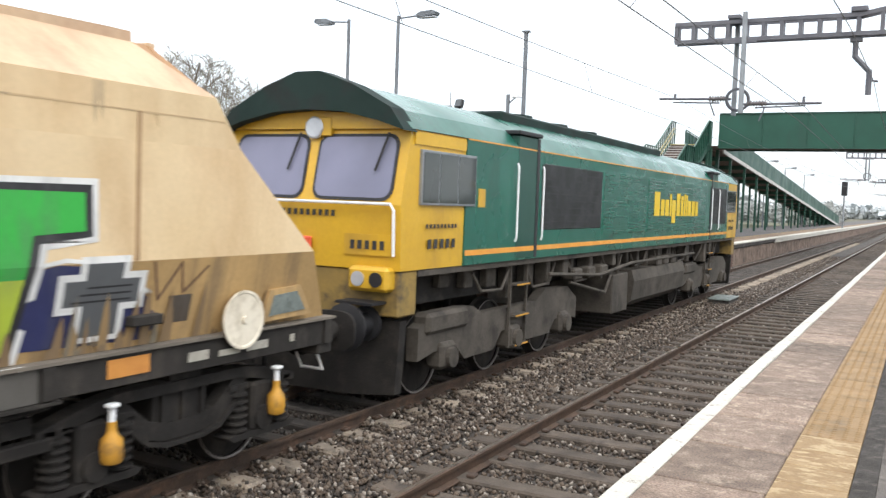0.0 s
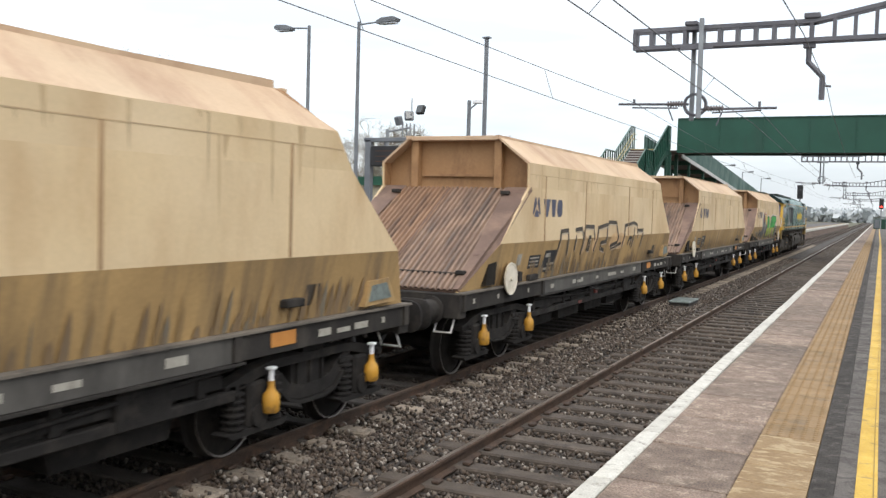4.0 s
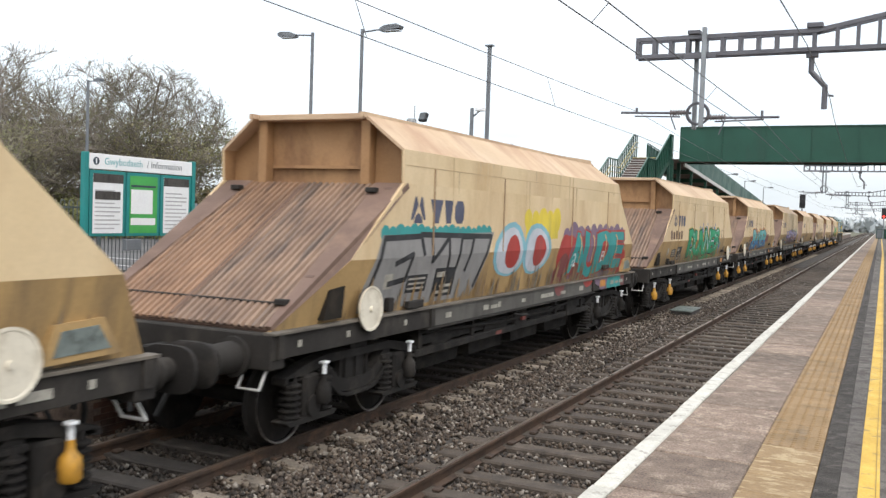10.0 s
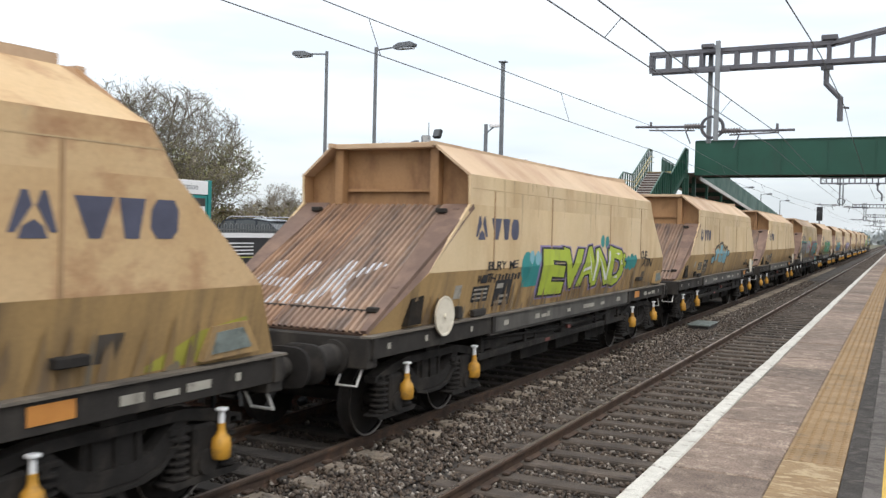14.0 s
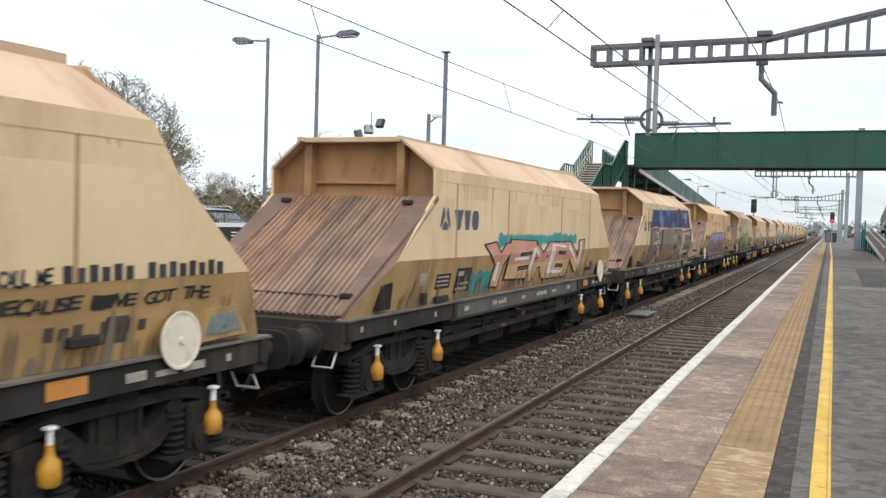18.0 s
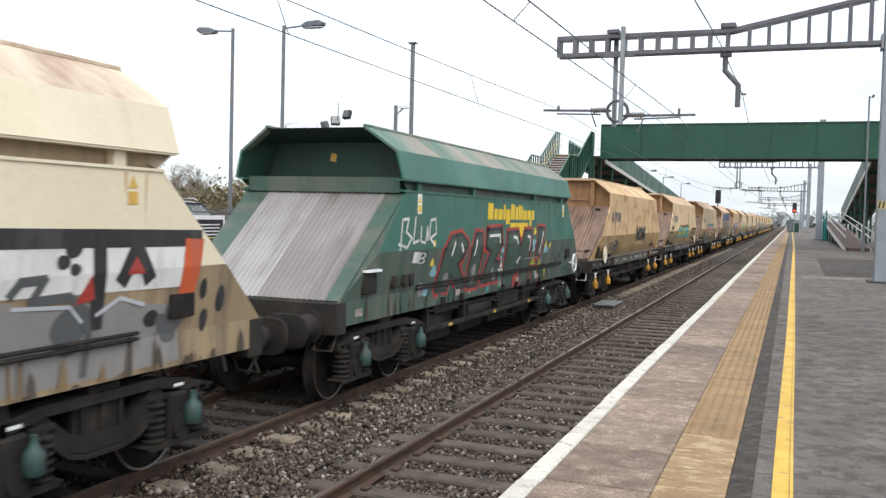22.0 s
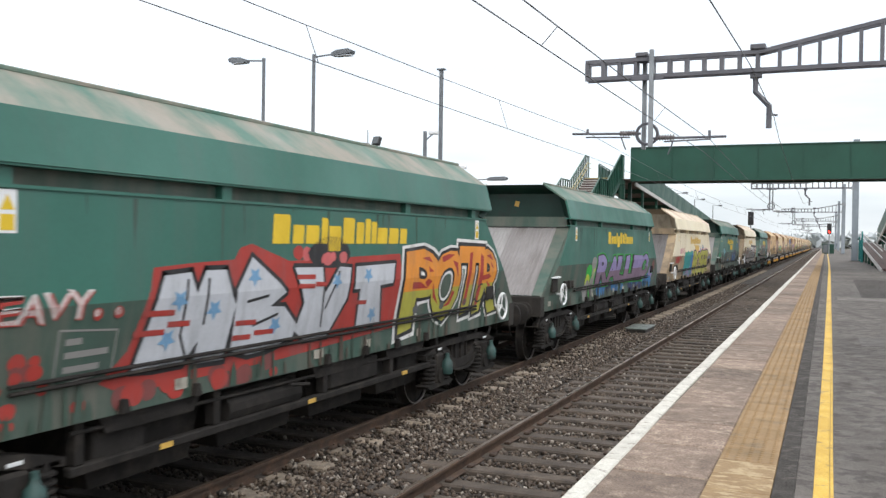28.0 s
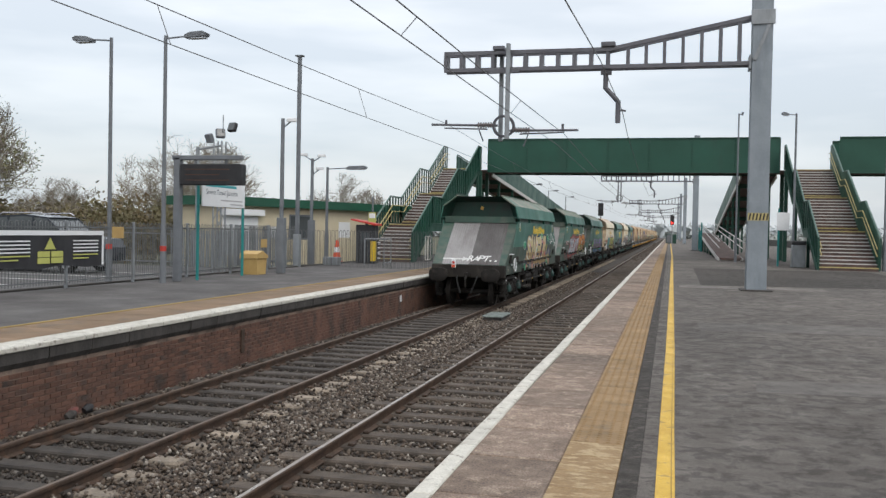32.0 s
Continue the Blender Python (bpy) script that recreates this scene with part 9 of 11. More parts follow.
for lab, disc, rusty, deco in (
        ("sand-coloured hopper wagon with green-lettered graffiti and horned mask", "f", False, d1),
        ("plain sand-coloured hopper wagon with cream handbrake disc", "r", False, None),
        ("sand-coloured hopper wagon with grey outlined graffiti", "r", False, d3),
        ("sand-coloured hopper wagon with a small black tag", "r", False, d4),
        ("sand-coloured hopper wagon with purple and teal graffiti", "r", False, d5),
        ("sand-coloured hopper wagon with blue and maroon graffiti", "r", False, d6),
        ("sand-coloured hopper wagon with emerald green graffiti", "f", False, d7),
        ("sand-coloured hopper wagon with grey, teal and maroon graffiti", "r", False, d8),
        ("clean sand-coloured hopper wagon with streaked lower panels", "f", False, None),
        ("sand-coloured hopper wagon with small pale blue graffiti", "f", False, d10),
        ("sand-coloured hopper wagon with lime green graffiti", "r", False, d11),
        ("rust-streaked hopper wagon with lilac graffiti", "r", True, d12),
        ("hopper wagon half covered in navy, pink and grey graffiti", "", False, d13),
        ("sand-coloured hopper wagon with salmon and teal graffiti", "f", False, d14),
        ("sand-coloured hopper wagon with teal graffiti and black scrawl", "f", False, d15),
        ("rust-streaked hopper wagon with a small black piece", "r", True, d16)):
    TRAIN.append(vtg_wagon(lab, disc, rusty, deco, deco is d11))
for lab, key, wheel, deco, yb_, rp in (
        ("green hooded hopper wagon with grey graffiti outlined in red", "green", "f", f17, True, False),
        ("cream hooded hopper wagon with grey and red graffiti", "cream", "r", f18, False, False),
        ("green hooded hopper wagon with blue graffiti and yellow panel", "green", "f", f19, True, False),
        ("cream hooded hopper wagon with olive and lilac graffiti", "cream", "r", f20, True, False),
        ("green hooded hopper wagon with lilac and green graffiti", "green", "r", f21, False, False),
        ("green hooded hopper wagon with silver and orange graffiti", "green", "f", f22, False, False),
        ("last green hooded hopper wagon with peach graffiti and tail lamp", "green", "r", f23, False, True)):
    TRAIN.append(fl_wagon(lab, key, wheel, deco, yb_, rp))


# ---- station furniture across the tracks ----
def text_part(name, body, size, origin, right, up, mtl, parent, fat=0.0, squeeze=1.0):
    """A line of the built-in font, laid flat: right and up are unit vectors."""
    cu = bpy.data.curves.new("lettering", "FONT")
    cu.body, cu.size, cu.offset, cu.resolution_u = body, size, fat, 2
    ob = bpy.data.objects.new("lettering", cu)
    me = bpy.data.meshes.new_from_object(ob)
    bpy.data.objects.remove(ob)
    right, up, origin = Vector(right), Vector(up), Vector(origin)
    for v in me.vertices:
        v.co = origin + right * v.co.x * squeeze + up * v.co.y
    me.materials.clear()
    me.materials.append(mtl)
    return part(name, me, None, parent)


def lamp_post(label, x, y, z0, h, arm, w=0.06, col=None):
    """A tapered post with one arm along x and a flat lantern."""
    lp = thing("street_lamp", label, "street lamp", "platform lamps", m=pose(x, y, z0))
    part("post", MB().cyl((0, 0, 0), (0, 0, 1.3), w * 1.45, w * 1.4, 12).cyl((0, 0, 1.3), (0, 0, h), w, w * 0.8, 12), M["lamp_grey"], lp, "grey steel post")
    s = 1 if arm > 0 else -1
    part("arm", MB().tube([(0, 0, h - 0.08), (arm * 0.45, 0, h - 0.04), (arm * 0.55, 0, h - 0.02)], 0.024, 8), M["lamp_grey"], lp)
    a, b = arm * 0.5, arm
    hd = MB().prism([(a, h - 0.10), (a, h - 0.02), (a + s * 0.15, h + 0.05), (b - s * 0.1, h + 0.07), (b, h + 0.02), (b - s * 0.03, h - 0.06)], "y", -0.13, 0.13)
    part("lantern", hd, M["lamp_grey"], lp, "flat grey lantern head")
    part("lens", MB().box(min(a, b) + 0.1, max(a, b) - 0.05, -0.1, 0.1, h - 0.115, h - 0.085), M["light_lens"], lp)
    return lp


lamp_post("tall grey lamp post beside the platform fence", -13.30, 21.7, OPP_Z, 6.68, 1.25)
lamp_post("tall grey lamp post in the car park", -15.45, 22.4, -0.24, 7.0, -1.2)
lamp_post("grey lamp post with long arm by the station building", -14.95, 37.8, OPP_Z, 4.3, 1.85, 0.07)
lamp_post("tall thin lamp post further along the platform", -14.0, 78.0, OPP_Z, 6.5, 1.2)
lamp_post("tall thin lamp post further along the platform", -14.0, 92.0, OPP_Z, 6.5, 1.2)
lamp_post("tall thin lamp post further along the platform", -14.0, 106.0, OPP_Z, 6.5, 1.2)
lamp_post("tall thin lamp post further along the platform", -14.0, 124.0, OPP_Z, 6.5, 1.2)
lamp_post("grey lamp post standing near the wide stairs", 5.9, 47.0, 0.0, 7.55, -0.7)
lamp_post("grey lamp post standing near the wide stairs", 9.5, 44.5, 0.0, 8.0, 1.0)
lamp_post("slim grey lamp post in front of the footbridge", 3.62, 53.0, 0.0, 8.35, 0.25, 0.055)
lamp_post("grey lamp post among the trees behind the car park", -33.0, 30.0, -0.3, 7.4, 0.9, 0.08)

# the tall plain mast, camera posts and floodlights
mt = thing("steel_mast", "tall plain grey steel mast behind the platform", "mast", m=pose(-14.42, 33.3, OPP_Z))
part("shaft", MB().box(-0.07, 0.07, -0.07, 0.07, 0, 8.37, c=0.015), M["lamp_grey"], mt)
part("cap", MB().box(-0.16, 0.16, -0.12, 0.12, 8.371, 8.42), M["lamp_grey"], mt)
part("base_box", MB().box(-0.13, 0.13, -0.13, 0.13, 0.0, 1.3, c=0.02), M["galv"], mt)


def camera_post(label, x, y, h, heads):
    cpst = thing("camera_post", label, "camera post", "camera posts", m=pose(x, y, OPP_Z))
    part("post", MB().box(-0.13, 0.13, -0.13, 0.13, 0, 1.9, c=0.02).cyl((0, 0, 1.9), (0, 0, h), 0.075, 0.065, 12), M["lamp_grey"], cpst)
    for dx, dz in heads:
        part("bracket", MB().tube([(0, 0, h + dz - 0.25), (dx * 0.6, 0, h + dz - 0.1), (dx, 0, h + dz)], 0.025, 6), M["lamp_grey"], cpst)
        part("camera_head", MB().box(dx - 0.17, dx + 0.17, -0.07, 0.07, h + dz - 0.04, h + dz + 0.09, c=0.02), M["sign_white"], cpst, "pale security camera")
    return cpst


camera_post("grey post with a security camera on top", -12.84, 28.3, 5.27, ((0.32, -0.08),))
camera_post("grey post with several security cameras", -14.98, 36.1, 4.55, ((-0.4, 0.15), (0.42, 0.1), (0.35, -0.45)))
fl = thing("floodlight_mast", "lattice mast carrying floodlights behind the sign", "floodlight", m=pose(-16.1, 30.0, -0.3))
sh = MB()
for dx in (-0.16, 0.16):
    for dy in (-0.16, 0.16):
        sh.cyl((dx, dy, 0), (dx, dy, 4.9), 0.03, n=6)
for k in range(9):
    sh.cyl((-0.16, -0.16, 0.5 * k), (0.16, -0.16, 0.5 * k + 0.5), 0.014, n=5).cyl((0.16, 0.16, 0.5 * k), (-0.16, 0.16, 0.5 * k + 0.5), 0.014, n=5)
part("lattice", sh, M["galv"], fl)
for dx, dz, rz in ((-0.40, 5.02, 150), (0.48, 5.42, -15), (0.02, 5.2, 40)):
    f = part("floodlight", MB().box(-0.17, 0.17, -0.06, 0.12, -0.17, 0.17, c=0.03), M["lamp_grey"] if dx < 0.2 else M["black"], fl, m=pose(dx, 0, dz, -20, 0, rz))
    part("glass", MB().box(-0.14, 0.14, -0.066, -0.061, -0.14, 0.14), M["car_glass"], f)
part("spike", MB().cyl((0.12, 0, 5.0), (0.12, 0, 5.85), 0.02, n=6), M["galv"], fl)
gp = thing("gate_frame", "thin grey steel goalpost frame behind the sign", "frame", m=pose(-17.0, 30.0, -0.3))
part("post", MB().cyl((0, 0, 0), (0, 0, 4.7), 0.07, n=10), M["galv"], gp)
part("bar", MB().cyl((0, 0, 4.6), (1.0, 0, 4.75), 0.04, n=8), M["galv"], gp)

# railings along the back of the platform: hooped bars between posts
fence_bar = None


def hoop_bar(h):
    pts = [(0, -0.05, 0.1)] + [(0, -0.05 * math.cos(a), h - 0.05 + 0.05 * math.sin(a)) for a in [k * math.pi / 5 for k in range(6)]] + [(0, 0.05, 0.1)]
    return MB().tube(pts, 0.010, 5).mesh("bar", M["fence_grey"])


def fence(label, x, y0, y1, z0, h, post_step=2.75, step=0.2, skip=()):
    f = thing("railing_fence", label, "fence", "platform railings")
    bar = hoop_bar(h)
    n = int((y1 - y0) / post_step)
    for k in range(n + 1):
        y = y0 + (y1 - y0) * k / n
        part("post", shared(("fpost", h), lambda: MB().box(-0.035, 0.035, -0.035, 0.035, 0, h + 0.02, c=0.006).mesh("post", M["galv"])), None, f, m=pose(x, y, z0))
    for zz in (0.16, h - 0.16):
        part("rail", MB().box(x - 0.02, x + 0.02, y0, y1, z0 + zz, z0 + zz + 0.035), M["fence_grey"], f)
    m = int((y1 - y0) / step)
    for k in range(m):
        part("bar", bar, None, f, m=pose(x, y0 + 0.1 + k * step, z0))
    return f


fence("grey hooped steel railings along the back of the platform", FENCE_X, 2.0, 30.0, OPP_Z, 1.62)
fence("grey hooped steel railings beside the station building", -15.6, 30.4, 36.0, OPP_Z, 1.62)
hf = thing("railing_fence", "far steel railings behind the car park", "fence", "platform railings")
hb = hoop_bar(1.8)
for k in range(150):
    part("bar", hb, None, hf, m=pose(-32.0 + k * 0.16, 34.3, -0.4, 0, 0, 90))
part("rail", MB().box(-32, -8.0 - 8.0, 34.28, 34.32, 1.1, 1.14).box(-32, -16.0, 34.28, 34.32, -0.1, -0.06), M["galv"], hf)

# banner tied to the railings
bn = thing("banner", "dark banner with white border and yellow warning signs on railings", "banner")
bx = FENCE_X + 0.06
pts = []
mb = MB()
for k in range(17):
    y = 16.15 + 4.0 * k / 16
    wv = 0.02 * math.sin(k * 1.3)
    pts += [(bx + wv, y, 0.44 + 0.03 * math.sin(k * 0.8)), (bx + wv * 0.5, y, 1.30 + 0.012 * math.sin(k * 1.1))]
fs = [(2 * k, 2 * k + 2, 2 * k + 3, 2 * k + 1) for k in range(16)]
back = [(a - 0.012, b, c) for a, b, c in pts]
part("cloth", MB().add(pts, fs).add(back, [f[::-1] for f in fs]), M["banner"], bn, "dark printed cloth", fix=False)
part("border", MB().box(bx + 0.026, bx + 0.03, 16.15, 20.15, 1.20, 1.31).box(bx + 0.026, bx + 0.03, 20.08, 20.16, 0.45, 1.21).box(bx + 0.026, bx + 0.03, 16.14, 16.2, 0.45, 1.21), M["sign_white"], bn)
part("triangle", MB().prism([(17.92, 0.87), (18.30, 0.87), (18.11, 1.15)], "x", bx + 0.026, bx + 0.032), M["lime"], bn)
for y0, z0 in ((17.68, 0.69), (18.15, 0.69), (17.68, 0.54), (18.15, 0.54)):
    part("printed_block", MB().box(bx + 0.026, bx + 0.031, y0, y0 + 0.42, z0, z0 + 0.135), M["lime"], bn)
for ya in (16.45, 18.95):
    for k in range(6):
        part("printed_line", MB().box(bx + 0.026, bx + 0.031, ya, ya + (0.98 if k < 5 else 0.6), 1.05 - 0.085 * k, 1.08 - 0.085 * k), M["sign_white"] if k < 4 else M["lime"], bn)

# information board with three posters
ib = thing("information_board", "teal-framed information board with three posters", "sign", m=pose(-13.3, 0, 0))
for y in (12.05, 14.93):
    part("post", MB().box(-0.06, 0.06, y - 0.05, y + 0.05, OPP_Z, 2.44, c=0.01), M["teal"], ib)
hd = part("header", MB().box(-0.05, 0.05, 12.11, 14.87, 2.13, 2.42, c=0.006), M["sign_white"], ib, "white header panel")
text_part("lettering", "Gwybodaeth", 0.19, (0.053, 12.46, 2.225), (0, 1, 0), (0, 0, 1), M["teal_text"], hd)
text_part("lettering", "/ Information", 0.19, (0.053, 13.56, 2.225), (0, 1, 0), (0, 0, 1), M["sign_text"], hd)
part("symbol", MB().cyl((0.051, 12.27, 2.28), (0.054, 12.27, 2.28), 0.075, n=16), M["sign_text"], hd)
part("symbol_stroke", MB().box(0.055, 0.057, 12.255, 12.285, 2.23, 2.33), M["sign_white"], hd)
for k, mtl in enumerate((M["sign_white"], M["poster_green"], M["sign_white"])):
    ya, yb2 = 12.14 + 0.92 * k, 13.02 + 0.92 * k
    c = part("poster_case", MB().box(-0.05, 0.04, ya, yb2, 0.86, 2.11, c=0.01), M["teal"], ib, "teal poster case")
    part("poster", MB().box(0.041, 0.046, ya + 0.07, yb2 - 0.07, 0.92, 2.05), mtl, c)
    if k == 1:
        pr = MB().box(0.047, 0.050, ya + 0.1, yb2 - 0.2, 1.30, 1.78)
        part("poster_print", pr, M["sign_white"], c)
        part("poster_print", MB().box(0.047, 0.050, ya + 0.1, yb2 - 0.12, 1.08, 1.22), M["sign_white"], c)
        part("poster_print", MB().box(0.047, 0.050, ya + 0.1, yb2 - 0.12, 1.83, 1.87), M["sign_text"], c)
    else:
        part("poster_head", MB().box(0.047, 0.050, ya + 0.07, yb2 - 0.07, 1.88, 2.05), M["coping_dark"], c)
        pr = MB()
        for j in range(10):
            pr.box(0.047, 0.050, ya + 0.12, ya + (0.74 if j % 3 else 0.6), 1.0 + 0.08 * j, 1.025 + 0.08 * j)
        part("poster_print", pr, M["grey_text"], c)
        if k == 0:
            part("poster_print", MB().box(0.0505, 0.053, ya + 0.12, yb2 - 0.14, 1.56, 1.72), M["coping_dark"], c)
part("timetable_box", MB().box(-0.06, 0.06, 13.05, 13.45, 0.58, 0.80, c=0.01), M["lamp_grey"], ib)

# station name sign
ns = thing("station_sign", "white station name sign on two teal posts", "sign")
for y in (23.35, 26.15):
    part("post", MB().cyl((-13.2, y, OPP_Z), (-13.2, y, 3.0), 0.045, n=10), M["teal"], ns)
bd = part("board", MB().box(-13.14, -13.10, 23.42, 26.08, 2.06, 2.80, c=0.006), M["sign_white"], ns)
text_part("lettering", "Severn Tunnel Junction", 0.215, (-13.096, 23.62, 2.42), (0, 1, 0), (0, 0, 1), M["sign_text"], bd, squeeze=0.97)
part("lettering_bars", MB().box(-13.098, -13.095, 23.62, 25.5, 2.64, 2.72), M["teal_text"], bd)
part("lettering_bars", MB().box(-13.098, -13.095, 24.5, 25.9, 2.24, 2.28).box(-13.098, -13.095, 25.1, 25.9, 2.13, 2.17), M["grey_text"], bd)

# departure board hung from a post
db = thing("departure_board", "dark departure board with amber text on a grey post", "display", m=pose(0, 22.6, 0))
part("post", MB().box(-13.50, -13.30, -0.1, 0.1, OPP_Z, 3.40, c=0.02), M["lamp_grey"], db)
part("arm", MB().box(-13.55, -11.45, -0.10, 0.10, 3.32, 3.44, c=0.01), M["lamp_grey"], db)
part("hanger", MB().box(-12.9, -12.85, -0.03, 0.03, 3.2, 3.33).box(-11.95, -11.9, -0.03, 0.03, 3.2, 3.33), M["lamp_grey"], db)
cs = part("case", MB().box(-13.27, -11.40, -0.16, 0.16, 2.62, 3.20, c=0.02), M["black"], db, "black display case")
for k in range(3):
    part("text_row", MB().box(-13.1, -11.75 - 0.3 * (k % 2), -0.166, -0.162, 2.74 + 0.15 * k, 2.765 + 0.15 * k), M["led"], cs)

# grit bin, cabinets, cones, notices
gb = thing("grit_bin", "yellow plastic grit bin on the platform", "bin", m=pose(-13.35, 27.3, OPP_Z))
part("tub", MB().prism([(-0.30, 0), (0.30, 0), (0.38, 0.52), (-0.38, 0.52)], "x", -0.28, 0.28), M["grit_yellow"], gb)
part("lid", MB().prism([(-0.41, 0.53), (0.41, 0.53), (0.40, 0.62), (0.0, 0.78), (-0.40, 0.68)], "x", -0.32, 0.32), M["grit_yellow"], gb)


def cone(x, y, z):
    c = thing("traffic_cone", "orange traffic cone with white band", "cone", m=pose(x, y, z))
    part("body", MB().box(-0.2, 0.2, -0.2, 0.2, 0, 0.04, c=0.01).cyl((0, 0, 0.04), (0, 0, 1.02), 0.17, 0.03, 16), M["orange_cone"], c)
    part("band", MB().cyl((0, 0, 0.46), (0, 0, 0.70), 0.116, 0.082, 16), M["sign_white"], c)


cone(-14.9, 38.9, OPP_Z)
cone(-15.1, 39.6, OPP_Z)
nb = thing("notice_post", "thin post with a yellow warning notice", "sign", m=pose(-13.6, 40.2, OPP_Z))
part("post", MB().cyl((0, 0, 0), (0, 0, 3.1), 0.045, n=8), M["lamp_grey"], nb)
part("notice", MB().box(-0.18, 0.18, -0.06, -0.05, 1.75, 2.35), M["lime"], nb)
part("print", MB().box(-0.15, 0.15, -0.066, -0.061, 2.08, 2.3), M["sign_white"], nb)
for x, y, z, lab in ((-14.13, 20.6, 1.12, "small yellow notice on the railings"), (-14.13, 29.4, 0.75, "orange notice on the railings")):
    solo("notice", MB().box(x, x + 0.02, y, y + 0.5, z, z + 0.3, c=0.003), M["grit_yellow"], lab, "sign")
for x, y in ((-13.30 + 0.0, 21.6), (-15.45, 22.28)):
    solo("post_sticker", MB().cyl((x, y + 0.1, 0.78), (x, y + 0.1, 0.92), 0.089, n=12), M["red"], "red and white sticker wrapped round a lamp post", "sticker")
mc = thing("ticket_machine", "dark ticket machine with sloping red canopy", "ticket machine", m=pose(-13.4, 38.9, OPP_Z))
part("cabinet", MB().box(-0.45, 0.45, -0.3, 0.3, 0, 1.75, c=0.03), M["banner"], mc)
part("canopy", MB().prism([(-0.65, 1.95), (-0.65, 2.02), (0.55, 1.80), (0.55, 1.72)], "y", -0.45, 0.45), M["red"], mc)
part("screen", MB().box(-0.2, 0.2, -0.306, -0.301, 1.0, 1.4), M["car_glass"], mc)
bg2 = thing("barrier", "galvanised barrier with yellow and chequered panels", "barrier", m=pose(-11.7, 36.2, OPP_Z))
bm2 = MB()
for y in (0.0, 0.9):
    bm2.cyl((0, y, 0), (0, y, 1.15), 0.03, n=8)
bm2.cyl((0, 0, 1.15), (0, 0.9, 1.15), 0.03, n=8).cyl((0, 0, 0.15), (0, 0.9, 0.15), 0.03, n=8).cyl((0, 0, 1.15), (-0.9, 0.1, 1.15), 0.03, n=8).cyl((-0.9, 0.1, 0), (-0.9, 0.1, 1.15), 0.03, n=8)
part("frame", bm2, M["galv"], bg2)
part("panel", MB().box(-0.62, -0.38, 0.02, 0.05, 0.2, 1.05), M["logo_yellow"], bg2)
for k in range(8):
    part("chequer", MB().box(-0.30, -0.2, 0.02, 0.05, 0.2 + 0.11 * k, 0.255 + 0.11 * k), M["sign_white"] if k % 2 else M["black"], bg2)
pb = thing("handrail_gate", "pale tubular gate beside the stairs", "barrier", m=pose(-11.6, 42.4, OPP_Z))
part("frame", MB().tube([(0, 0, 0.1), (0, 0, 1.25), (0, 1.0, 1.25), (0, 1.0, 0.1), (0, 0, 0.1)], 0.035, 8).cyl((0, 0.5, 0.1), (0, 0.5, 1.25), 0.025, n=8), M["nosing"], pb)

# low cream station building with a green roof edge, set at a slight angle to the tracks
sb = thing("station_building", "low cream station building with green roof edge", "building", m=pose(-18.95, 35.2, -0.3, 0, 0, -18.5))
part("wall", MB().box(-0.25, 0.0, 0.0, 14.0, 0.0, 2.75), M["cream_wall"], sb)
part("wall", MB().box(-2.4, -0.252, 0.0, 0.25, 0.0, 2.75), M["cream_wall"], sb)
part("wall", MB().box(-2.4, -0.252, 13.75, 14.0, 0.0, 2.75), M["cream_wall"], sb)
part("wall", MB().box(-2.65, -2.402, 0.0, 14.0, 0.0, 2.75), M["cream_wall"], sb)
rf = part("roof", MB().box(-2.9, 0.3, -0.3, 14.3, 2.76, 2.86), M["carpark"], sb)
part("fascia", MB().box(0.302, 0.34, -0.3, 14.3, 2.70, 3.10), M["roof_green"], rf, "dark green fascia")
part("fascia", MB().box(-2.9, 0.34, -0.34, -0.302, 2.70, 3.10), M["roof_green"], rf, "dark green fascia")
wnd = part("window", MB().box(0.002, 0.03, 4.5, 6.2, 1.2, 2.4, c=0.006), M["lamp_grey"], sb)
part("pane", MB().box(0.031, 0.036, 4.58, 6.12, 1.28, 2.32), M["car_glass"], wnd)
st_ = part("shutter", MB().box(0.002, 0.06, 0.25, 2.4, 0.5, 2.25, c=0.01), M["sign_white"], sb, "white roller shutter")
for k in range(14):
    part("slat", MB().box(0.061, 0.07, 0.3, 2.35, 0.55 + 0.12 * k, 0.63 + 0.12 * k), M["sign_white"], st_)
part("shutter_box", MB().box(0.002, 0.3, 0.1, 2.6, 2.26, 2.55, c=0.02), M["sign_white"], sb)
part("notice", MB().box(0.002, 0.02, 3.2, 3.9, 1.3, 1.8), M["sign_white"], sb)
part("notice", MB().box(0.002, 0.02, 8.2, 9.1, 1.3, 2.1), M["sign_white"], sb)
part("door", MB().box(0.002, 0.04, 10.4, 11.4, 0.12, 2.2), M["banner"], sb)
lf = thing("palisade_fence", "pale vertical steel fence before the building", "fence")
for k in range(46):
    part("pale", shared("pale", lambda: MB().box(-0.035, 0.035, -0.008, 0.008, 0, 1.55).mesh("pale", M["galv"])), None, lf, m=pose(-20.2 + 0.115 * k, 33.6, -0.25))
part("rail", MB().box(-20.3, -14.9, 33.612, 33.65, 0.1, 0.15).box(-20.3, -14.9, 33.612, 33.65, 1.0, 1.05), M["galv"], lf)
kb = MB().box(-0.35, 0.35, -0.2, 0.2, 0, 0.35, c=0.02)
solo("cable_box", kb, M["galv"], "small grey cable box by the posts", "box", m=pose(-13.9, 35.8, OPP_Z))

# things beside the right-hand stairs
lb_ = thing("litter_bin", "grey litter bin with dark lid beside the stairs", "bin", m=pose(6.1, 46.6, 0))
part("body", MB().box(-0.3, 0.3, -0.3, 0.3, 0, 1.1, c=0.03), M["galv"], lb_)
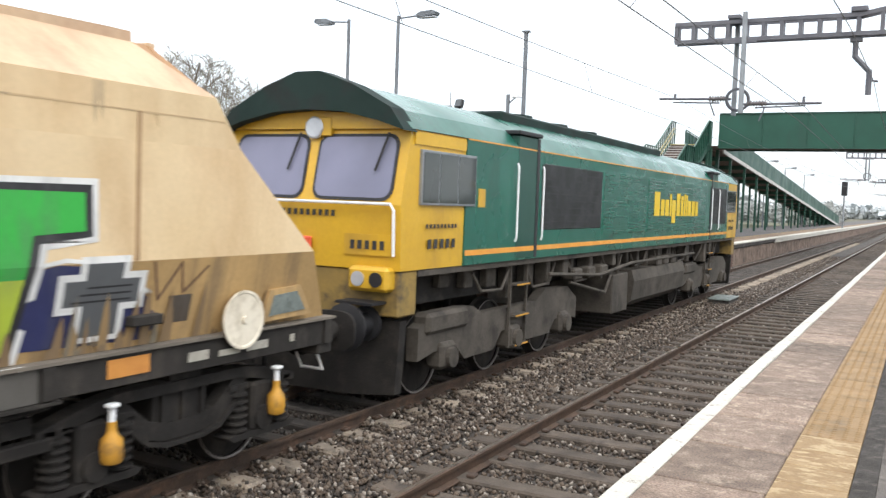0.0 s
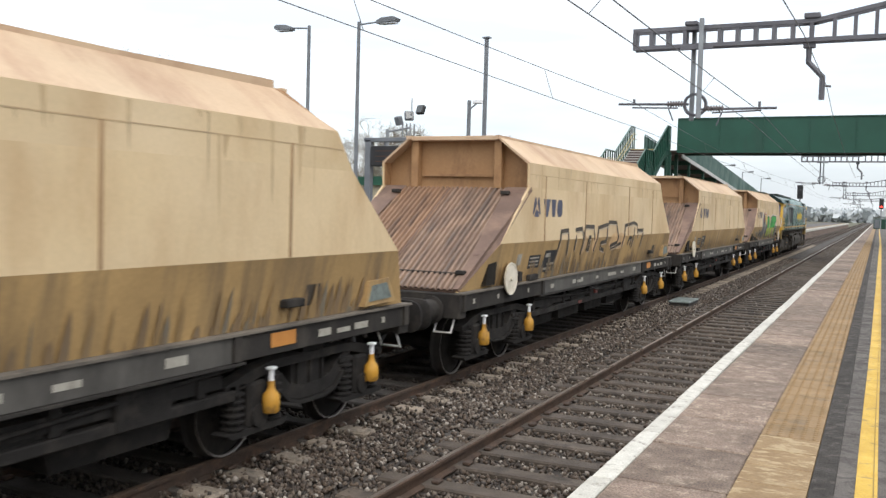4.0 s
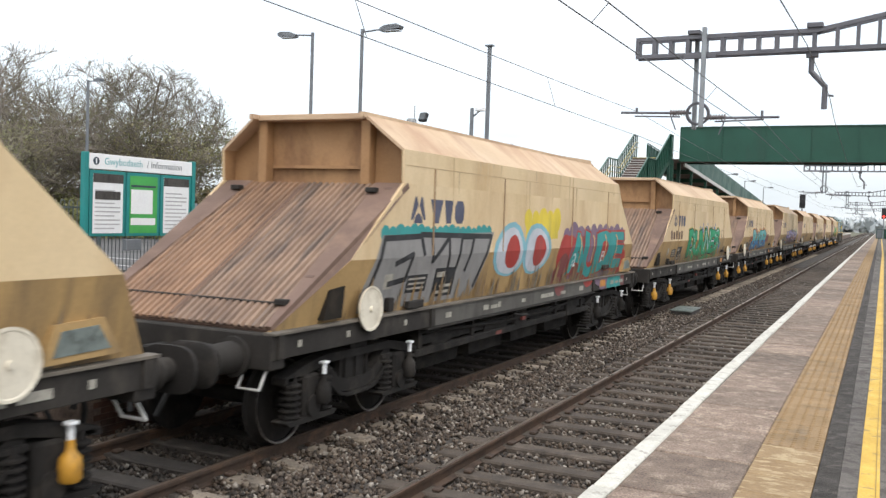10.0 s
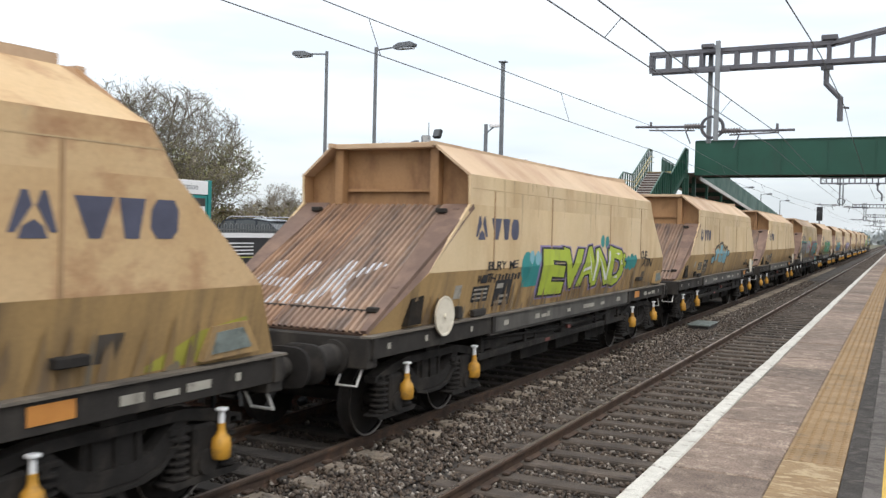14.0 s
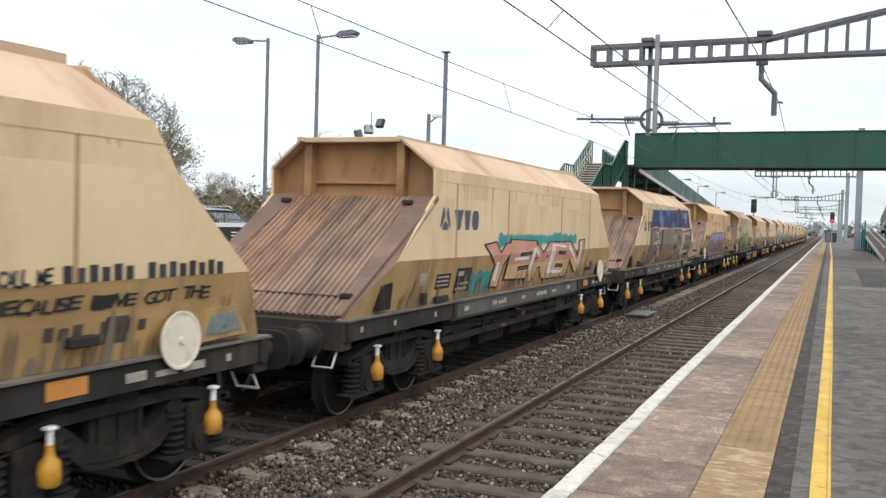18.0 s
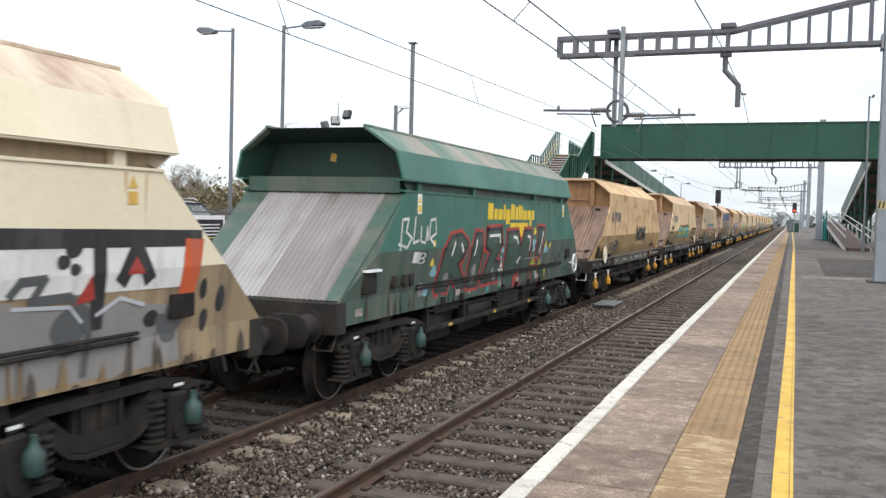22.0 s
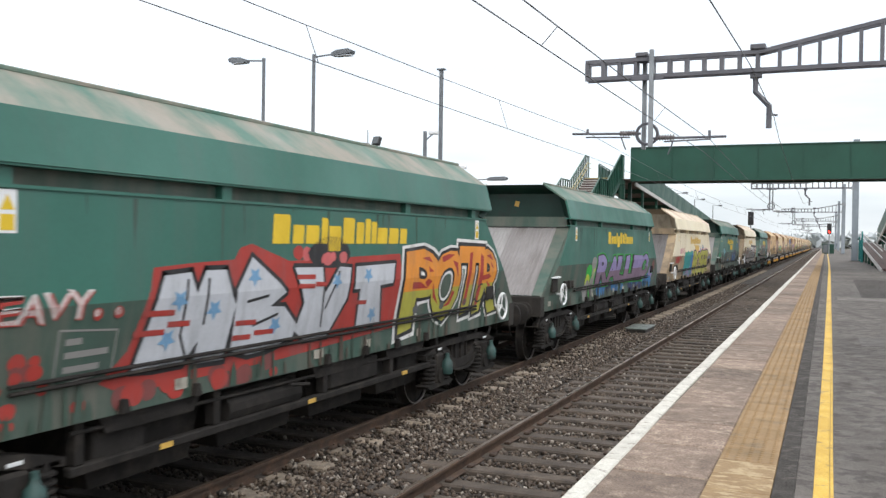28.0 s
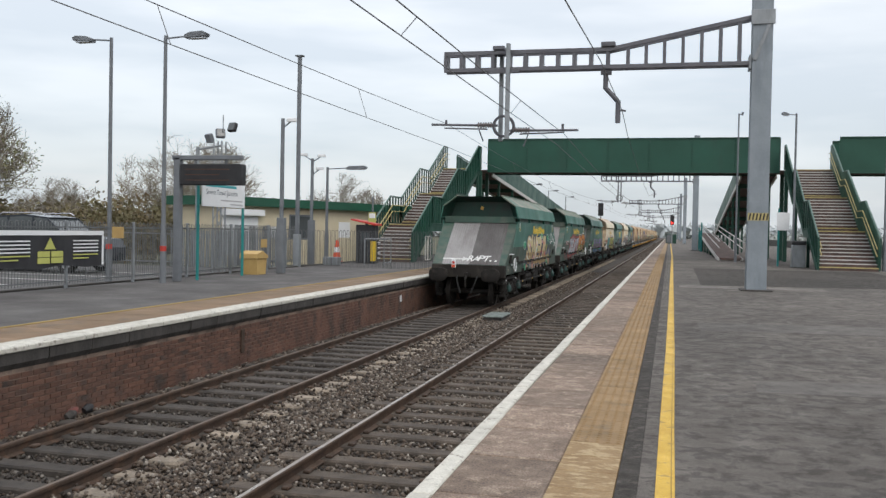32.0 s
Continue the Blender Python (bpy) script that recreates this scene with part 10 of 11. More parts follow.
part("lid", MB().box(-0.33, 0.33, -0.33, 0.33, 1.11, 1.3, c=0.04), M["black"], lb_)
rr = thing("steel_railing", "low green and grey railing under the footbridge", "railing")
mbx = MB()
for y in (49.0, 53.5, 58.0):
    mbx.cyl((4.7, y, 0), (4.7, y, 1.2), 0.035, n=8)
for z in (0.55, 1.15):
    mbx.cyl((4.7, 49.0, z), (4.7, 58.0, z), 0.03, n=8)
part("rails", mbx, M["galv"], rr)
ps = thing("sign_panel", "pale notice board beside the stairs", "sign", m=pose(5.3, 47.8, 0))
part("post", MB().cyl((0, 0, 0), (0, 0, 2.9), 0.05, n=8), M["teal"], ps)
part("board", MB().box(-0.1, 0.5, -0.08, -0.05, 1.8, 2.7, c=0.01), M["sign_white"], ps)
tg = thing("teal_gate", "teal gate and fence at the foot of the ramp", "gate", m=pose(2.75, 83.0, 0))
tb = MB()
for k in range(16):
    tb.box(-0.02, 0.02, 0.45 * k - 0.02, 0.45 * k + 0.02, 0, 1.9)
tb.box(-0.03, 0.03, 0, 7, 1.85, 1.92).box(-0.03, 0.03, 0, 7, 0.1, 0.17)
part("bars", tb, M["teal"], tg)
part("post", MB().box(-0.06, 0.06, -0.06, 0.06, 0, 2.6).box(-0.06, 0.06, 6.94, 7.06, 0, 2.2), M["teal"], tg)


def signal(label, x, y, z0, h, lit):
    sg = thing("railway_signal", label, "signal", "railway signals", m=pose(x, y, z0))
    part("post", MB().cyl((0, 0, 0), (0, 0, h), 0.09, n=10), M["galv"], sg)
    hd_ = part("head", MB().box(-0.32, 0.32, -0.1, 0.1, h - 0.6, h + 1.0, c=0.04), M["black"], sg)
    part("hood", MB().box(-0.2, 0.2, -0.4, -0.11, h - 0.02, h + 0.02), M["black"], hd_)
    if lit:
        part("lens", MB().cyl((0, -0.105, h - 0.25), (0, -0.13, h - 0.25), 0.15, n=16), M["red_light"], hd_, "red light")


signal("colour-light signal showing red at the platform end", 0.35, 150.0, 0.0, 3.6, True)
signal("dark signal head beyond the trains", -8.3, 112.0, -1.2, 5.4, False)
eq = thing("equipment_cabinet", "grey-green equipment cabinet at the platform end", "cabinet", m=pose(0.4, 152.0, 0))
part("body", MB().box(-1.0, 0.7, 0, 1.0, 0, 1.5, c=0.05), M["green_dark"], eq)
part("door", MB().box(-0.9, -0.2, -0.02, -0.002, 0.1, 1.4), M["lamp_grey"], eq)

# the grey trough lid between the tracks, and odd litter at the wall
tl = thing("trough_lid", "grey-green concrete cover box between the tracks", "cover", m=pose(-4.95, 26.3, -1.16))
part("box", MB().box(-0.28, 0.28, -0.7, 0.7, 0, 0.14, c=0.02), M["coping_dark"], tl)
part("lid", MB().box(-0.31, 0.31, -0.74, 0.74, 0.141, 0.18, c=0.015), M["port_grey"], tl)
for k, (y, c) in enumerate(((10.5, "red_worn"), (10.75, "black"), (10.3, "coping_dark"))):
    solo("litter", MB().lathe([(0, 0.0), (0.01, 0.05), (0.10, 0.07), (0.16, 0.03), (0.17, 0.0)], (0, 0, 0), (0.3, 1, 0.4), 10), M[c], "crumpled litter at the foot of the wall", "litter", m=pose(-7.85 + 0.06 * k, y, -1.10))

# parked car, mostly hidden by the banner
car = thing("car", "dark grey estate car with roof rails, parked", "car", m=pose(-21.4, 27.6, -0.24, 0, 0, 90) @ Matrix.Diagonal((1.14, 1.05, 1.2, 1)))
bodyp = [(-2.2, 0.35), (-2.25, 0.75), (-2.05, 1.0), (-1.3, 1.06), (1.5, 1.12), (2.1, 1.06), (2.2, 0.8), (2.15, 0.35)]
part("body", MB().prism(bodyp, "x", -0.9, 0.9), M["car_paint"], car)
cab_ = [(-1.25, 1.065), (-0.45, 1.60), (0.4, 1.68), (1.5, 1.62), (2.0, 1.12)]
gh = part("roof", MB().prism([(-0.5, 1.60), (0.4, 1.68), (1.55, 1.62), (1.5, 1.55), (0.4, 1.61), (-0.42, 1.54)], "x", -0.72, 0.72), M["car_paint"], car)
part("glasshouse", MB().prism([(-1.2, 1.07), (-0.45, 1.56), (0.4, 1.62), (1.48, 1.57), (1.95, 1.13)], "x", -0.74, 0.74), M["car_glass"], car, "dark windows")
for x in (-0.745, 0.745):
    for ya, yb_2, za, zb_2 in ((-1.22, -0.48, 1.07, 1.58), (0.0, 0.03, 1.07, 1.62), (0.95, 1.0, 1.07, 1.62), (1.95, 1.5, 1.12, 1.6)):
        part("pillar", MB().prism([(ya, za), (ya + 0.07, za), (yb_2 + 0.07, zb_2), (yb_2, zb_2)], "x", x - 0.012, x + 0.012), M["car_paint"], car)
    part("roof_rail", MB().tube([(x * 0.92, -0.35, 1.66), (x * 0.92, -0.2, 1.73), (x * 0.92, 1.3, 1.71), (x * 0.92, 1.5, 1.62)], 0.02, 6), M["chrome"], car)
for x in (-0.85, 0.85):
    for y in (-1.35, 1.4):
        wh = part("wheel", MB().lathe([(-0.1, 0.2), (-0.1, 0.33), (0.1, 0.33), (0.1, 0.2), (-0.1, 0.2)], (0, 0, 0), (1, 0, 0), 22), M["rubber"], car, m=pose(x, y, 0.33))
        part("rim", MB().cyl((-0.08, 0, 0), (0.08, 0, 0), 0.21, n=16), M["chrome"], wh)
part("tail_light", MB().box(-0.88, -0.7, 2.1, 2.2, 0.8, 1.02, c=0.02), M["red"], car)
part("tail_light", MB().box(0.7, 0.88, 2.1, 2.2, 0.8, 1.02, c=0.02), M["red"], car)


# ---- trees and hedges ----
def tree_meshes(seed, h, spread, leaves, leaf_size, limbs):
    rnd = random.Random(seed)
    wood, crown = MB(), MB()
    tips = []

    def grow(p, d, length, r, level):
        q = p
        dd = d.copy()
        n = (3, 5, 4, 3, 2)[level]
        for k in range(n):
            dd = (dd + Vector((rnd.uniform(-1, 1), rnd.uniform(-1, 1), rnd.uniform(-0.5, 0.6))) * (0.12, 0.34, 0.36, 0.34, 0.3)[level]).normalized()
            e = q + dd * length / n
            if level > 0 and (e.x ** 2 + e.y ** 2) / (0.60 * h) ** 2 + ((e.z - 0.50 * h) / (0.48 * h)) ** 2 > rnd.uniform(0.9, 1.08):
                break
            r2 = max(0.009, r * (0.86 if level < 3 else 0.7))
            wood.cyl(q, e, r, r2, (7, 6, 4, 3, 3)[level], cap=False)
            if 1 <= level < 4:
                for _ in range((0, 2, 2, 4)[level]):
                    side = Vector((rnd.uniform(-1, 1), rnd.uniform(-1, 1), rnd.uniform(-0.3, 0.8))).normalized()
                    grow(q.lerp(e, rnd.uniform(0.3, 1)), (dd * 0.6 + side * spread).normalized(), length * rnd.uniform(0.36, 0.56), max(0.009, r2 * 0.55), level + 1)
            q, r = e, r2
            if level >= 3:
                tips.append((e.copy(), dd.copy()))
        if level == 0:
            for k in range(limbs):
                a = 2 * math.pi * k / limbs + rnd.uniform(-0.4, 0.4)
                side = Vector((math.cos(a), math.sin(a), rnd.uniform(0.5, 1.5))).normalized()
                grow(q - Vector((0, 0, rnd.uniform(0, length * 0.6))), side, h * rnd.uniform(0.62, 0.85), r * 0.55, 1)

    grow(Vector((0, 0, -0.2)), Vector((0, 0, 1)), h * 0.24, h * 0.026, 0)
    rnd.shuffle(tips)
    per = max(1, leaves // max(1, len(tips)))
    n = 0
    for p, d in tips:
        for _ in range(per):
            if n > leaves:
                break
            c = p + Vector((rnd.gauss(0, 1), rnd.gauss(0, 1), rnd.gauss(0, 1))) * 0.16
            u = Vector((rnd.uniform(-1, 1), rnd.uniform(-1, 1), rnd.uniform(-1, 1))).normalized() * leaf_size * rnd.uniform(0.6, 1.3)
            v = u.orthogonal().normalized() * leaf_size * 0.6
            crown.add([c - u, c + v, c + u, c - v], [(0, 1, 2, 3)])
            n += 1
    top = max(v[2] for v in wood.v)
    for m_ in (wood, crown):
        m_.v = [(a / top, b / top, c / top) for a, b, c in m_.v]
    return wood.mesh("trunk", M["bark"], fix=False), crown.mesh("crown", M["leaf"], fix=False)


T1 = tree_meshes(3, 8.0, 0.75, 16000, 0.030, 9)
T2 = tree_meshes(11, 7.0, 0.75, 7000, 0.030, 7)
T3 = tree_meshes(23, 6.0, 0.8, 15000, 0.05, 6)


def tree(label, T, x, y, s, rz):
    t = thing("tree", label, "tree", "trees behind the car park", m=pose(x, y, -0.5, 0, 0, rz) @ Matrix.Diagonal((s, s, s, 1)))
    part("trunk", T[0], None, t)
    part("crown", T[1], None, t)


for lab, T, x, y, s, rz in (
        ("large bare tree with sparse new leaves behind railings", T1, -37.5, 36.5, 9.9, 20), ("bare spreading tree behind the car park", T2, -43.5, 35.0, 11.0, 120),
        ("leafing tree behind the car park", T3, -33.5, 36.5, 6.6, 200), ("large bare tree with sparse new leaves behind railings", T1, -49.0, 35.0, 11.4, 250),
        ("leafing tree behind the car park", T3, -40.0, 30.0, 6.0, 80), ("small bare tree beyond the car park", T2, -38.0, 50.0, 5.0, 300),
        ("small bare tree beyond the car park", T2, -43.0, 55.0, 5.2, 30), ("bare tree rising behind the floodlights", T1, -28.3, 49.0, 7.4, 100),
         ("distant bare tree behind the station building", T2, -29.5, 78.0, 7.2, 15),
        ("large bare tree with sparse new leaves behind railings", T1, -53.0, 36.0, 9.5, 150), ("leafing tree behind the car park", T3, -50.0, 32.0, 6.5, 10),
        ("small bare tree beyond the car park", T2, -35.0, 45.0, 4.2, 77), ("leafing tree behind the car park", T3, -27.6, 47.0, 3.6, 140)):
    tree(lab, T, x, y, s, rz)


def hedge(label, x0, x1, y0, y1, z1, count, size, seed, mtl):
    rnd = np.random.default_rng(seed)
    c = np.stack([rnd.uniform(x0, x1, count), rnd.uniform(y0, y1, count), rnd.uniform(0, 1, count)], 1)
    top = z1 * (0.62 + 0.25 * np.sin(c[:, 0] * 0.55) * np.cos(c[:, 1] * 0.4) + 0.18 * np.sin(c[:, 0] * 1.9 + 1) + 0.12 * rnd.standard_normal(count))
    c[:, 2] = -0.6 + (top + 0.6) * c[:, 2] ** 0.6
    u = rnd.standard_normal((count, 3))
    u /= np.linalg.norm(u, axis=1)[:, None]
    v = np.cross(u, rnd.standard_normal((count, 3)))
    v /= np.linalg.norm(v, axis=1)[:, None]
    s = size * rnd.uniform(0.5, 1.4, (count, 1))
    vs = np.stack([c - u * s, c + v * s * 0.6, c + u * s, c - v * s * 0.6], 1).reshape(-1, 3)
    me = bpy.data.meshes.new("hedge")
    me.from_pydata(vs.tolist(), [], np.arange(count * 4).reshape(-1, 4).tolist())
    me.materials.append(mtl)
    return tagged(new("hedge", me), label, "hedge", kind="stuff")


hedge("olive-brown hedge behind the car park", -70, -26, 36, 44, 2.9, 60000, 0.11, 1, M["hedge"])
hedge("dense olive undergrowth under the trees", -56, -33, 31, 37, 2.5, 44000, 0.09, 2, M["leaf"])
hedge("olive-brown hedge beyond the station building", -75, -24, 58, 66, 3.2, 22000, 0.22, 3, M["hedge"])
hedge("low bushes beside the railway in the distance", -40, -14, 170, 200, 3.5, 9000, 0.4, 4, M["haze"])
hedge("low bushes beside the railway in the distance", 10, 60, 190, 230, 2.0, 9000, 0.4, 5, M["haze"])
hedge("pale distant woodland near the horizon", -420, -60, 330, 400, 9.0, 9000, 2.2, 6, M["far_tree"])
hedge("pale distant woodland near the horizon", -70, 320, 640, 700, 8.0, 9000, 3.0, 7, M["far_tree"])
solo("retaining_wall", MB().box(15.7, 16.0, -30, 300, -1.4, 0.9), M["coping_dark"], "low dark wall behind the platform", kind="structure")

# ---- ballast stones ----
def stones(label, strips, seed, mtl="stone"):
    rnd = np.random.default_rng(seed)
    base = np.array([(1, 0, 0), (-1, 0, 0), (0, 1, 0), (0, -1, 0), (0, 0, 1), (0, 0, -1), (0.6, 0.6, 0.5), (-0.6, 0.55, 0.5)], float)
    tri = np.array([(0, 6, 4), (6, 2, 4), (2, 7, 4), (7, 1, 4), (1, 3, 4), (3, 0, 4), (0, 2, 6), (2, 1, 7), (0, 5, 2), (2, 5, 1), (1, 5, 3), (3, 5, 0)])
    cs = []
    for x0, x1, y0, y1, dens, z in strips:
        n = int((x1 - x0) * (y1 - y0) * dens * 1.7)
        cs.append(np.stack([rnd.uniform(x0, x1, n), rnd.uniform(y0, y1, n), z + rnd.uniform(-0.015, 0.022, n)], 1))
    c = np.concatenate(cs)
    n = len(c)
    ang = rnd.uniform(0, 6.28, n)
    sc = rnd.uniform(0.016, 0.038, (n, 1)) * rnd.uniform(0.7, 1.25, (n, 3))
    p = base[None] * sc[:, None] * rnd.uniform(0.75, 1.15, (n, 8, 1))
    tilt = rnd.uniform(-0.6, 0.6, n)
    y2 = p[:, :, 1] * np.cos(tilt)[:, None] - p[:, :, 2] * np.sin(tilt)[:, None]
    z2 = p[:, :, 1] * np.sin(tilt)[:, None] + p[:, :, 2] * np.cos(tilt)[:, None]
    q = np.stack([p[:, :, 0] * np.cos(ang)[:, None] - y2 * np.sin(ang)[:, None], p[:, :, 0] * np.sin(ang)[:, None] + y2 * np.cos(ang)[:, None], z2], 2) + c[:, None]
    f = (tri[None] + (np.arange(n) * 8)[:, None, None]).reshape(-1, 3)
    me = bpy.data.meshes.new("ballast_stones")
    v = q.reshape(-1, 3)
    me.vertices.add(len(v))
    me.vertices.foreach_set("co", v.ravel())
    me.loops.add(len(f) * 3)
    me.loops.foreach_set("vertex_index", f.ravel())
    me.polygons.add(len(f))
    me.polygons.foreach_set("loop_start", np.arange(0, len(f) * 3, 3))
    me.materials.append(M[mtl])
    me.update(calc_edges=True)
    me.validate()
    return tagged(new("ballast_stones", me), label, "ballast", kind="stuff")


def stone_material(dull):
    m = bpy.data.materials.new("ballast_stone")
    m.use_nodes = True
    t = m.node_tree
    b = t.nodes["Principled BSDF"]
    g = t.nodes.new("ShaderNodeNewGeometry")
    r = t.nodes.new("ShaderNodeValToRGB")
    el = r.color_ramp.elements
    el[0].position, el[0].color = 0.0, (0.030, 0.023, 0.018, 1)
    el[1].position, el[1].color = 1.0, (0.47, 0.42, 0.36, 1)
    for pos, c in ((0.35, (0.082, 0.058, 0.042, 1)), (0.62, (0.138, 0.097, 0.066, 1)), (0.86, (0.185, 0.152, 0.122, 1))):
        x = el.new(pos)
        x.color = c
    t.links.new(g.outputs["Random Per Island"], r.inputs[0])
    n = t.nodes.new("ShaderNodeTexNoise")
    n.inputs["Scale"].default_value, n.inputs["Detail"].default_value = 45.0, 3.0
    x = t.nodes.new("ShaderNodeMix")
    x.data_type, x.blend_type = "RGBA", "MULTIPLY"
    x.inputs[0].default_value = 0.6
    for q in el:
        q.color = (*[v * dull for v in q.color[:3]], 1)
    t.links.new(r.outputs[0], x.inputs[6])
    t.links.new(n.outputs["Fac"], x.inputs[7])
    t.links.new(x.outputs[2], b.inputs["Base Color"])
    b.inputs["Roughness"].default_value = 0.75
    return m


M["stone"] = stone_material(1.0)
# half as bright: oil, and the train's shade put into the stone colour
M["shaded_oily_stone"] = stone_material(0.5)
SIX0, SIX1 = FAR_C + GAUGE + 0.08, NEAR_C - GAUGE - 0.08
stones("grey-brown ballast stones between and beside the rails", [
    (-5.08, -4.40, -8.0, 18.0, 430, -1.135), (-5.08, -4.40, 18.0, 36.0, 260, -1.135), (-5.08, -4.40, 36.0, 60.0, 90, -1.135),
    (-5.62, -5.06, -2.0, 30.0, 60, -1.112), (SIX0, -5.08, -8.0, 20.0, 300, -1.170), (SIX0, -5.08, 20.0, 50.0, 120, -1.170), (-4.40, SIX1, -8.0, 20.0, 300, -1.170), (-4.40, SIX1, 20.0, 50.0, 120, -1.170),
    (NEAR_C - GAUGE + 0.08, NEAR_C + GAUGE - 0.08, -8.0, 18.0, 260, -1.178), (NEAR_C - GAUGE + 0.08, NEAR_C + GAUGE - 0.08, 18.0, 50.0, 120, -1.178),
    (-7.88, FAR_C - GAUGE - 0.08, 5.0, 30.0, 240, -1.165)], 4)
stones("dark oily ballast stones under the train", [(FAR_C - GAUGE + 0.08, FAR_C + GAUGE - 0.08, -8.0, 22.0, 230, -1.175), (FAR_C - GAUGE + 0.08, FAR_C + GAUGE - 0.08, 22.0, 50.0, 100, -1.175)], 5, "shaded_oily_stone")

# ---- sleepers, paving, coping and bricks: pieces one by one ----
sl_near = MB().box(-1.25, 1.25, -0.125, 0.125, -0.20, 0.0, c=0.02).mesh("sleeper", M["concrete_sleeper"])
sl_far = MB().box(-1.28, 0.90, -0.13, 0.13, -0.20, 0.0, 0, c=0.02).box(0.88, 1.28, -0.13, 0.13, -0.20, 0.004, 1, c=0.025).mesh("sleeper", [M["sleeper_dark"], M["sleeper_pale"]])
clip_m = MB()
for s in (-1, 1):
    for d in (-0.11, 0.11):
        clip_m.box(s * GAUGE + d - 0.04, s * GAUGE + d + 0.04, -0.06, 0.06, 0.0, 0.035, c=0.01)
clip_m = clip_m.mesh("rail_clip", M["rail"])
for tr, c, me, step in ((TRACKS[0], NEAR_C, sl_near, 0.66), (TRACKS[1], FAR_C, sl_far, 0.66)):
    for k in range(-13, 137):
        s = part("sleeper", me, None, tr, m=pose(c + rng_.uniform(-0.03, 0.03), 1.0 + k * step + rng_.uniform(-0.03, 0.03), -1.125 + (0.012 if c == FAR_C else 0.0), 0, 0, rng_.uniform(-0.8, 0.8)))
        if k < 60:
            part("rail_clip", clip_m, None, s)
    rest = MB()
    for k in range(137, 700):
        rest.box(c - 1.25, c + 1.25, 1.0 + k * step - 0.12, 1.0 + k * step + 0.12, -1.3, -1.115)
    for k in range(-500, -13):
        rest.box(c - 1.25, c + 1.25, 1.0 + k * step - 0.12, 1.0 + k * step + 0.12, -1.3, -1.115)
    tagged(part("sleepers", rest, M["concrete_sleeper"], tr, fix=False), kind="stuff")

edge_m = [MB().box(EDGE, EDGE + 0.125, 0.004, 1.216, -0.16, 0.006 + 0.002 * k, c=0.01).mesh("edge_stone", M["white_paint"]) for k in range(3)]
slab_m = [MB().box(EDGE + 0.128, -0.664, 0.006, 0.884, -0.09, -0.005 + 0.004 * k, c=0.009).mesh("paving_slab", M["pink_slab"]) for k in range(3)]


def tactile_mesh(worn):
    mb = MB().box(-0.66, -0.28, 0.003, 0.397, -0.09, 0.0, c=0.004)
    if not worn:
        for i in range(5):
            for j in range(6):
                x, y = -0.66 + 0.04 + 0.075 * i, 0.034 + 0.066 * j
                mb.cyl((x, y, 0.0), (x, y, 0.006), 0.017, 0.012, 6)
    return mb.mesh("tactile_tile", M["tactile_worn"] if worn else M["tactile"])


tac = [tactile_mesh(False), tactile_mesh(True)]
for k in range(-10, 70):
    part("edge_stone", edge_m[rng_.randrange(3)], None, pl, m=pose(rng_.uniform(-0.006, 0.006), k * 1.22, 0))
for k in range(-12, 110):
    part("paving_slab", slab_m[rng_.randrange(3)], None, pl, m=pose(0, k * 0.89 + 0.52, 0))
for k in range(-20, 170):
    part("tactile_tile", tac[1 if k * 0.4 + 0.06 < 6.4 else 0], None, pl, m=pose(0, k * 0.4 + 0.06, 0))
part("edge_far", MB().box(EDGE, EDGE + 0.125, 85.41, 300, -0.16, 0.006), M["white_paint"], pl)
part("paving_far", MB().box(EDGE + 0.128, -0.664, 98.43, 300, -0.09, -0.002), M["pink_slab"], pl)
part("tactile_far", MB().box(-0.66, -0.28, 68.07, 300, -0.09, 0.0), M["tactile"], pl)

cop_m = MB().box(OPP_EDGE - 0.44, OPP_EDGE, 0.004, 0.91, OPP_Z - 0.07, OPP_Z + 0.004, c=0.012).mesh("coping_stone", M["white_paint"])
cop2_m = MB().prism([(OPP_EDGE - 0.40, OPP_Z - 0.30), (OPP_EDGE - 0.09, OPP_Z - 0.30), (OPP_EDGE - 0.03, OPP_Z - 0.22), (OPP_EDGE - 0.02, OPP_Z - 0.072), (OPP_EDGE - 0.40, OPP_Z - 0.072)], "y", 0.008, 0.907).mesh("corbel_stone", M["coping_dark"])
for k in range(0, 60):
    part("coping_stone", cop_m, None, po, m=pose(0, 3.0 + k * 0.915, 0))
    part("corbel_stone", cop2_m, None, po, m=pose(rng_.uniform(-0.008, 0.008), 3.0 + k * 0.915, 0))
part("coping_far", MB().box(OPP_EDGE - 0.44, OPP_EDGE, 57.92, 300, OPP_Z - 0.3, OPP_Z + 0.004), M["white_paint"], po)
buff = MB().box(-9.59, OPP_EDGE - 0.445, 0.004, 1.196, OPP_Z - 0.07, OPP_Z - 0.003, c=0.006).mesh("buff_slab", M["opp_tactile"])
for k in range(0, 55):
    part("buff_slab", buff, None, po, m=pose(0, 2.0 + k * 1.2, 0))
part("buff_far", MB().box(-9.59, OPP_EDGE - 0.445, 68.0, 300, OPP_Z - 0.07, OPP_Z - 0.003), M["opp_tactile"], po)
br = MB().box(OPP_EDGE - 0.12, OPP_EDGE - 0.088, 0.006, 0.219, 0.005, 0.070, c=0.006).mesh("brick", M["brick"])
n = 0
restb = MB()
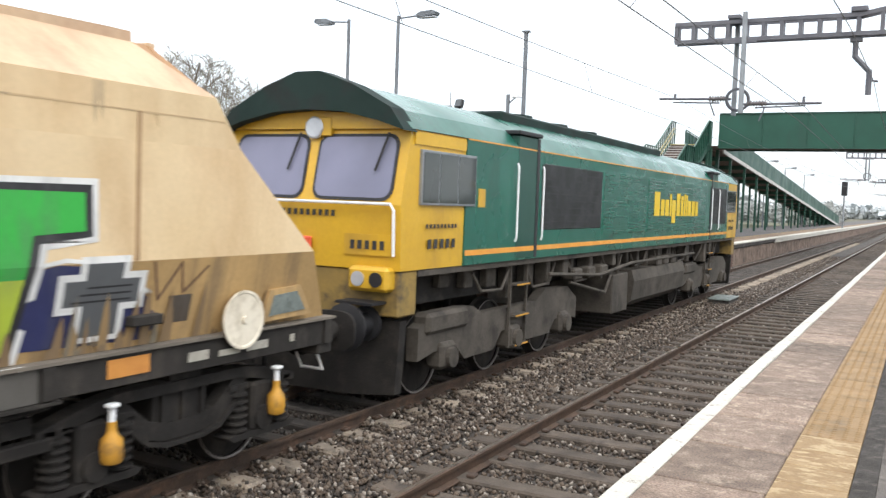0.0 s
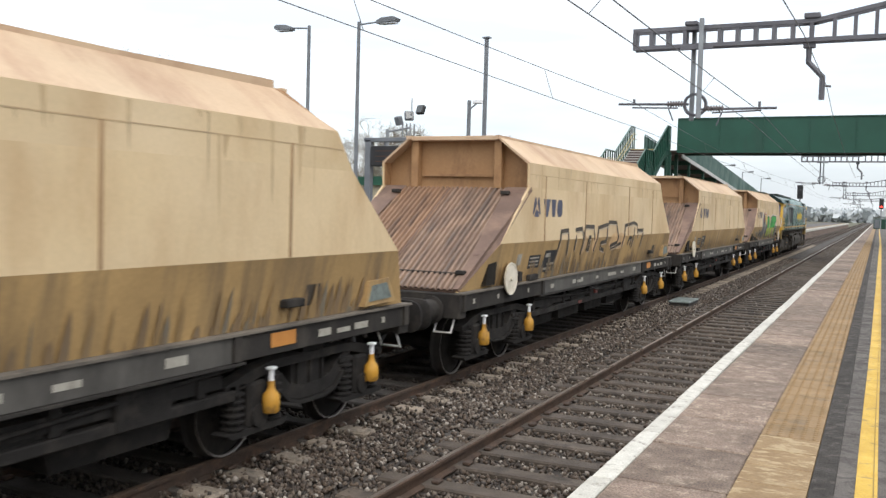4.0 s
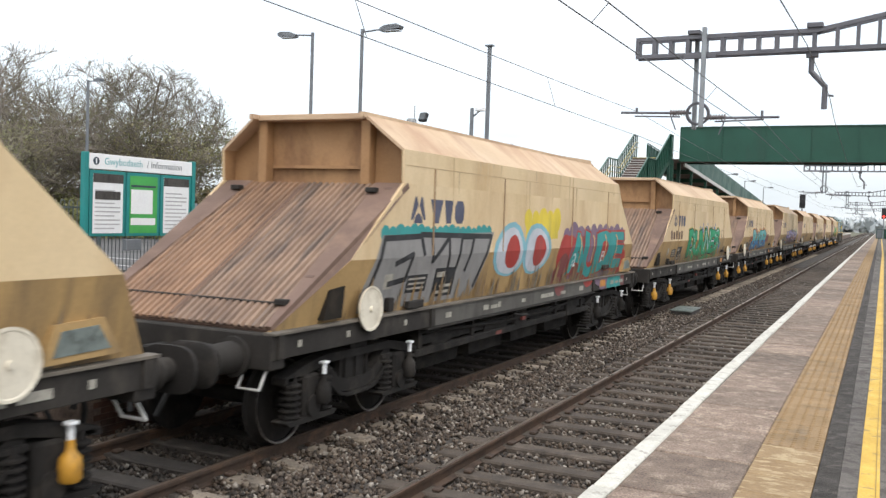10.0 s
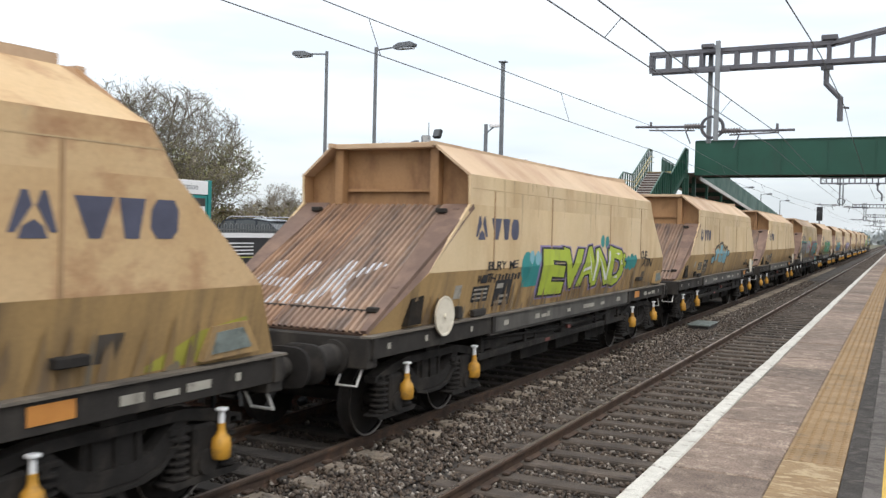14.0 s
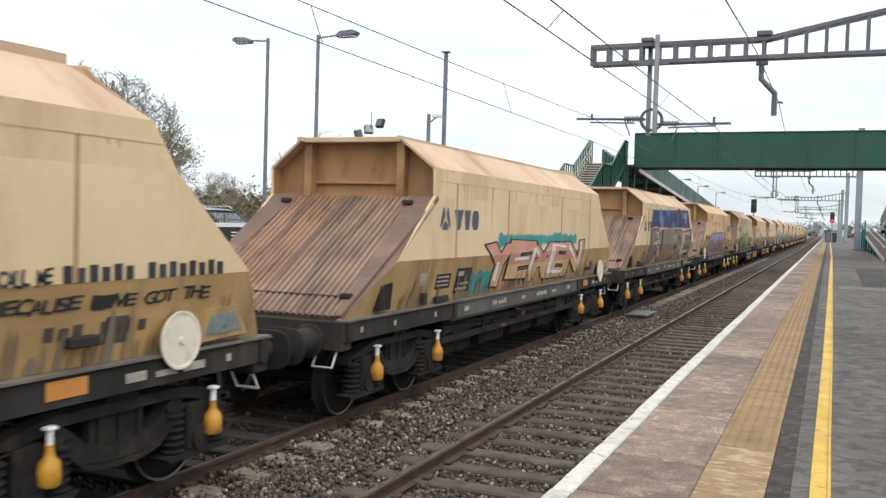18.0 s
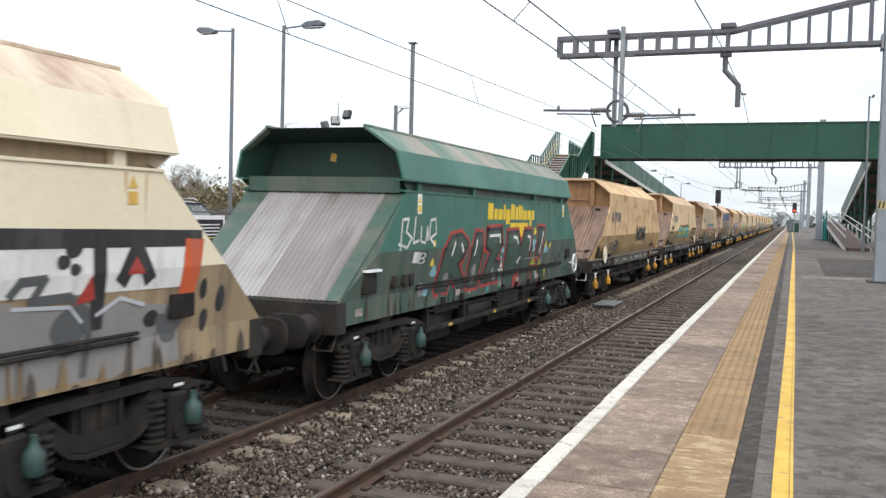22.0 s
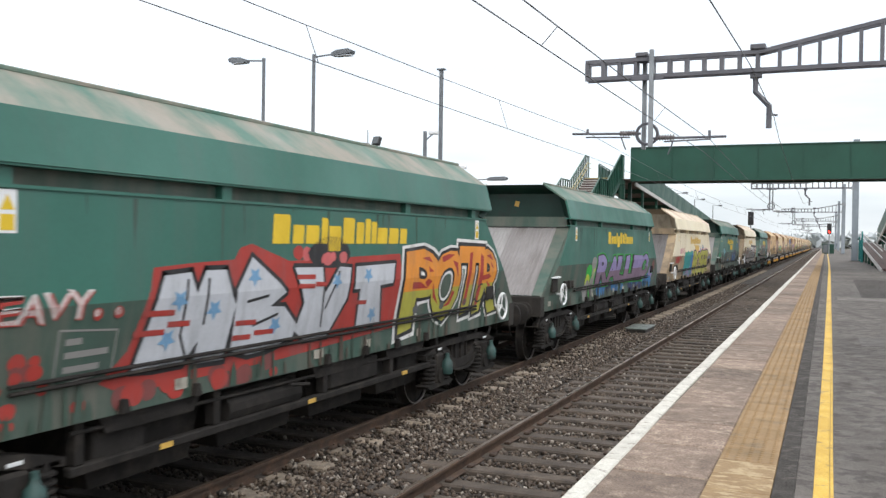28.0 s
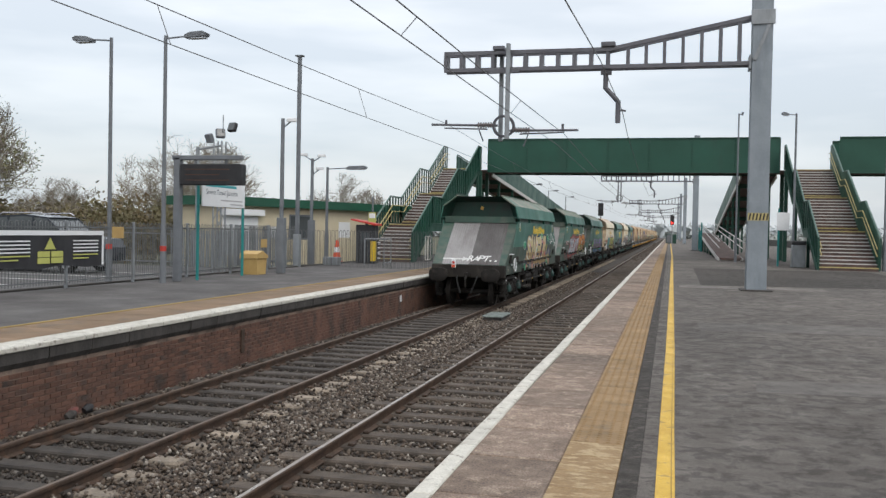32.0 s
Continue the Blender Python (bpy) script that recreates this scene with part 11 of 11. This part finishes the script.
for row in range(12):
    z = -1.34 + row * 0.075
    for k in range(0, 165):
        y = 7.5 + k * 0.225 + (0.1125 if row % 2 else 0.0)
        if row >= 5 and 8.6 < y < 18.2 and n < 300:
            part("brick", br, None, po, m=pose(rng_.uniform(-0.004, 0.004), y, z))
            n += 1
        else:
            dx = rng_.uniform(-0.004, 0.004)
            restb.box(OPP_EDGE - 0.12, OPP_EDGE - 0.088 + dx, y + 0.006, y + 0.219, z + 0.005, z + 0.070)
tagged(part("bricks", restb, M["brick"], po, fix=False), kind="stuff")
dm = solo("drain_mark", MB().box(OPP_EDGE - 0.085, OPP_EDGE - 0.05, 15.95, 16.08, -0.98, -0.52, c=0.01), M["rail"], "rusty iron strap on the brick wall", "iron strap")
solo("wall_plate", MB().box(OPP_EDGE - 0.085, OPP_EDGE - 0.06, 26.6, 26.72, -0.75, -0.55), M["sign_white"], "small white plate on the brick wall", "plate")

# ---- what moves ----
S = (7.27232646, 11.8239444, 0.0771116489, -0.00804341885, 0.000294786586, -0.00000396072672)
DRIFT = ((0, 0.03), (1, 0.23), (3, 0.26), (6, 0.17), (8, 0.12), (11, 0.08), (14, 0.11), (18, 0.15), (20, 0.10), (23, 0.15), (25, 0.12), (28, 0.09), (30, 0.0), (32, 0.0))
PITCH1, PITCH2 = 15.3025, 15.0524


def run(t):
    """Where the first wagon's leading end is at t seconds."""
    k = max(i for i, d in enumerate(DRIFT[:-1]) if d[0] <= t or i == 0)
    (ta, da), (tb, db) = DRIFT[k], DRIFT[k + 1]

    def slope(i):
        a, b = DRIFT[max(i - 1, 0)], DRIFT[min(i + 1, len(DRIFT) - 1)]
        return (b[1] - a[1]) / (b[0] - a[0])

    u = (t - ta) / (tb - ta)
    h = (2 * u ** 3 - 3 * u ** 2 + 1) * da + (u ** 3 - 2 * u ** 2 + u) * (tb - ta) * slope(k) + (3 * u ** 2 - 2 * u ** 3) * db + (u ** 3 - u ** 2) * (tb - ta) * slope(k + 1)
    return sum(c * t ** k for k, c in enumerate(S)) + h


def motions():
    """The train rolls away along the far track, slowing a little; wheels turn as they roll."""
    def offset(k):
        a = min(k, 16)
        return a * PITCH1 + (k - a) * PITCH2

    movers = [(LOCO, lambda t: run(t) + 11.3, 0.53)]
    for k, w in enumerate(TRAIN):
        half = LV / 2 if k < 16 else LF / 2 - LEAD
        movers.append((w, lambda t, k=k, half=half: run(t) - offset(k) - half, 0.46))
    for ob, y, r in movers:
        walk(ob, [(t, pose(FAR_C, y(t), RAIL)) for t in [0.8 * i for i in range(41)]])
        sets = [o for o in ob.children_recursive if o.name.startswith("wheelset")]
        ts = [i / FPS for i in range(int(32 * FPS) + 1)]
        seen = [t for t in ts if -9.0 < y(t) < 33.0]
        if not seen:
            continue
        times = [t for t in (0.0,) if t < seen[0]] + seen + [t for t in (32.0,) if t > seen[-1]]
        y_in = y(seen[0])
        for o in sets:
            home, size = o.location.copy(), o.scale.copy()
            rows = []
            for t in times:
                turn = -(min(max(y(t), y_in), y(seen[-1])) - y_in) / r
                rows.append((t, Matrix.Translation(home) @ Matrix.Rotation(turn, 4, "X")))
            walk(o, rows)


motions()
